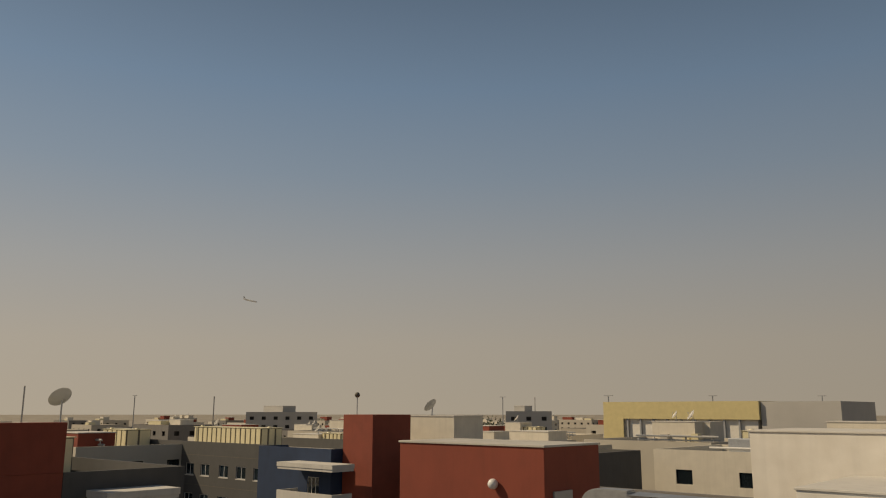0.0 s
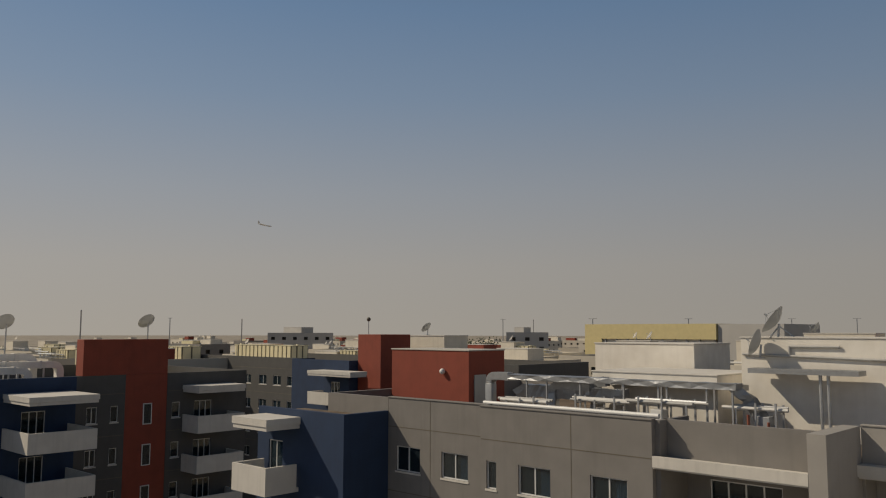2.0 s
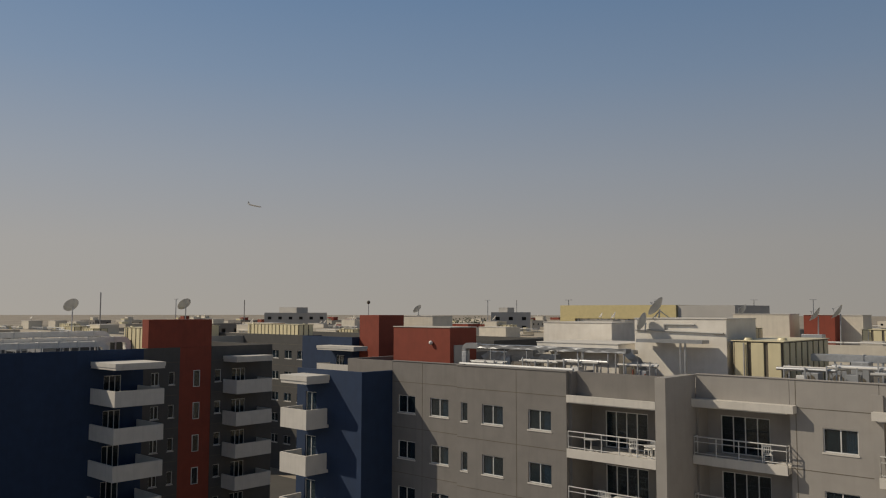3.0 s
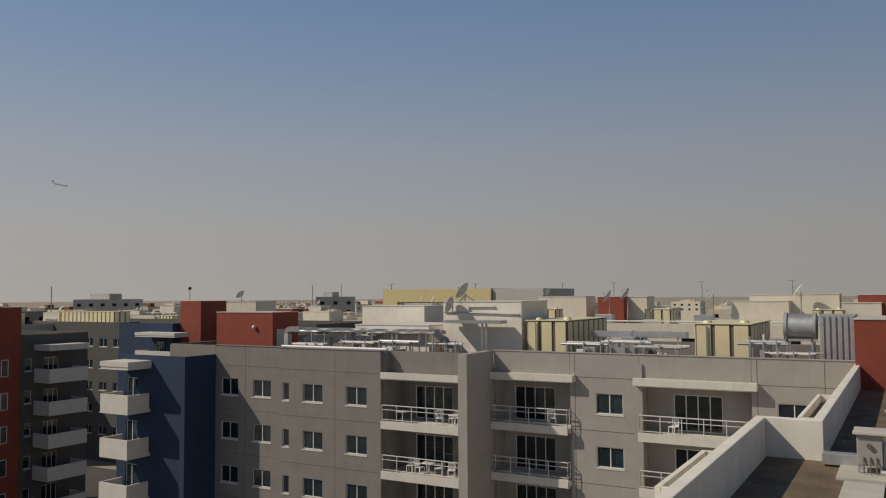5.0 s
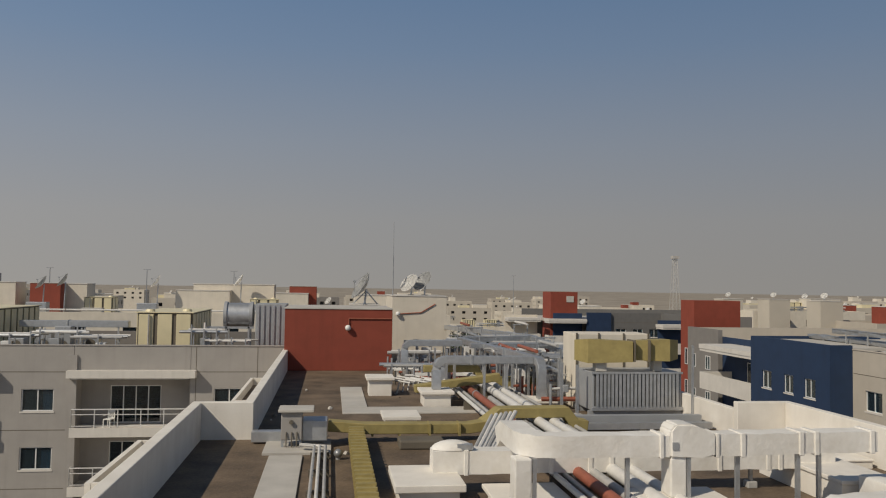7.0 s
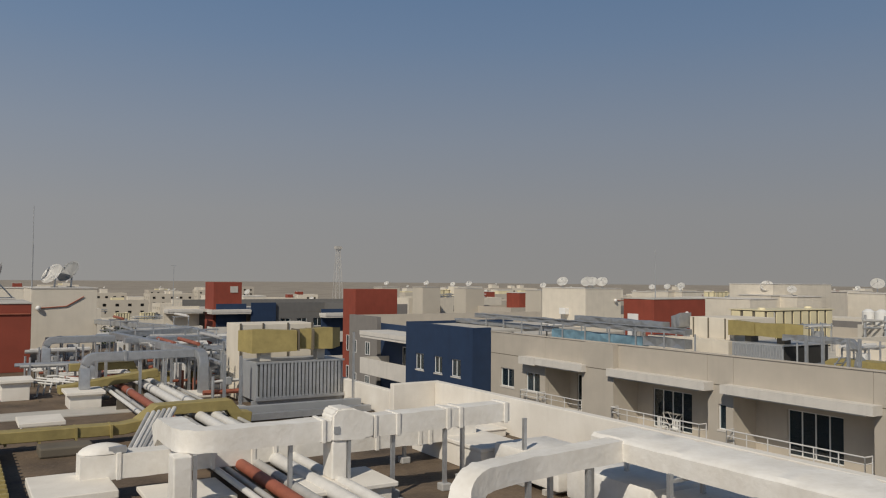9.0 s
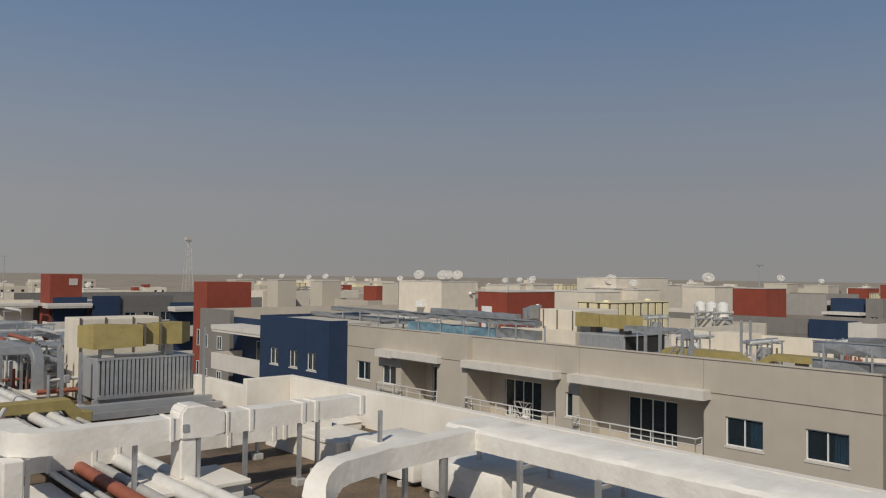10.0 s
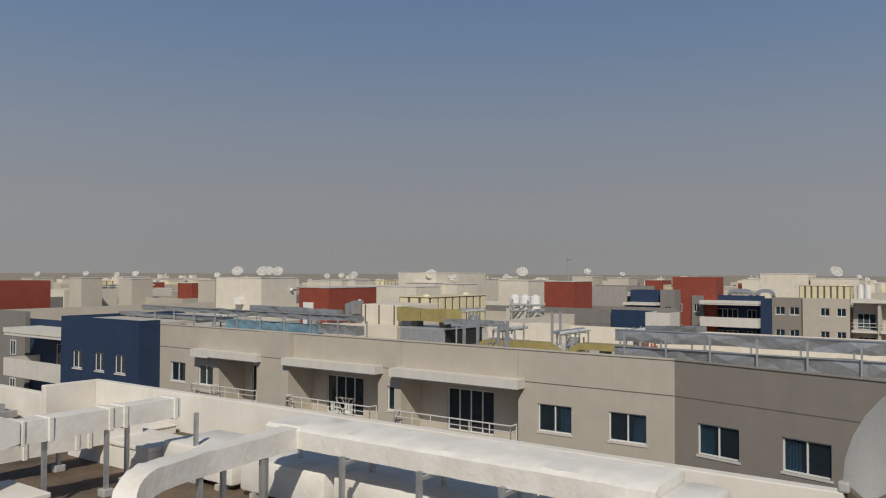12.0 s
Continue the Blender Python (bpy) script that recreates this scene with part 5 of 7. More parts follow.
for i, x in enumerate((-18.2, -17.0, -15.6, -14.3)):
    t = thing("condenser_unit", x, 51 + (i % 2), DECK, "grey air conditioning condenser on a roof", "air conditioner", "roof condensers")
    part("casing", boxes((x - 0.45, x + 0.45, 50.6 + (i % 2), 51.4 + (i % 2), DECK + 0.15, DECK + 1.2 + 0.35 * (i % 3)), bevel=0.03), M["zinc" if i % 2 else "steel"], t)
    part("base", boxes((x - 0.5, x + 0.5, 50.55 + (i % 2), 51.45 + (i % 2), DECK, DECK + 0.148)), M["pale"], t)
    part("fan_grille", rods(0.3, ((x, 50.58 + (i % 2), DECK + 0.8), (x, 50.6 + (i % 2) - 0.001, DECK + 0.8)), n=16), M["rib"], t)
duct([(-18.8, 53, Z - 2.7), (-12.4, 53, Z - 2.7)], 0.6, 0.4, "zinc", "galvanised duct above roof condensers", [((-16, 53, Z - 2.7), "x")], [(-17.5, 52.8, Z - 2.9, DECK), (-15, 52.8, Z - 2.9, DECK), (-13, 52.8, Z - 2.9, DECK)])
t = thing("pipe", -12, 50.5, DECK, "bundle of red and pale pipes behind the parapet", "pipes")
for i in range(4):
    part("barrel", rods(0.07, ((-19.0, 49.2 + 0.3 * i, DECK + 0.45 + 0.08 * i), (-11.6, 49.2 + 0.3 * i, DECK + 0.45 + 0.08 * i)), n=8), M["rust" if i == 1 else "pipe"], t)
    part("leg", rods(0.04, ((-15, 49.2 + 0.3 * i, DECK), (-15, 49.2 + 0.3 * i, DECK + 0.42)), n=6), M["rib"], t)
# round fan with its louvred housing
t = thing("fan_unit", -4.8, 50, DECK, "grey round roof fan on a frame beside louvres", "fan unit")
part("drum", rods(0.72, ((-6.2, 50.2, Z - 1.95), (-4.7, 50.2, Z - 1.95)), n=28), M["zinc"], t, smooth=True)
part("ring", rods(0.80, ((-6.28, 50.2, Z - 1.95), (-6.1, 50.2, Z - 1.95)), n=28), M["steel"], t, smooth=True)
part("ring", rods(0.80, ((-4.78, 50.2, Z - 1.95), (-4.6, 50.2, Z - 1.95)), n=28), M["steel"], t, smooth=True)
part("housing", boxes((-4.4, -2.6, 49.4, 51.6, DECK, Z - 1.25), bevel=0.03), M["steel"], t)
for i in range(6):
    part("fin", boxes((-4.32 + 0.3 * i, -4.18 + 0.3 * i, 49.33, 49.399, DECK + 0.2, Z - 1.35)), M["zinc"], t)
for x in (-6.1, -4.8):
    for y in (49.6, 50.8):
        part("leg", boxes((x - 0.05, x + 0.05, y - 0.05, y + 0.05, DECK, Z - 2.6)), M["zinc"], t)
part("beam", boxes((-7.2, -4.5, 49.55, 49.65, Z - 2.75, Z - 2.62)), M["zinc"], t)
for i in range(3):
    part("pipe", rods(0.07, ((-7.3 + 0.35 * i, 49.4, DECK), (-7.3 + 0.35 * i, 49.4, Z - 2.4 - 0.3 * i))), M["pipe"], t)

# ---- plant on the roof of block B ----
stair_box(45.0, 50.6, 43.9, 47.1, DECK, Z - 1.42, M["red"], "red rendered stair house with a white door", "x0")
bulkhead_lamp(48.4, 43.9, Z - 2.5, 0, -1)
t = thing("antenna_mast", 46.8, 45.5, Z - 1.35, "tall thin antenna mast on the red roof", "mast")
part("pole", rods(0.04, ((46.8, 45.5, Z - 1.35), (46.8, 45.5, Z + 2.4)), n=6), M["steel"], t)
stair_box(50.0, 54.4, 57.3, 63.7, DECK, Z - 0.8, M["cream"], "cream rendered roof room with a bulkhead lamp")
bulkhead_lamp(53.6, 57.3, Z - 1.9, 0, -1, (((53.6, 57.26, Z - 1.9), (56.5, 57.26, Z - 1.9)),))
for x, y in ((50.8, 58), (52.0, 58.6), (53.6, 59), (51.2, 62)):
    dish(x, y, Z - 0.25, 1.1, 235, 38, "dishw", 0.48)
t = thing("window_unit", 50, 60, DECK + 1, "cream air conditioner box on a wall", "air conditioner")
part("casing", boxes((49.5, 49.995, 59.6, 60.5, DECK + 1.4, DECK + 2.0), bevel=0.03), M["plastic"], t)
# cream enclosure with straps, ochre duct and chiller
t = thing("plant_enclosure", 39, 32, DECK, "cream sheet enclosure with dark straps", "box")
part("casing", boxes((37.6, 41.2, 30.6, 33.8, DECK, Z - 2.1), bevel=0.03), M["cream"], t)
for y in (31.2, 32.4, 33.5):
    part("strap", boxes((37.56, 37.598, y - 0.04, y + 0.04, DECK, Z - 2.12)), M["rib"], t)
part("kerb", boxes((36.4, 37.55, 30.0, 36.0, DECK, DECK + 1.35)), M["cream"], t)
chiller(36.2, 40.0, 26.4, 29.6, DECK, Z - 3.25, 0, 0, 18, "grey chiller with louvres on a roof", along="y")
t = thing("air_duct", 37.5, 28.4, Z - 2.6, "ochre wrapped duct on top of a chiller", "duct", "ochre ducts")
part("casing", beam(bmesh.new(), [(38.0, 30.5, Z - 2.55), (37.0, 30.2, Z - 2.55), (36.9, 28.5, Z - 2.55)], 0.5, 0.68), M["ochre"], t)
part("casing", beam(bmesh.new(), [(36.9, 28.45, Z - 2.55), (36.9, 26.8, Z - 2.55), (37.6, 26.4, Z - 2.55)], 0.5, 0.66), M["ochre"], t)
part("support", boxes((37.0, 37.6, 29.0, 29.4, Z - 3.24, Z - 2.9)), M["rib"], t)
part("support", boxes((37.0, 37.6, 27.0, 27.4, Z - 3.24, Z - 2.9)), M["rib"], t)
panel_tank(47.5, 55.0, 36.0, 39.0, DECK, Z - 1.95, 8, 3)
for i in range(3):
    x, y = 57.6, 34.9 - 0.98 * i
    t = thing("water_tank", x, y, DECK, "white round plastic water tank on a roof", "tank", "round tanks")
    bm = bmesh.new()
    bmesh.ops.create_cone(bm, cap_ends=True, segments=20, radius1=0.44, radius2=0.44, depth=0.95, matrix=Matrix.Translation((x, y, Z - 2.62)))
    part("barrel", bm, M["plastic"], t, smooth=True)
    bm = bmesh.new()
    bmesh.ops.create_cone(bm, cap_ends=True, segments=20, radius1=0.44, radius2=0.14, depth=0.2, matrix=Matrix.Translation((x, y, Z - 2.043)))
    part("dome", bm, M["plastic"], t, smooth=True)
    part("stand", boxes((x - 0.6, x + 0.6, y - 0.48, y + 0.48, DECK, Z - 3.097)), M["pale"], t)


def quilted_duct(p0, p1, w, h, n, label, posts=(), rails=(), seed=1, mat="foil"):
    """Foil clad duct whose skin folds to a point in the middle of each length."""
    t = thing("air_duct", *Vector(p0), label, "duct", "foil ducts")
    r = random.Random(seed)
    p0, p1 = Vector(p0), Vector(p1)
    d = (p1 - p0).normalized()
    across = Vector((-d.y, d.x, 0)).normalized() * w / 2
    up = Vector((0, 0, h / 2))
    bm = bmesh.new()
    rings = []
    for i in range(n + 1):
        p = p0.lerp(p1, i / n)
        q = [p + across + up, p - across + up, p - across - up, p + across - up]
        rings.append([bm.verts.new(c + Vector((r.uniform(-1, 1), 0, r.uniform(-1, 1))) * 0.025) for c in q])
    for a, b in zip(rings, rings[1:]):
        for k in range(4):
            m = (k + 1) % 4
            quad = (a[k], b[k], b[m], a[m])
            mid = sum((v.co for v in quad), Vector()) / 4
            out = (mid - (a[0].co + a[2].co + b[0].co + b[2].co) / 4).normalized()
            side_w = (b[k].co - a[k].co) * r.uniform(-0.22, 0.22)
            c = bm.verts.new(mid + side_w + out * r.choice((-0.07, -0.05, 0.04, 0.06)) * (0.6 if h < 0.27 else 1.0))
            for u, v in zip(quad, quad[1:] + quad[:1]):
                bm.faces.new((u, v, c))
    bm.faces.new(rings[0][::-1])
    bm.faces.new(rings[-1])
    bmesh.ops.recalc_face_normals(bm, faces=bm.faces)
    part("casing", bm, M[mat], t)
    for x, y, top in posts:
        part("post", boxes((x - 0.035, x + 0.035, y - 0.035, y + 0.035, DECK, top)), M["steel"], t)
    for a, b in rails:
        part("rail", rods(0.03, (a, b), n=6), M["zinc"], t)
    return t


quilted_duct((-39.58, 47.6, zf), (-27.8, 47.6, zf + 0.02), 0.7, 0.24, 12, "long flat foil clad duct on thin posts", [(x, 47.35, zf - 0.1) for x in (-38.4, -37.2, -35.3, -33.0, -31.3, -30.9, -29.1, -28.0)], seed=2)
quilted_duct((-35.0, 49.2, zf - 0.1), (-28.2, 49.2, zf - 0.1), 0.6, 0.24, 8, "flat foil clad duct beside the roof room", [(x, 48.95, zf - 0.2) for x in (-34, -32, -29.5)], seed=3)
# long thin duct over the middle of the roof, and the covered one below it
ys = [50.0 - 2.2 * i for i in range(10)]
quilted_duct((34.3, 51.6, Z - 2.72), (34.3, 30.9, Z - 2.78), 0.55, 0.3, 22, "long thin foil clad duct on slim posts", [(34.0, y, Z - 2.85) for y in ys], [((33.98, 51.5, Z - 2.56), (33.98, 30.9, Z - 2.62))], 7)
quilted_duct((34.4, 42.4, Z - 3.5), (34.4, 34.2, Z - 3.53), 0.6, 0.5, 7, "low duct under blue plastic sheeting", seed=8, mat="sheet")
quilted_duct((34.4, 34.1, Z - 3.45), (34.4, 31.0, Z - 3.45), 0.62, 0.5, 3, "low foil clad duct behind the parapet", seed=9)
quilted_duct((34.6, 55.0, Z - 3.25), (34.6, 42.6, Z - 3.3), 0.5, 0.3, 10, "low foil clad duct on the roof", [(34.3, y, Z - 3.4) for y in (44, 47, 50, 53)], seed=10)
quilted_duct((36.5, 42.6, Z - 2.62), (36.5, 34.6, Z - 2.68), 0.6, 0.42, 9, "foil clad duct beside the plant enclosure", [(36.3, y, Z - 2.85) for y in (42, 39.5, 37)], seed=14)
quilted_duct((37.3, 34.5, Z - 2.5), (37.3, 33.85, Z - 2.3), 1.0, 0.8, 2, "foil clad hood against the enclosure", [(36.9, 34.2, Z - 2.85)], seed=16)
# two tiers of foil ducts on the end part
quilted_duct((34.6, 15.5, Z - 2.92), (34.9, -2.0, Z - 2.90), 0.6, 0.46, 13, "upper foil clad duct on slim posts", [(34.2, 15.2 - 1.9 * i, Z - 3.1) for i in range(9)], [((34.27, 15.5, Z - 2.64), (34.57, -2.0, Z - 2.62))], 11)
quilted_duct((33.4, 15.0, Z - 3.58), (33.4, -2.0, Z - 3.58), 0.5, 0.58, 12, "lower foil clad duct behind the parapet", [(33.05, 14.5 - 1.85 * i, Z - (2.66 if i < 6 else 3.2)) for i in range(9)] + [(33.7, 14.0 - 2.8 * i, Z - 3.84) for i in range(6)], [((33.1, 15.0, Z - 3.27), (33.1, -2.0, Z - 3.27))], 12)
quilted_duct((37.2, 15.0, Z - 2.75), (36.2, 12.2, Z - 2.6), 0.7, 0.26, 4, "foil clad duct crossing the roof", [(37.0, 14.4, Z - 2.8), (36.4, 12.7, Z - 2.7)], seed=13)
for y0, y1, x in ((24.5, 19.5, 36.5), (19.5, 15.5, 37.5)):
    t = thing("air_duct", x, y0, DECK + 0.5, "ochre wrapped low duct on a roof", "duct", "ochre ducts")
    part("casing", beam(bmesh.new(), [(x, y0, DECK + 0.35), (x, y0 - 0.8, DECK + 0.85), (x, y1 + 0.8, DECK + 0.85), (x, y1, DECK + 0.4)], 1.0, 0.3), M["ochre"], t)
    part("support", boxes((x - 0.4, x + 0.4, y0 - 2.2, y0 - 1.9, DECK, DECK + 0.69)), M["rib"], t)
for i in range(3):
    t = thing("pipe", 33.2 + 0.35 * i, 20, DECK, "pale pipe run behind a parapet", "pipe", "roof pipes")
    part("barrel", rods(0.10, ((33.2 + 0.35 * i, 15.2, DECK + 0.62 + 0.08 * i), (33.2 + 0.35 * i, 29.5, DECK + 0.62 + 0.08 * i)), n=10), M["pipe" if i != 1 else "gpipe"], t, smooth=True)
    for y in (16, 20, 24, 28):
        part("saddle", boxes((33.1 + 0.35 * i, 33.3 + 0.35 * i, y, y + 0.1, DECK, DECK + 0.53 + 0.08 * i)), M["rib"], t)
foil_duct([(36.0, 26.2, Z - 2.8), (36.2, 22.8, Z - 2.8), (36.2, 22.4, Z - 3.1), (36.2, 22.35, DECK)], 0.4, 0.26, "crumpled foil clad duct turning down", posts=[(36.0, 25.5, Z - 3.0, DECK)], seed=15)
for x, y in ((34.0, 23.6), (34.2, 22.9), (34.1, 21.6), (34.3, 21.2), (44.0, 24.0), (44.3, 23.6)):
    t = thing("steel_post", x, y, DECK, "tall galvanised steel post on a roof", "post", "duct frame posts")
    part("post", boxes((x - 0.06, x + 0.06, y - 0.06, y + 0.06, DECK, Z - 2.5)), M["zinc"], t)
    part("foot", boxes((x - 0.15, x + 0.15, y - 0.15, y + 0.15, DECK, DECK + 0.1)), M["pale"], t)
t = thing("steel_stair", 34.4, 22.2, DECK, "small galvanised step ladder over pipes", "ladder")
for dx in (0.0, 0.6):
    part("stringer", rods(0.04, ((34.0 + dx, 22.9, DECK), (34.0 + dx, 21.9, DECK + 1.3))), M["zinc"], t)
for i in range(5):
    part("tread", boxes((34.0, 34.6, 22.75 - 0.2 * i, 22.85 - 0.2 * i, DECK + 0.2 + 0.26 * i, DECK + 0.23 + 0.26 * i)), M["zinc"], t)
stair_box(56.0, 59.5, 44.0, 52.0, DECK, Z - 1.5, M["cream"], "cream rendered roof room")


single("roof_wall", boxes((46.3, 47.59, 24.6, 27.0, DECK, DECK + 1.22), bevel=0.02), M["cream"], "cream rendered upstand inside the parapet", "wall")
for i in range(5):
    t = thing("valve_set", 55.6 + 0.9 * (i % 3), 33.0 + 0.4 * i, DECK, "grey pump pipes and valves beside round tanks", "pipes", "valve sets")
    x, y = 55.8 + 0.9 * (i % 3), 32.6 + 0.5 * i
    part("riser", rods(0.09, ((x, y, DECK), (x, y, DECK + 2.3 - 0.2 * (i % 2))), n=8), M["zinc"], t)
    part("branch", rods(0.09, ((x - 0.2, y, DECK + 1.9), (x + 1.6, y - 0.6, DECK + 1.9)), n=8), M["gpipe"], t)
    part("branch", rods(0.07, ((x - 0.2, y, DECK + 1.4), (x + 1.6, y - 0.6, DECK + 1.4)), n=8), M["zinc"], t)


for k, (y0, y1, z) in enumerate(((25.0, 39.0, Z - 2.2), (26.0, 40.6, Z - 2.75), (28.0, 38.0, Z - 3.1))):
    x = -76.6 - 0.9 * (2 - k)
    t = thing("air_duct", x, y0, DECK, "white wrapped duct behind the parapet of a grey block", "duct", "white ducts")
    part("casing", beam(bmesh.new(), [(x, y0, z), *bend((x, y0, z), (x, y1, z), (x, y1, DECK), 0.6), (x, y1, DECK)], 0.6, 0.5), M["wrap"], t, smooth=False)
    for i in range(6):
        y = y0 + (y1 - y0) * (i + 0.4) / 6
        part("collar", boxes((x - 0.34, x + 0.34, y - 0.06, y + 0.06, z - 0.29, z + 0.29)), M["pipe"], t)
        part("post", boxes((x - 0.05, x + 0.05, y + 0.3, y + 0.4, DECK, z - 0.24)), M["zinc"], t)


# pumps, cabinets and pipework crowded between the larger plant
def plant_cluster(x, y, w, h, seed, label="grey cabinets and valves on a pipe frame"):
    """A goalpost frame with pipes on it, a cabinet and a few valves below."""
    r = random.Random(seed)
    t = thing("pump_set", x, y, DECK, label, "pump set", "pump sets")
    for k in range(3):
        px = x + w * k / 2
        part("frame", boxes((px - 0.035, px + 0.035, y - 0.035, y + 0.035, DECK, DECK + h * r.uniform(0.85, 1.1)), (px - 0.035, px + 0.035, y + 0.765, y + 0.835, DECK, DECK + h), (px - 0.03, px + 0.03, y + 0.03, y + 0.77, DECK + h * 0.8, DECK + h * 0.8 + 0.06)), M["zinc"], t)
    for k in range(3):
        zz = DECK + h * (0.84 + 0.02 * k) + 0.08
        part("pipe", rods(r.choice((0.05, 0.07, 0.09)), ((x - r.uniform(0.2, 0.8), y + 0.15 + 0.25 * k, zz), (x + w + r.uniform(0.2, 0.8), y + 0.15 + 0.25 * k, zz)), n=8), M[r.choice(("pipe", "gpipe", "zinc"))], t, smooth=True)
    cx = x + w * r.uniform(0.15, 0.5)
    part("cabinet", boxes((cx, cx + 0.55, y + 0.1, y + 0.6, DECK + 0.2, DECK + h * 0.7), bevel=0.02), M[r.choice(("steel", "plastic", "lgrey"))], t)
    part("plinth", boxes((cx - 0.08, cx + 0.63, y + 0.05, y + 0.65, DECK, DECK + 0.198)), M["pale"], t)
    tone = r.choice(("rib", "gpipe", "rust"))
    for k in range(4):
        vx = x + w * (k + 0.4) / 4
        part("valve", rods(0.055, ((vx, y - 0.15, DECK), (vx, y - 0.15, DECK + h * r.uniform(0.3, 0.75))), ((vx, y - 0.15, DECK + h * 0.28), (vx + 0.3, y - 0.15, DECK + h * 0.28)), n=6), M[tone], t)


spots = [(-18.8, 48.3, 2.2, 1.7), (-16.2, 48.6, 2.0, 1.9), (-13.9, 48.2, 1.9, 1.6), (-7.9, 48.4, 1.4, 2.0), (-6.4, 48.0, 1.6, 1.4), (-34.8, 46.2, 2.0, 1.5), (-31.8, 46.5, 2.2, 1.6), (-38.3, 45.6, 1.6, 1.3), (-27.9, 47.4, 1.6, 1.5)]
spots += [(7.5, 34.0, 1.8, 1.6), (9.6, 33.2, 1.6, 1.9), (7.7, 36.4, 1.7, 1.9), (10.2, 36.0, 1.5, 1.7), (8.6, 39.6, 2.0, 2.0), (10.6, 40.2, 1.4, 1.9), (7.0, 44.6, 2.0, 1.8), (9.6, 46.8, 1.8, 1.9), (5.0, 46.5, 1.6, 1.5), (2.9, 38.2, 1.4, 0.9), (3.6, 42.6, 1.6, 1.2)]
spots += [(38.6, 24.0, 2.0, 1.5), (39.6, 20.5, 2.2, 1.4), (42.0, 17.5, 2.0, 1.5), (42.5, 36.5, 2.0, 1.9), (44.0, 40.0, 2.0, 1.6), (40.5, 41.5, 1.8, 1.7), (37.8, 46.8, 1.8, 1.5), (49.0, 33.5, 2.0, 1.9)]
for i, (x, y, w, h) in enumerate(spots):
    plant_cluster(x, y, w, h, 100 + i)


# chairs and tables on the balconies
def plastic_chair():
    t = thing("balcony_chair", 0, 0, 0, "white moulded plastic chair on a balcony", "chair", "balcony chairs")
    part("seat", boxes((-0.22, 0.22, -0.22, 0.22, 0.40, 0.44), bevel=0.015), M["plastic"], t)
    bm = bmesh.new()
    bm.free()
    bm = pierced(0.44, 0.441, 0.88, 0.03, [(0.05 + 0.09 * i, 0.10 + 0.09 * i, 0.48, 0.79) for i in range(4)])
    bmesh.ops.translate(bm, verts=bm.verts, vec=(-0.22, 0.2, 0))
    part("backrest", bm, M["plastic"], t)
    for x in (-0.2, 0.2):
        for y in (-0.2, 0.2):
            part("leg", boxes((x - 0.02, x + 0.02, y - 0.02, y + 0.02, 0, 0.40)), M["plastic"], t)
        part("armrest", boxes((x - 0.025, x + 0.025, -0.2, 0.22, 0.62, 0.65)), M["plastic"], t)
    return t


first = plastic_chair()
seats = [(-25.4, 43.7, 15.25, 40), (-24.6, 44.0, 15.25, -30), (-27.6, 43.8, 12.15, 10), (-26.8, 43.6, 12.15, 80), (-25.6, 43.8, 12.15, -60), (-24.6, 43.7, 12.15, 20), (-19.2, 46.7, 15.25, 30), (-11.9, 46.9, 15.25, -20), (32.0, 30.6, 15.25, 60), (31.8, 29.6, 15.25, -70), (32.3, 36.9, 15.25, 10)]
first.matrix_basis = pose(*seats[0][:3], 0, 0, seats[0][3])
for x, y, z, a in seats[1:]:
    copy_thing(first, pose(x, y, z, 0, 0, a))
for x, y, z in ((-28.0, 43.5, 15.25), (-26.3, 43.9, 12.15), (-24.2, 43.5, 15.25)):
    t = thing("balcony_table", x, y, z, "small round white table on a balcony", "table", "balcony tables")
    part("tabletop", rods(0.42, ((x, y, z + 0.66), (x, y, z + 0.70)), n=20), M["plastic"], t)
    part("pedestal", rods(0.04, ((x, y, z), (x, y, z + 0.66)), n=8), M["plastic"], t)
    part("foot", rods(0.22, ((x, y, z), (x, y, z + 0.03)), n=12), M["plastic"], t)
t = thing("clothes_rack", 32.1, 30.1, 15.25, "folding clothes rack on a balcony", "rack")
for dx, q in ((-0.35, 0.5), (0.35, -0.5)):
    part("leg_frame", rods(0.02, ((32.0, 30.1 + dx, 15.25), (32.0, 30.1 + q, 16.35)), ((32.4, 30.1 + dx, 15.25), (32.4, 30.1 + q, 16.35)), n=6), M["pale"], t)
part("rack_bar", rods(0.015, *[((32.0, 29.6 + 0.2 * i, 16.36), (32.4, 29.6 + 0.2 * i, 16.36)) for i in range(6)], n=5), M["pale"], t)


# ---- other blocks and the distance ----
def polar(az, r):
    return r * math.sin(radians(az)), r * math.cos(radians(az))


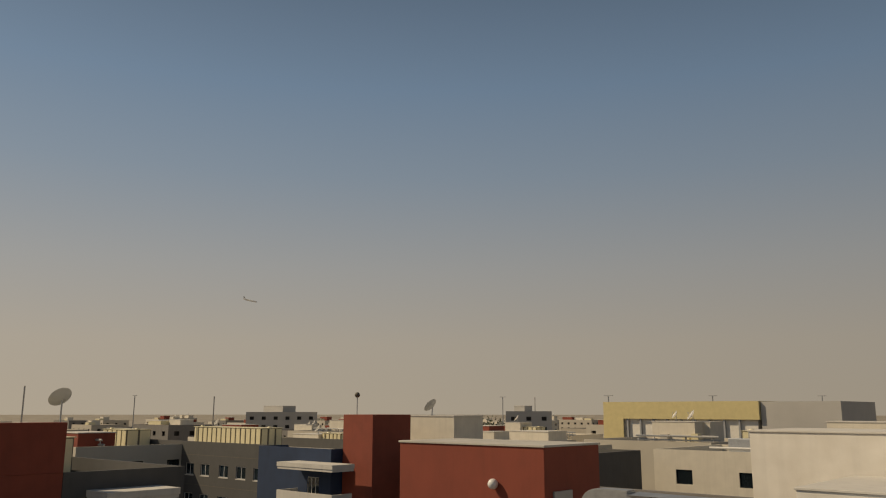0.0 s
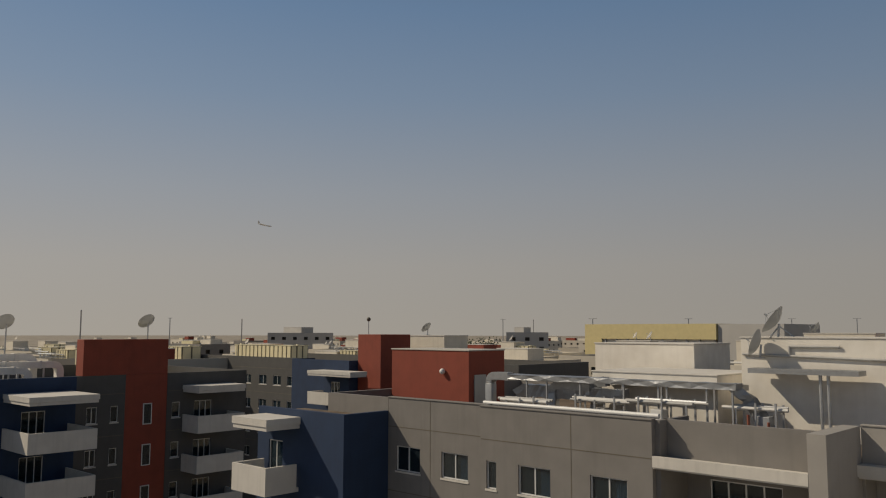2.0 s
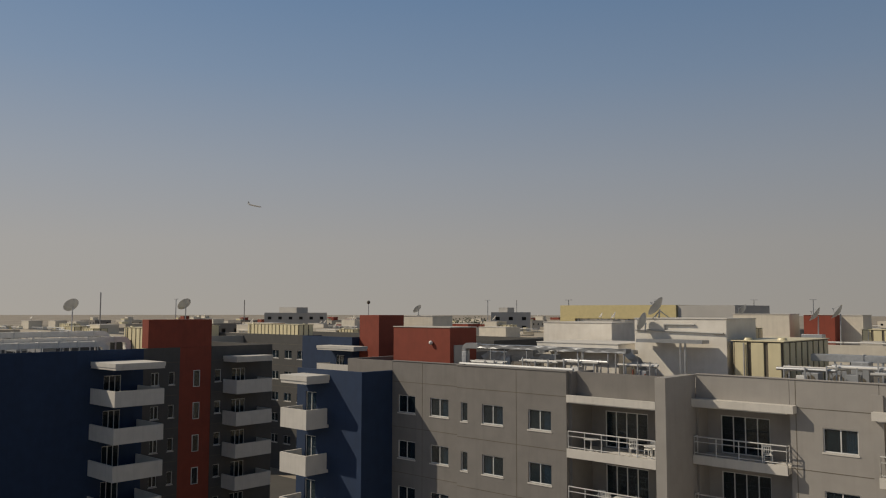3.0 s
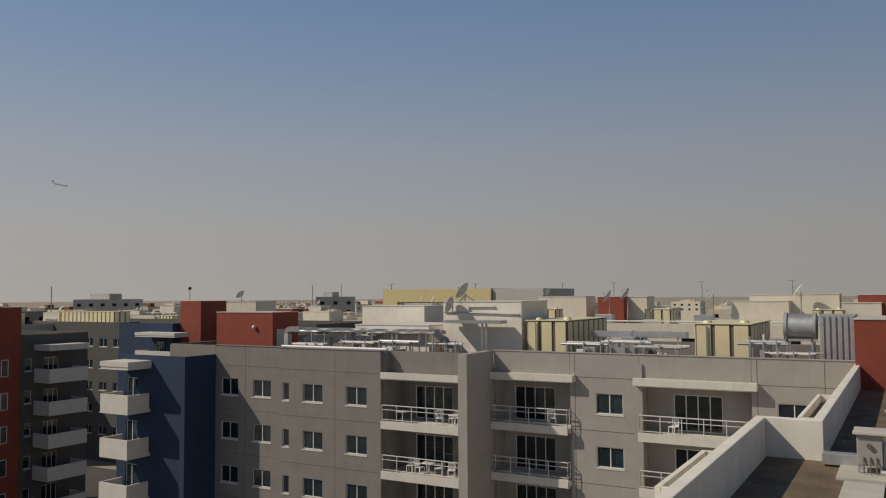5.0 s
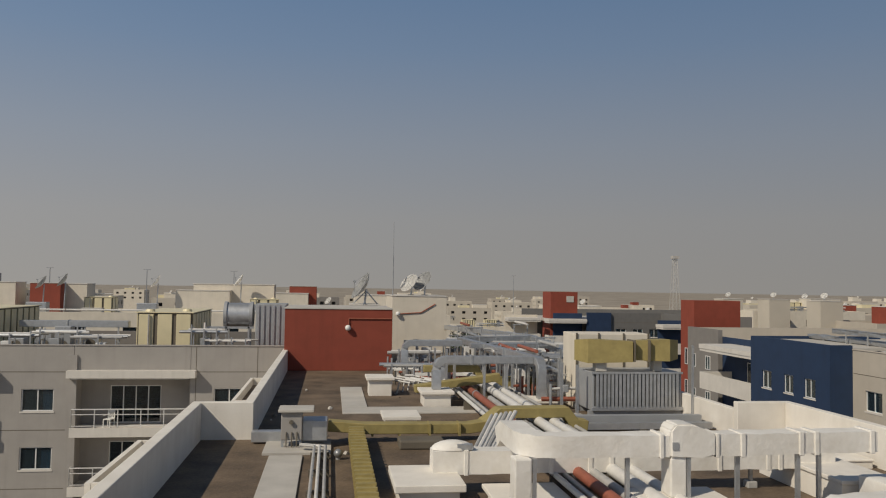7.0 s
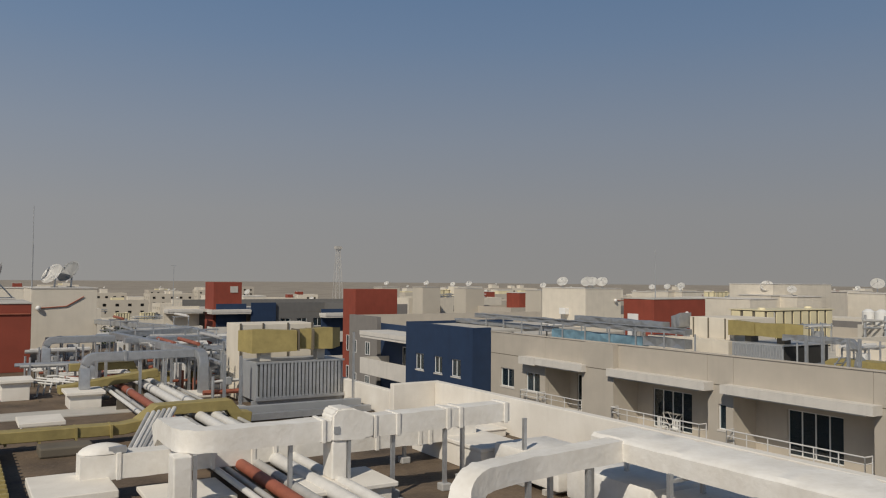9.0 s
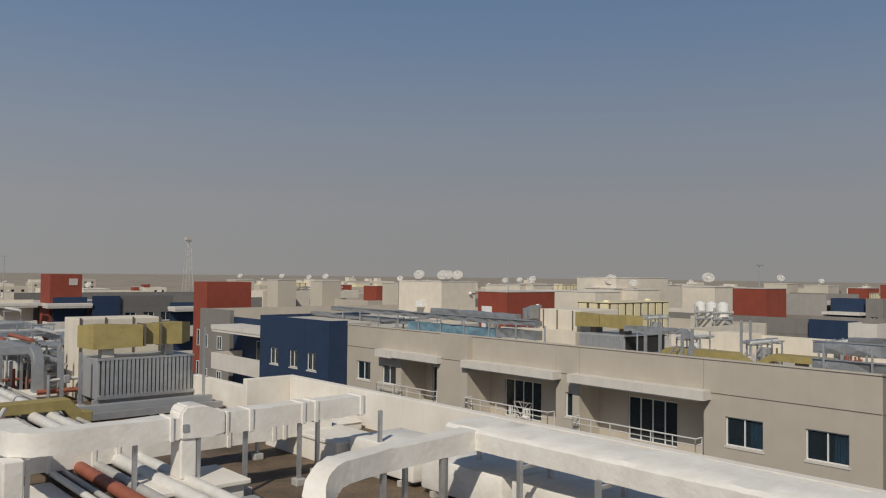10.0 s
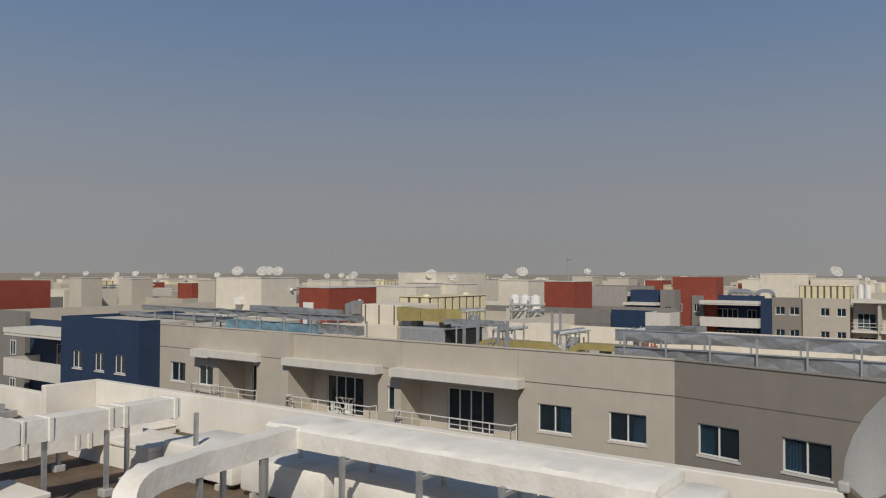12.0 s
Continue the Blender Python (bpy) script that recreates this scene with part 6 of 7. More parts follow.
def far_block(x, y, w, d, top, mat, rz=0.0, storeys=3, cols=None, label="cream rendered block in the distance", parapet=0.7, group="far blocks"):
    """A building of the estate: wall with recessed window openings, roof behind a parapet."""
    t = thing("building", x, y, 0, label, "building", group, rz=rz)
    fm = pose(x, y, 0, 0, 0, rz)
    n = cols or max(2, int(w / 4.2))
    m = max(2, int(d / 4.2))
    fl = [top - parapet - 3.1 * (k + 1) for k in range(storeys)]
    hf = [(w * (i + 0.5) / n - 0.75, w * (i + 0.5) / n + 0.75, f + 0.95, f + 2.15) for f in fl for i in range(n)]
    hs = [(d * (i + 0.5) / m - 0.75, d * (i + 0.5) / m + 0.75, f + 0.95, f + 2.15) for f in fl for i in range(m)]
    a = Matrix.Translation((-w / 2, -d / 2, 0))
    part("wall", pierced(w, 0, top, 0.25, hf), mat, t, m=fm @ a)
    sides = ((fm @ Matrix.Translation((-w / 2, d / 2 - 0.002, 0)) @ pose(0, 0, 0, 0, 0, -90), d - 0.256), (fm @ Matrix.Translation((w / 2, -d / 2 + 0.254, 0)) @ pose(0, 0, 0, 0, 0, 90), d - 0.256))
    for sm, ln in sides:
        part("wall", pierced(ln, 0, top, 0.25, [h for h in hs if h[1] < ln]), mat, t, m=sm)
    part("wall", boxes((-w / 2 + 0.26, w / 2 - 0.26, d / 2 - 0.25, d / 2, 0, top)), mat, t, m=fm)
    part("roof", boxes((-w / 2 + 0.26, w / 2 - 0.26, -d / 2 + 0.26, d / 2 - 0.26, top - parapet - 0.2, top - parapet)), M["pale"], t, m=fm)
    # dark core painted to stand in for unlit rooms behind the openings
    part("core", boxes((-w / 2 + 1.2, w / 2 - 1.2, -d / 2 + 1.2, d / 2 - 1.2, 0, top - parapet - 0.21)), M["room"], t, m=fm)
    pw = shared(("window", 1.5, 1.2, 0), lambda: boxes((-0.75, 0.75, 0.10, 0.13, 0, 1.2)), M["glass"])
    near = math.hypot(x, y) < 270
    for h in hf if near else ():
        put("window", pw, t, fm @ a @ Matrix.Translation(((h[0] + h[1]) / 2, 0, h[2])))
    for sm, ln in sides:
        for h in hs:
            if near and h[1] < ln:
                put("window", pw, t, sm @ Matrix.Translation(((h[0] + h[1]) / 2, 0, h[2])))
    return t


def roof_room(x0, x1, y0, y1, z0, z1, mat, label="cream rendered roof room on a far block"):
    t = thing("roof_room", (x0 + x1) / 2, (y0 + y1) / 2, z0, label, "rooftop room", "far roof rooms")
    part("wall", boxes((x0, x1, y0, y1, z0, z1)), mat, t)
    part("coping", boxes((x0 - 0.06, x1 + 0.06, y0 - 0.06, y1 + 0.06, z1 + 0.003, z1 + 0.09)), M["slab"], t)
    return t


# the row behind block A
far_block(-25, 102, 78, 14, PAR, M["cream"], storeys=2, cols=14, label="long cream block behind the grey one")
R0 = DECK + 0.4
for x0, x1, y0, d, mat in ((-36.5, -30.0, 106, 0.5, "cream"), (-19.0, -12.5, 104, 1.1, "cream"), (-17.2, -7.2, 106, 0.3, "cream"), (-6.8, -2.8, 103, 1.3, "cream"), (-45, -38, 105, 0.4, "cream"), (-52.0, -46.0, 104, 1.2, "cream"), (3, 9, 103, 1.4, "cream")):
    roof_room(x0, x1, y0, y0 + 3.5, R0, Z - d, M[mat])
stair_box(-36.0, -32.5, 104.0, 105.9, R0, Z - 0.45, M["red"], "low red rendered stair house on a far roof")
stair_box(-5.2, -1.8, 104.5, 107, R0, Z - 0.4, M["red"], "red rendered stair house on a far roof")
for x0, y0 in ((-28.6, 100.0), (-43.0, 98.5), (-9.5, 99.0), (-58, 100)):
    panel_tank(x0, x0 + 3.2, y0, y0 + 2.6, R0, R0 + 2.3, 3, 2, "cream panel tank on a far roof", "far panel tanks")
for x in range(-58, 10, 6):
    t = thing("condenser_unit", x, 97, R0, "pale air conditioning units on a far roof", "air conditioner", "far condensers")
    part("casing", boxes((x, x + 2.2, 97, 98.2, R0, R0 + 1.1 + 0.3 * (x % 4)), bevel=0.03), M["zinc" if x % 4 else "pale"], t)
    part("pipe", rods(0.1, ((x - 1.5, 96.6, R0 + 0.9), (x + 4.4, 96.6, R0 + 0.9))), M["pipe"], t)
for x, y, dz in ((-30.5, 99, -0.2), (-44, 106, -0.1), (-21, 103, -0.2), (-11.2, 104, 0.1), (-33, 99.5, -0.5)):
    dish(x, y, Z + dz, 1.9, 258, 36, "dish" if x < -25 else "dishw", Z + dz - R0, "satellite dish on a far roof")

# yellow hall with white bays, and the grey block beside it
t = thing("building", -93, 158, 0, "long yellow hall with white bays under its eaves", "building")
part("wall", boxes((-106, -79.0, 158, 178, 0, Z - 1.6)), M["white"], t)
part("fascia", boxes((-106.5, -78.5, 157.4, 178, Z - 1.598, Z + 1.3)), M["yellow"], t, "yellow painted fascia")
part("fascia", boxes((-106.5, -102.5, 157.3, 157.39, Z - 6, Z - 1.6)), M["yellow"], t)
for i in range(9):
    part("bay_post", boxes((-102 + 2.5 * i, -101.7 + 2.5 * i, 157.6, 157.99, 0, Z - 1.6)), M["steel"], t)
part("annex", boxes((-78.4, -66.5, 158, 176, 0, Z + 1.2)), M["farg"], t)
x, y = polar(-37.4, 300)
far_block(x, y, 14, 12, Z - 0.4, M["farg"], 37, 5, label="grey office block far off in the haze")
roof_room(x - 4, x, y - 2, y + 2, Z - 1.1, Z + 1.2, M["farg"])
x, y = polar(-52.2, 360)
far_block(x, y, 26, 12, Z - 0.8, M["farg"], 50, 4, label="grey block far off in the haze")
roof_room(x - 8, x + 4, y - 3, y + 3, Z - 1.5, Z + 1.4, M["farg"])

# block D, down the street
def block_d():
    b = thing("apartment_building", 40, 118, 0, "grey and blue apartment block with red stair tower", "building")
    fl = FLOORS[:3]
    facade(b, side(36.2, 112, 0), 3.6, M["blue"], [], floors=fl, joint=False)
    facade(b, side(39.8, 112.4, 0), 7.6, M["dgrey"], [win(1.6, 1.5), win(4.1, 1.5), win(6.6, 1.5)], floors=fl)
    part("wall", boxes((31.9, 36.19, 114.2, 114.45, 0, PAR - 0.2)), M["blue"], b)
    solid_balcony(b, 30.6, 36.1, 111.8, 114.19, fl, "y1")
    part("wall", boxes((32.1, 36.2, 116.5, 121, 0, Z - 0.7), bevel=0.02), M["red"], b, "red rendered stair tower")
    part("window_frame", boxes((34.5, 35.6, 116.42, 116.499, Z - 2.2, Z - 1.3)), M["pale"], b)
    part("wall", boxes((25.5, 30.5, 118, 118.25, 0, PAR - 0.6)), M["cream"], b)
    solid_balcony(b, 25.6, 30.4, 115.6, 117.99, fl, "y1")
    part("wall", boxes((47.42, 47.67, 100.0, 112.6, 0, PAR)), M["dgrey"], b)
    facade(b, side(47.7, 100.0, 0), 7.0, M["grey"], [win(5, 1.2)], floors=fl)
    part("wall", boxes((41.5, 47.4, 99.2, 99.45, 0, PAR - 0.5)), M["blue"], b)
    solid_balcony(b, 41.2, 47.2, 97.0, 99.19, fl, "y1")
    part("roof", boxes((31, 60, 112.7, 130, DECK - 0.3, DECK)), M["pale"], b)
    part("wall", boxes((31, 60, 130, 130.25, 0, PAR)), M["dgrey"], b)
    return b


block_d()
# block C, with its own red tower and blue bay
def block_c():
    b = thing("apartment_building", 126, 22, 0, "taupe apartment block with blue bay and red stair tower", "building")
    fl = [f + 0.35 for f in FLOORS[:4]]
    X = 118.0
    # grey strip beside the tower
    facade(b, side(X, 41.2, -90), 1.7, M["grey"], [win(0.7, 0.8, 1.75, 2.85)], floors=fl, joint=False)
    part("wall", boxes((X + 1.4, X + 1.65, 31.3, 39.48, 0, PAR + 0.1)), M["blue"], b)
    part("wall", boxes((X - 0.6, X + 1.39, 29.92, 31.3, 0, PAR - 0.2)), M["blue"], b)
    for f in fl:
        window(b, side(X + 1.4, 36.4, -90) @ Matrix.Translation((0, -0.14, f + 0.05)), 2.9, 2.2, 4, False)
        window(b, side(X + 1.4, 33.0, -90) @ Matrix.Translation((0, -0.14, f + 0.9)), 1.2, 1.3, 2, False)
    solid_balcony(b, X - 1.7, X + 1.38, 31.32, 39.46, fl, "x1")
    # less sunny stretch painted darker, the sunnier one after it in plain taupe
    facade(b, side(X, 29.9, -90), 4.0, M["taupe_shaded"], [win(1.05, 1.2, 1.75, 2.8), win(2.9, 1.2, 1.75, 2.8)], floors=fl, joint=False)
    facade(b, side(X - 0.3, 25.88, -90), 5.8, M["taupe"], [win(2.8, 1.1, 1.75, 2.8), win(4.8, 1.1, 1.75, 2.8)], floors=fl, joint=False)
    # stacked balconies between slabs
    part("recess_wall", pierced(22.0, 0, PAR - 0.6, 0.2, []), M["taupe"], b, m=side(X + 1.8, 20.0, -90))
    for k, y1 in enumerate((19.9, 16.5, 10.5, 5.0)):
        y0 = (16.9, 12.0, 6.0, 1.0)[k]
        part("pier", boxes((X, X + 1.79, y0 - 0.4, y0 - 0.05, 0, PAR)), M["taupe"], b)
        for f in fl:
            s = part("balcony", boxes((X - 0.3, X + 1.79, y0, y1, f - 0.3, f)), M["slab"], b)
            part("rail", rods(0.04, ((X - 0.2, y0, f + 0.95), (X - 0.2, y1, f + 0.95)), ((X - 0.2, y0, f + 0.5), (X - 0.2, y1, f + 0.5))), M["rail"], s)
            window(b, side(X + 1.8, (y0 + y1) / 2 + 1.3, -90) @ Matrix.Translation((1.3, -0.14, f + 0.05)), 2.2, 2.1, 3, False)
    part("canopy", boxes((X - 0.3, X + 1.79, -2.0, 19.95, PAR - 0.5, PAR)), M["slab"], b)
    part("tower", boxes((X + 0.3, X + 4, 37.8, 44.2, 0, Z - 0.85), bevel=0.02), M["red"], b, "red rendered stair tower")
    for f in fl:
        window(b, side(X + 0.3, 43.2, -90) @ Matrix.Translation((0, -0.14, f + 1.6)), 0.9, 1.25, 2, False)
    part("roof", boxes((X + 2.1, 145, -2, 37, DECK - 0.3, DECK)), M["pale"], b)
    part("wall", boxes((145, 145.25, -2, 44, 0, PAR)), M["taupe"], b)
    return b


block_c()
for y0, y1, d, mat in ((26.9, 33.6, 0.35, "cream"), (20.3, 26.6, 1.0, "cream"), (8, 16, -0.2, "cream"), (2, 6, 0.3, "cream")):
    roof_room(126, 131, y0, y1, DECK, Z - d, M[mat])
panel_tank(121.5, 124, 20.6, 27.2, DECK, Z - 1.9, 2, 8, "cream panel tank on a far roof", "far panel tanks")
panel_tank(121.5, 124, 2.0, 10.0, DECK, Z - 1.9, 2, 6, "cream panel tank on a far roof", "far panel tanks")
for y in (19.5, 18.6):
    t = thing("water_tank", 122, y, DECK, "white round plastic water tank on a far roof", "tank", "round tanks")
    part("barrel", rods(0.42, ((122, y, DECK), (122, y, Z - 1.85)), n=14), M["plastic"], t, smooth=True)
    part("dome", rods(0.25, ((122, y, Z - 1.848), (122, y, Z - 1.7)), n=14), M["plastic"], t, smooth=True)
t = thing("air_duct", 121, 31, DECK, "arched galvanised ducts on a far roof", "duct")
for x, y0, y1 in ((120.6, 36.5, 33.4), (120.8, 32.6, 30.4)):
    part("casing", beam(bmesh.new(), [(x, y0, DECK + 0.1), *bend((x, y0, DECK), (x, y0, DECK + 1.9), (x, y1, DECK + 1.9), 0.9), *bend((x, y0, DECK + 1.9), (x, y1, DECK + 1.9), (x, y1, DECK), 0.9), (x, y1, DECK + 0.1)], 0.5, 0.5), M["zinc"], t)
for k in range(5):
    part("post", rods(0.06, ((121.2, 36.6 - 0.9 * k, DECK), (121.2, 36.6 - 0.9 * k, DECK + 1.5)), n=6), M["zinc"], t)
part("rail", rods(0.07, ((121.2, 36.8, DECK + 1.5), (121.2, 32.6, DECK + 1.5)), n=6), M["zinc"], t)


# block behind, a little higher
def block_n():
    b = thing("apartment_building", 99, 42, 0, "grey apartment block with white canopies over blue bays", "building")
    top = Z - 1.95
    fl = [f + 0.9 for f in FLOORS[:2]]
    facade(b, side(95, 50.0, -90), 8.6, M["lgrey"], [win(3.0, 1.0, 1.6, 2.6), win(5.7, 1.0, 1.6, 2.6), win(7.7, 0.9, 1.6, 2.6)], z1=top, floors=fl, joint=False)
    part("wall", boxes((96.2, 99.0, 37.22, 41.38, 0, top - 0.4)), M["blue"], b)
    part("wall", boxes((95.66, 97.5, 35.42, 37.2, 0, top - 0.32)), M["grey"], b)
    for f in fl:
        window(b, side(96.2, 39.2, -90) @ Matrix.Translation((0, -0.14, f + 0.1)), 2.2, 2.0, 3, False)
        part("canopy", boxes((93.8, 96.19, 37.2, 41.36, f + 2.95, f + 3.25)), M["slab"], b)
        part("balcony", boxes((93.8, 96.19, 37.2, 41.36, f - 0.2, f + 1.0)), M["slab"], b)
    facade(b, side(95.4, 37.18, -90), 1.8, M["grey"], [win(0.9, 0.8, 1.6, 2.8)], z1=top - 0.3, floors=fl, joint=False)
    part("roof", boxes((95.3, 104, 41.4, 50, top - 1.2, top - 0.9)), M["pale"], b)
    part("wall", boxes((104, 104.25, 41.4, 50, 0, top)), M["grey"], b)
    return b


block_n()
dish(128, 23.6, Z - 0.1, 1.8, 235, 35, "dishw", 0.89)
# block between B and C
def block_m():
    b = thing("apartment_building", 78, 40, 0, "grey apartment block with blue end and white canopy", "building")
    fl = FLOORS[:3]
    facade(b, side(70, 52, -90), 20.2, M["grey"], [win(12.0, 1.5), win(17.4, 1.5)], floors=fl)
    facade(b, side(69.6, 31.8, -90), 4.0, M["blue"], [], floors=fl, joint=False)
    solid_balcony(b, 67.8, 70.2, 25.6, 27.79, [f + 0.15 + 3.1 for f in fl], "x1", roof=False)
    part("wall", boxes((70.2, 70.45, 25.7, 27.79, 0, PAR - 0.4)), M["dgrey"], b)
    part("roof", boxes((70.5, 76, 28, 52, DECK - 0.3, DECK)), M["pale"], b)
    part("wall", boxes((76, 76.25, 28, 52, 0, PAR)), M["grey"], b)
    part("canopy", boxes((70.6, 75, 42, 50, DECK, DECK + 1.3)), M["cream"], b)
    return b


block_m()
stair_box(71.5, 75.5, 36.6, 39.9, DECK, Z - 1.1, M["red"], "red rendered stair house on a far roof")
stair_box(73.0, 83.0, 54.5, 60.0, 0, Z - 0.3, M["cream"], "tall cream rendered block beyond the tanks")
for az, r, dz, dia in ((52.9, 92, 0.1, 2.2), (54.4, 92, 0.0, 1.6), (59.3, 96, 0.4, 2.3), (47.5, 118, 0.2, 1.8), (46.6, 118, 0.2, 1.5), (45.6, 120, 0.1, 1.5), (56.3, 120, 0.4, 1.5), (63.8, 150, 0.8, 2.2), (66.2, 150, 0.6, 1.6), (33.0, 150, 0.2, 2.0), (30.0, 160, 0.3, 1.8), (27.2, 170, 0.2, 1.8), (38.2, 130, 0.1, 1.7)):
    x, y = polar(az, r)
    zt = Z + dz - 1.0 - r * 0.006
    roof_room(x - 2.0, x + 2.0, y - 2, y + 2, 0, zt, M["cream" if r < 125 else "far"], "cream rendered roof room with a dish")
    dish(x, y, zt + 0.09 + dia * 0.36, dia * 0.6, 235, 38, "dishw", dia * 0.36)

# estate beyond, block by block
SMALL = 0.72
rnd = random.Random(11)
placed, TOPS = [], {}
for k in range(260):
    az = rnd.uniform(-72, 100)
    r = rnd.choice((150, 175, 205, 240, 280, 330, 400, 480, 560, 640)) * rnd.uniform(0.93, 1.07)
    x, y = polar(az, r)
    w, d = rnd.uniform(14, 26), rnd.uniform(12, 18)
    if any(abs(x - a) < (w + c) / 2 + 3 and abs(y - b) < (d + e) / 2 + 3 for a, b, c, e in placed):
        continue
    if -112 < x < -60 and 150 < y < 182 or 60 < x < 150 and -5 < y < 60 or -68 < x < 20 and 90 < y < 112 or 20 < x < 64 and 90 < y < 132:
        continue
    placed.append((x, y, w, d))
    low = 6 < az < 16 or 18 < az < 27
    top = rnd.uniform(12.5, 15.5) if low else rnd.uniform(17.2, 19.4)
    if r > 300:
        top -= 1.6
    TOPS[x, y] = top
    mat = rnd.choice(("cream", "cream", "far", "far", "grey", "taupe"))
    far_block(x, y, w, d, top, M[mat], 0, 2)
    base = top - 0.7
    for j in range(rnd.choice((1, 2, 2, 3))):
        rx, ry = x + rnd.uniform(-0.36, 0.36) * w, y + rnd.uniform(-0.3, 0.3) * d
        hw, hh = rnd.uniform(1.5, 3.5), rnd.uniform(1.6, 2.9)
        kind = rnd.random()
        if kind < 0.18:
            roof_room(rx - hw, rx + hw, ry - 2, ry + 2, base, base + hh + 0.3, M["red"], "red rendered stair house on a far roof")
        elif kind < 0.62:
            roof_room(rx - hw, rx + hw, ry - 2, ry + 2, base, base + hh + 0.2, M["cream"])
            if rnd.random() < 0.5:
                dish(rx + rnd.uniform(-1, 1), ry, base + hh + 1.0, rnd.uniform(1.0, 1.6), 235, 36, "dishw", 0.72)
        elif r < 260:
            panel_tank(rx - hw, rx + hw, ry - 1.5, ry + 1.5, base, base + 2.2, 5, 2, "cream panel tank on a far roof", "far panel tanks")
        else:
            roof_room(rx - hw, rx + hw, ry - 1.5, ry + 1.5, base, base + 1.6, M["tank"])

# pipes, cooling units and rails on the nearer roofs of the estate
rnd = random.Random(17)
for x, y, w, d in [p for p in placed if math.hypot(p[0], p[1]) < 300][:44]:
    top = TOPS[x, y] - 0.7
    for j in range(3):
        px, py, ln = x + rnd.uniform(-0.3, 0.25) * w, y - d * rnd.uniform(0.1, 0.4), rnd.uniform(2.5, 6.0)
        t = thing("roof_plant", px, py, top, "pale roof ducts and cooling units on a far block", "roof plant", "far roof plant")
        tone = rnd.choice(("zinc", "pale", "steel", "tank"))
        for k in range(rnd.randint(2, 3)):
            q = px + ln * k / 3
            part("casing", boxes((q, q + rnd.uniform(0.6, 1.1), py, py + 1.0, top, top + rnd.uniform(0.9, 1.7))), M[tone], t)
        bm = bmesh.new()
        for k in range(2):
            rod(bm, (px - 1.5, py - 0.4 - 0.3 * k, top + 0.8 + 0.5 * k), (px + ln + 1.5, py - 0.4 - 0.3 * k, top + 0.8 + 0.5 * k), 0.12, 5)
        for k in range(4):
            rod(bm, (px - 1.2 + (ln + 2) * k / 3, py - 0.5, top), (px - 1.2 + (ln + 2) * k / 3, py - 0.5, top + 1.4), 0.06, 4)
        part("pipe_rack", bm, M[rnd.choice(("pipe", "gpipe", "zinc"))], t)

# tanks and rooms on the roofs at the far left
panel_tank(-121.0, -107.0, 84.0, 87.0, DECK, Z - 2.2, 14, 3, "cream panel tank on a far roof", "far panel tanks")
panel_tank(-97.0, -85.0, 50.0, 53.0, DECK, Z - 2.0, 12, 3, "cream panel tank on a far roof", "far panel tanks")
roof_room(-82.5, -76.5, 82.5, 86.5, DECK, Z - 0.75, M["cream"])
for i in range(5):
    foil_duct([(-93 + 3.2 * i, 33.5 + 0.8 * (i % 2), DECK + 1.1), (-90.5 + 3.2 * i, 33.5 + 0.8 * (i % 2), DECK + 1.1)], 1.1, 0.7, "white wrapped roof duct with bends", posts=[(-92 + 3.2 * i, 33.4, DECK + 1.0, DECK)], seed=30 + i)
dish(-90.0, 54.0, Z + 0.55, 1.7, 262, 40, "dish", Z + 0.55 - DECK, "dark satellite dish seen from behind")
dish(-93.0, 42.0, Z + 0.4, 1.7, 262, 36, "dish", Z + 0.5 - DECK, "dark satellite dish seen from behind")
dish(-79.8, 83.2, Z + 0.1, 1.4, 262, 40, "dish", 0.76, "dark satellite dish seen from behind")
t = thing("antenna", -82.0, 76.0, Z - 0.57, "small round antenna on a short pole", "antenna")
part("pole", rods(0.04, ((-82, 76, Z - 0.57), (-82, 76, Z + 1.0))), M["steel"], t)
bm = bmesh.new()
bmesh.ops.create_uvsphere(bm, u_segments=12, v_segments=8, radius=0.24, matrix=Matrix.Translation((-82, 76, Z + 1.1)))
part("globe", bm, M["rib"], t, smooth=True)

# street lamps, lattice tower, thin masts
for az, r in ((-33.5, 210), (-27.6, 230), (-21.5, 260), (-18.0, 260), (-12.2, 250), (-6.6, 250), (-39, 280), (-60, 260), (12.8, 330), (62.5, 130)):
    x, y = polar(az, r)
    t = thing("street_lamp", x, y, 0, "tall grey street lamp with a short arm", "street lamp", "street lamps")
    part("pole", rods(0.13, ((x, y, 0), (x, y, Z + 3.2 * r / 250)), n=6), M["steel"], t)
    part("arm", boxes((x - 1.0, x + 1.0, y - 0.1, y + 0.1, Z + 3.2 * r / 250, Z + 3.2 * r / 250 + 0.18)), M["steel"], t)
x, y = polar(23.78, 420)
t = thing("lattice_tower", x, y, 0, "slim grey lattice tower with a head platform, far off", "tower")
bm = bmesh.new()
ht = Z + 15.0
for sx, sy in ((-1, -1), (1, -1), (1, 1), (-1, 1)):
    rod(bm, (x + 2.6 * sx, y + 2.6 * sy, 0), (x + 0.8 * sx, y + 0.8 * sy, ht), 0.14, 5)
part("leg_frame", bm, M["farg"], t)
bm = bmesh.new()
for i in range(9):
    z0, z1 = ht * i / 9, ht * (i + 1) / 9
    a, b = 2.6 - 1.8 * i / 9, 2.6 - 1.8 * (i + 1) / 9
    for s in (-1, 1):
        rod(bm, (x - a * s, y - a, z0), (x + b * s, y - b, z1), 0.08, 4)
        rod(bm, (x - a * s, y + a, z0), (x + b * s, y + b, z1), 0.08, 4)
part("bracing", bm, M["farg"], t)
part("platform", boxes((x - 1.6, x + 1.6, y - 1.6, y + 1.6, ht, ht + 1.3)), M["farg"], t)
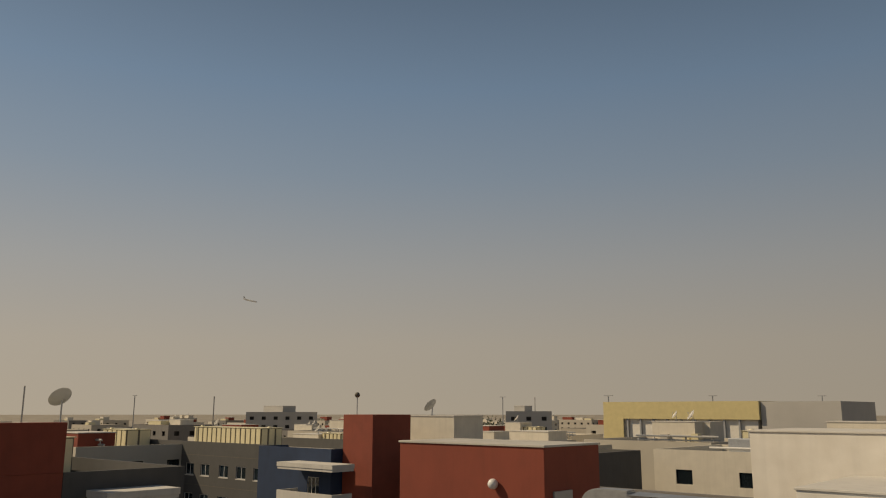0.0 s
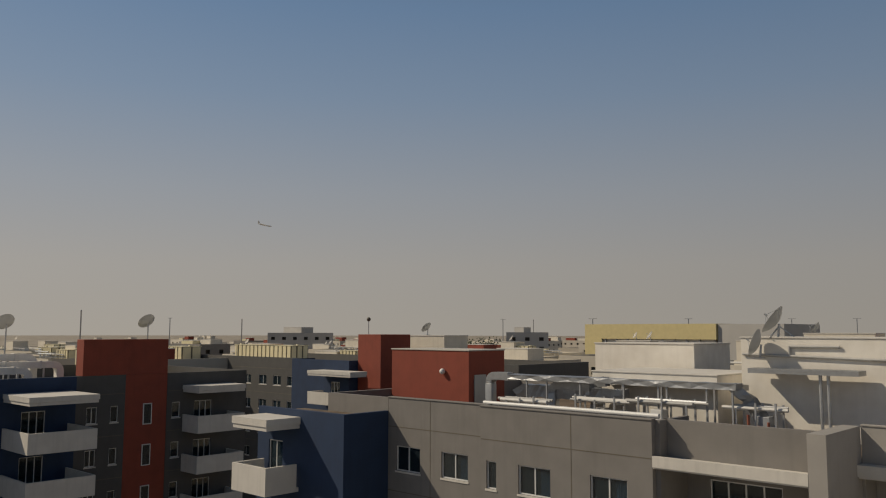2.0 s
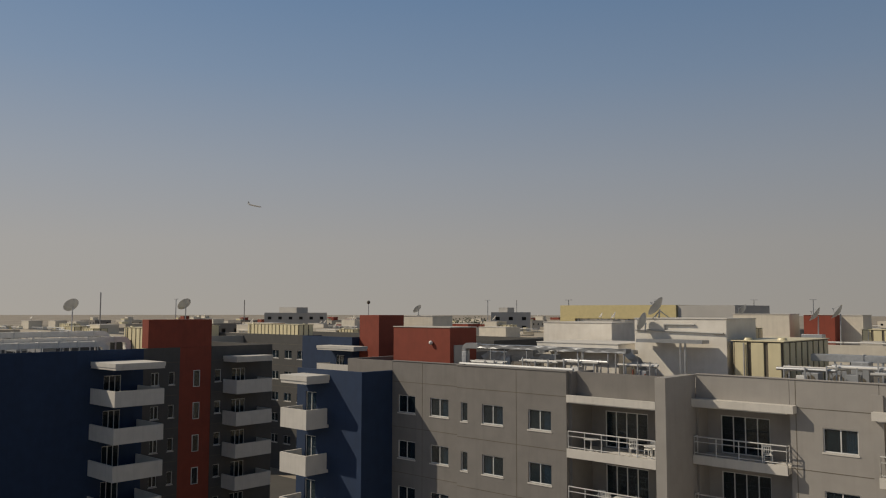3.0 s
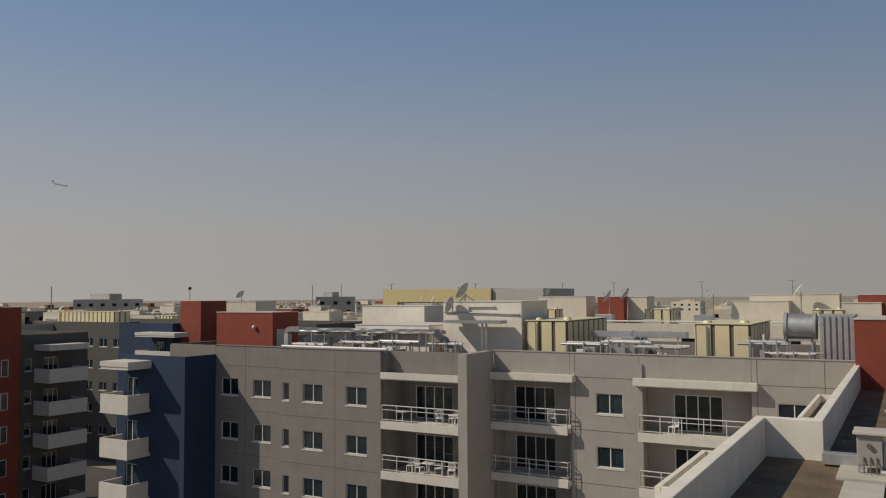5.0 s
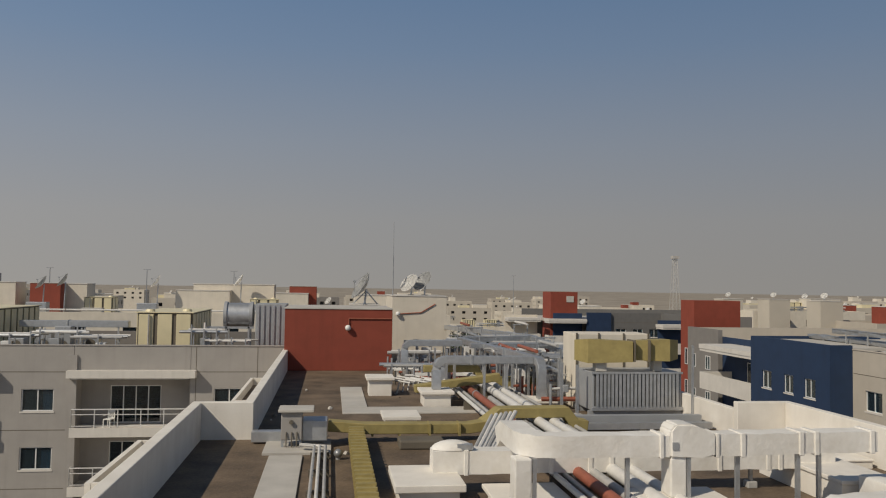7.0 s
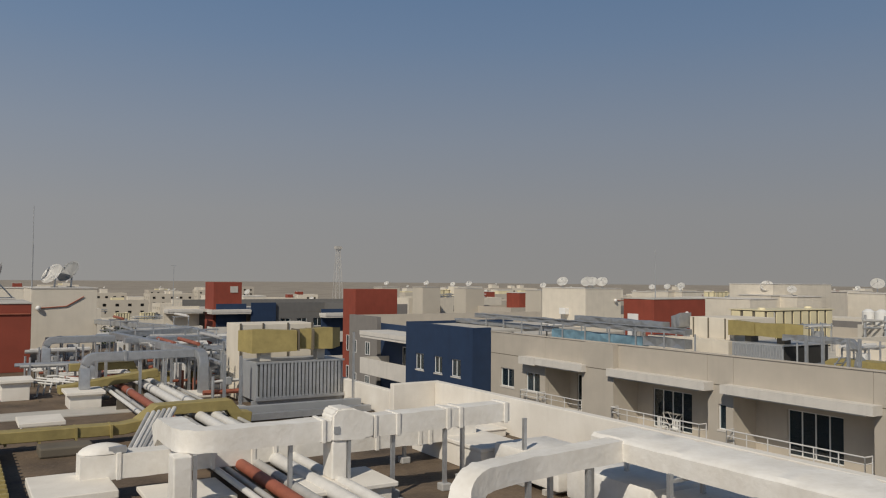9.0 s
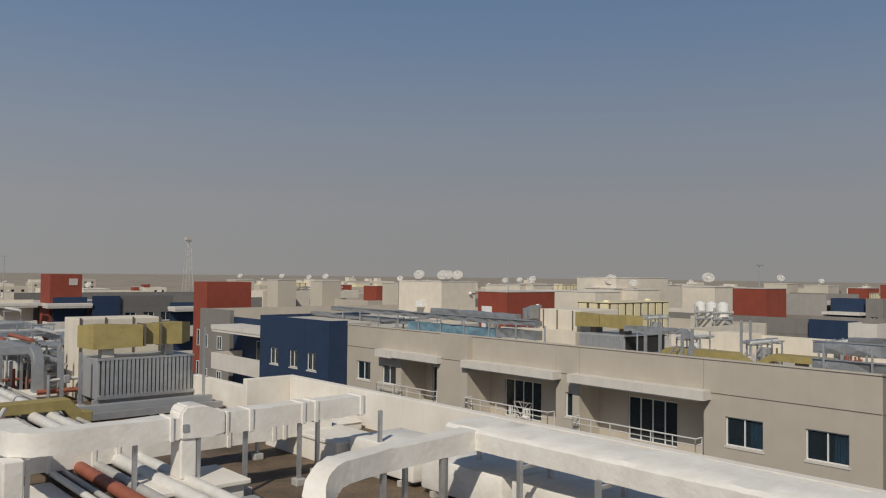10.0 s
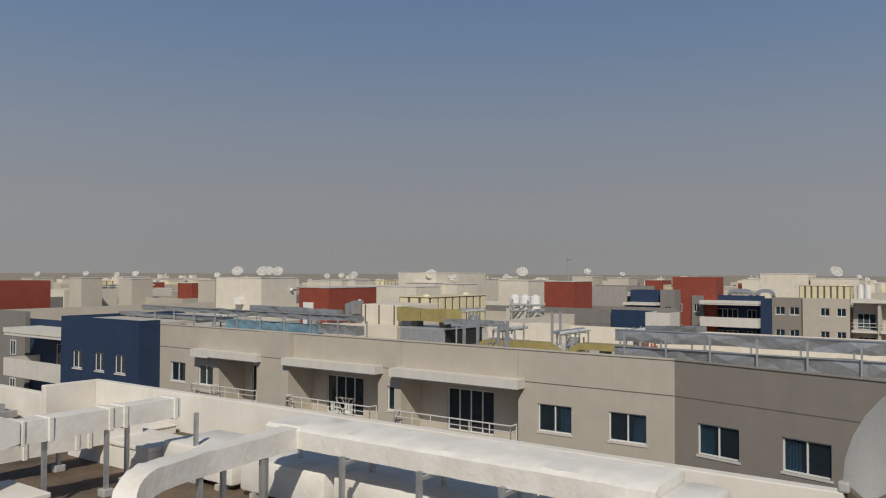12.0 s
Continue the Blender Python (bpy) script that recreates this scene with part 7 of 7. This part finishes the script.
for az, r, h in ((-37.0, 300, 4), (-64.5, 200, 4), (-55.6, 240, 3)):
    x, y = polar(az, r)
    t = thing("antenna_mast", x, y, 0, "thin far antenna mast", "mast")
    part("pole", rods(0.14, ((x, y, 0), (x, y, Z + h)), n=5), M["farg"], t)


# shrubs between the far villas
def tree(x, y, h, seed):
    r = random.Random(seed)
    t = thing("tree", x, y, 0, "dusty green street tree between houses", "tree", "street trees")
    bm = bmesh.new()
    bmesh.ops.create_cone(bm, cap_ends=True, segments=7, radius1=0.22, radius2=0.1, depth=h * 0.6, matrix=Matrix.Translation((x, y, h * 0.3)))
    for k in range(5):
        a = k * 1.3
        rod(bm, (x, y, h * 0.45), (x + math.cos(a) * h * 0.25, y + math.sin(a) * h * 0.25, h * 0.8), 0.06, 5)
    part("trunk", bm, M["bark"], t)
    bm = bmesh.new()
    for k in range(800):
        a, e = r.uniform(0, 6.283), r.uniform(-0.9, 1.5)
        q = h * 0.34 * r.uniform(0.35, 1.0) ** 0.5 * (1 + 0.3 * math.sin(3 * a + seed))
        c = Vector((x + q * math.cos(a) * math.cos(e), y + q * math.sin(a) * math.cos(e), h * 0.72 + q * 0.75 * math.sin(e)))
        u, v = Vector((r.uniform(-1, 1), r.uniform(-1, 1), r.uniform(-1, 1))).normalized() * 0.42, Vector((r.uniform(-1, 1), r.uniform(-1, 1), r.uniform(-1, 1))).normalized() * 0.2
        bm.faces.new([bm.verts.new(c + u), bm.verts.new(c + v), bm.verts.new(c - u), bm.verts.new(c - v)])
    part("crown", bm, M["leaf"], t)


for i, (az, r, h) in enumerate(((9.5, 190, 11.5), (10.2, 195, 12), (10.8, 186, 11.5), (-41.5, 260, 20), (-42.6, 270, 20), (-40.2, 280, 21), (-39.6, 265, 20), (-43.4, 280, 20), (8.9, 200, 11.5))):
    tree(*polar(az, r), h, i)

# the airliner climbing away
x, y = polar(-55.2, 1500)
t = thing("airliner", x, y, ZC + 1500 * math.tan(radians(7.2)), "small white airliner climbing in the haze", "aircraft")
pm = pose(x, y, ZC + 1500 * math.tan(radians(7.2)), 0, 12, 38) @ Matrix.Scale(0.72, 4)
bm = bmesh.new()
bmesh.ops.create_cone(bm, cap_ends=True, segments=16, radius1=1.9, radius2=1.9, depth=26, matrix=pose(0, 0, 0, 0, 90, 0))
bmesh.ops.create_cone(bm, cap_ends=True, segments=16, radius1=1.9, radius2=0.4, depth=4, matrix=pose(15, 0, 0, 0, 90, 0))
bmesh.ops.create_cone(bm, cap_ends=True, segments=16, radius1=0.4, radius2=1.9, depth=7, matrix=pose(-16.5, 0, 0.6, 0, 90, 0))
part("fuselage", bm, M["plastic"], t, smooth=True, m=pm)
for s in (-1, 1):
    bm = bmesh.new()
    vs = [(4, 0, -0.9), (-3, 0, -0.9), (-7.5, 16 * s, 0.6), (-5.5, 16 * s, 0.6)]
    f = bm.faces.new([bm.verts.new(v) for v in vs])
    bmesh.ops.solidify(bm, geom=[f], thickness=0.4)
    part("wing", bm, M["plastic"], t, m=pm)
bm = bmesh.new()
f = bm.faces.new([bm.verts.new(v) for v in ((-13, 0, 1.5), (-19, 0, 1.5), (-20.5, 0, 7.5), (-18, 0, 7.5))])
bmesh.ops.solidify(bm, geom=[f], thickness=0.4)
part("tail_fin", bm, M["plastic"], t, m=pm)
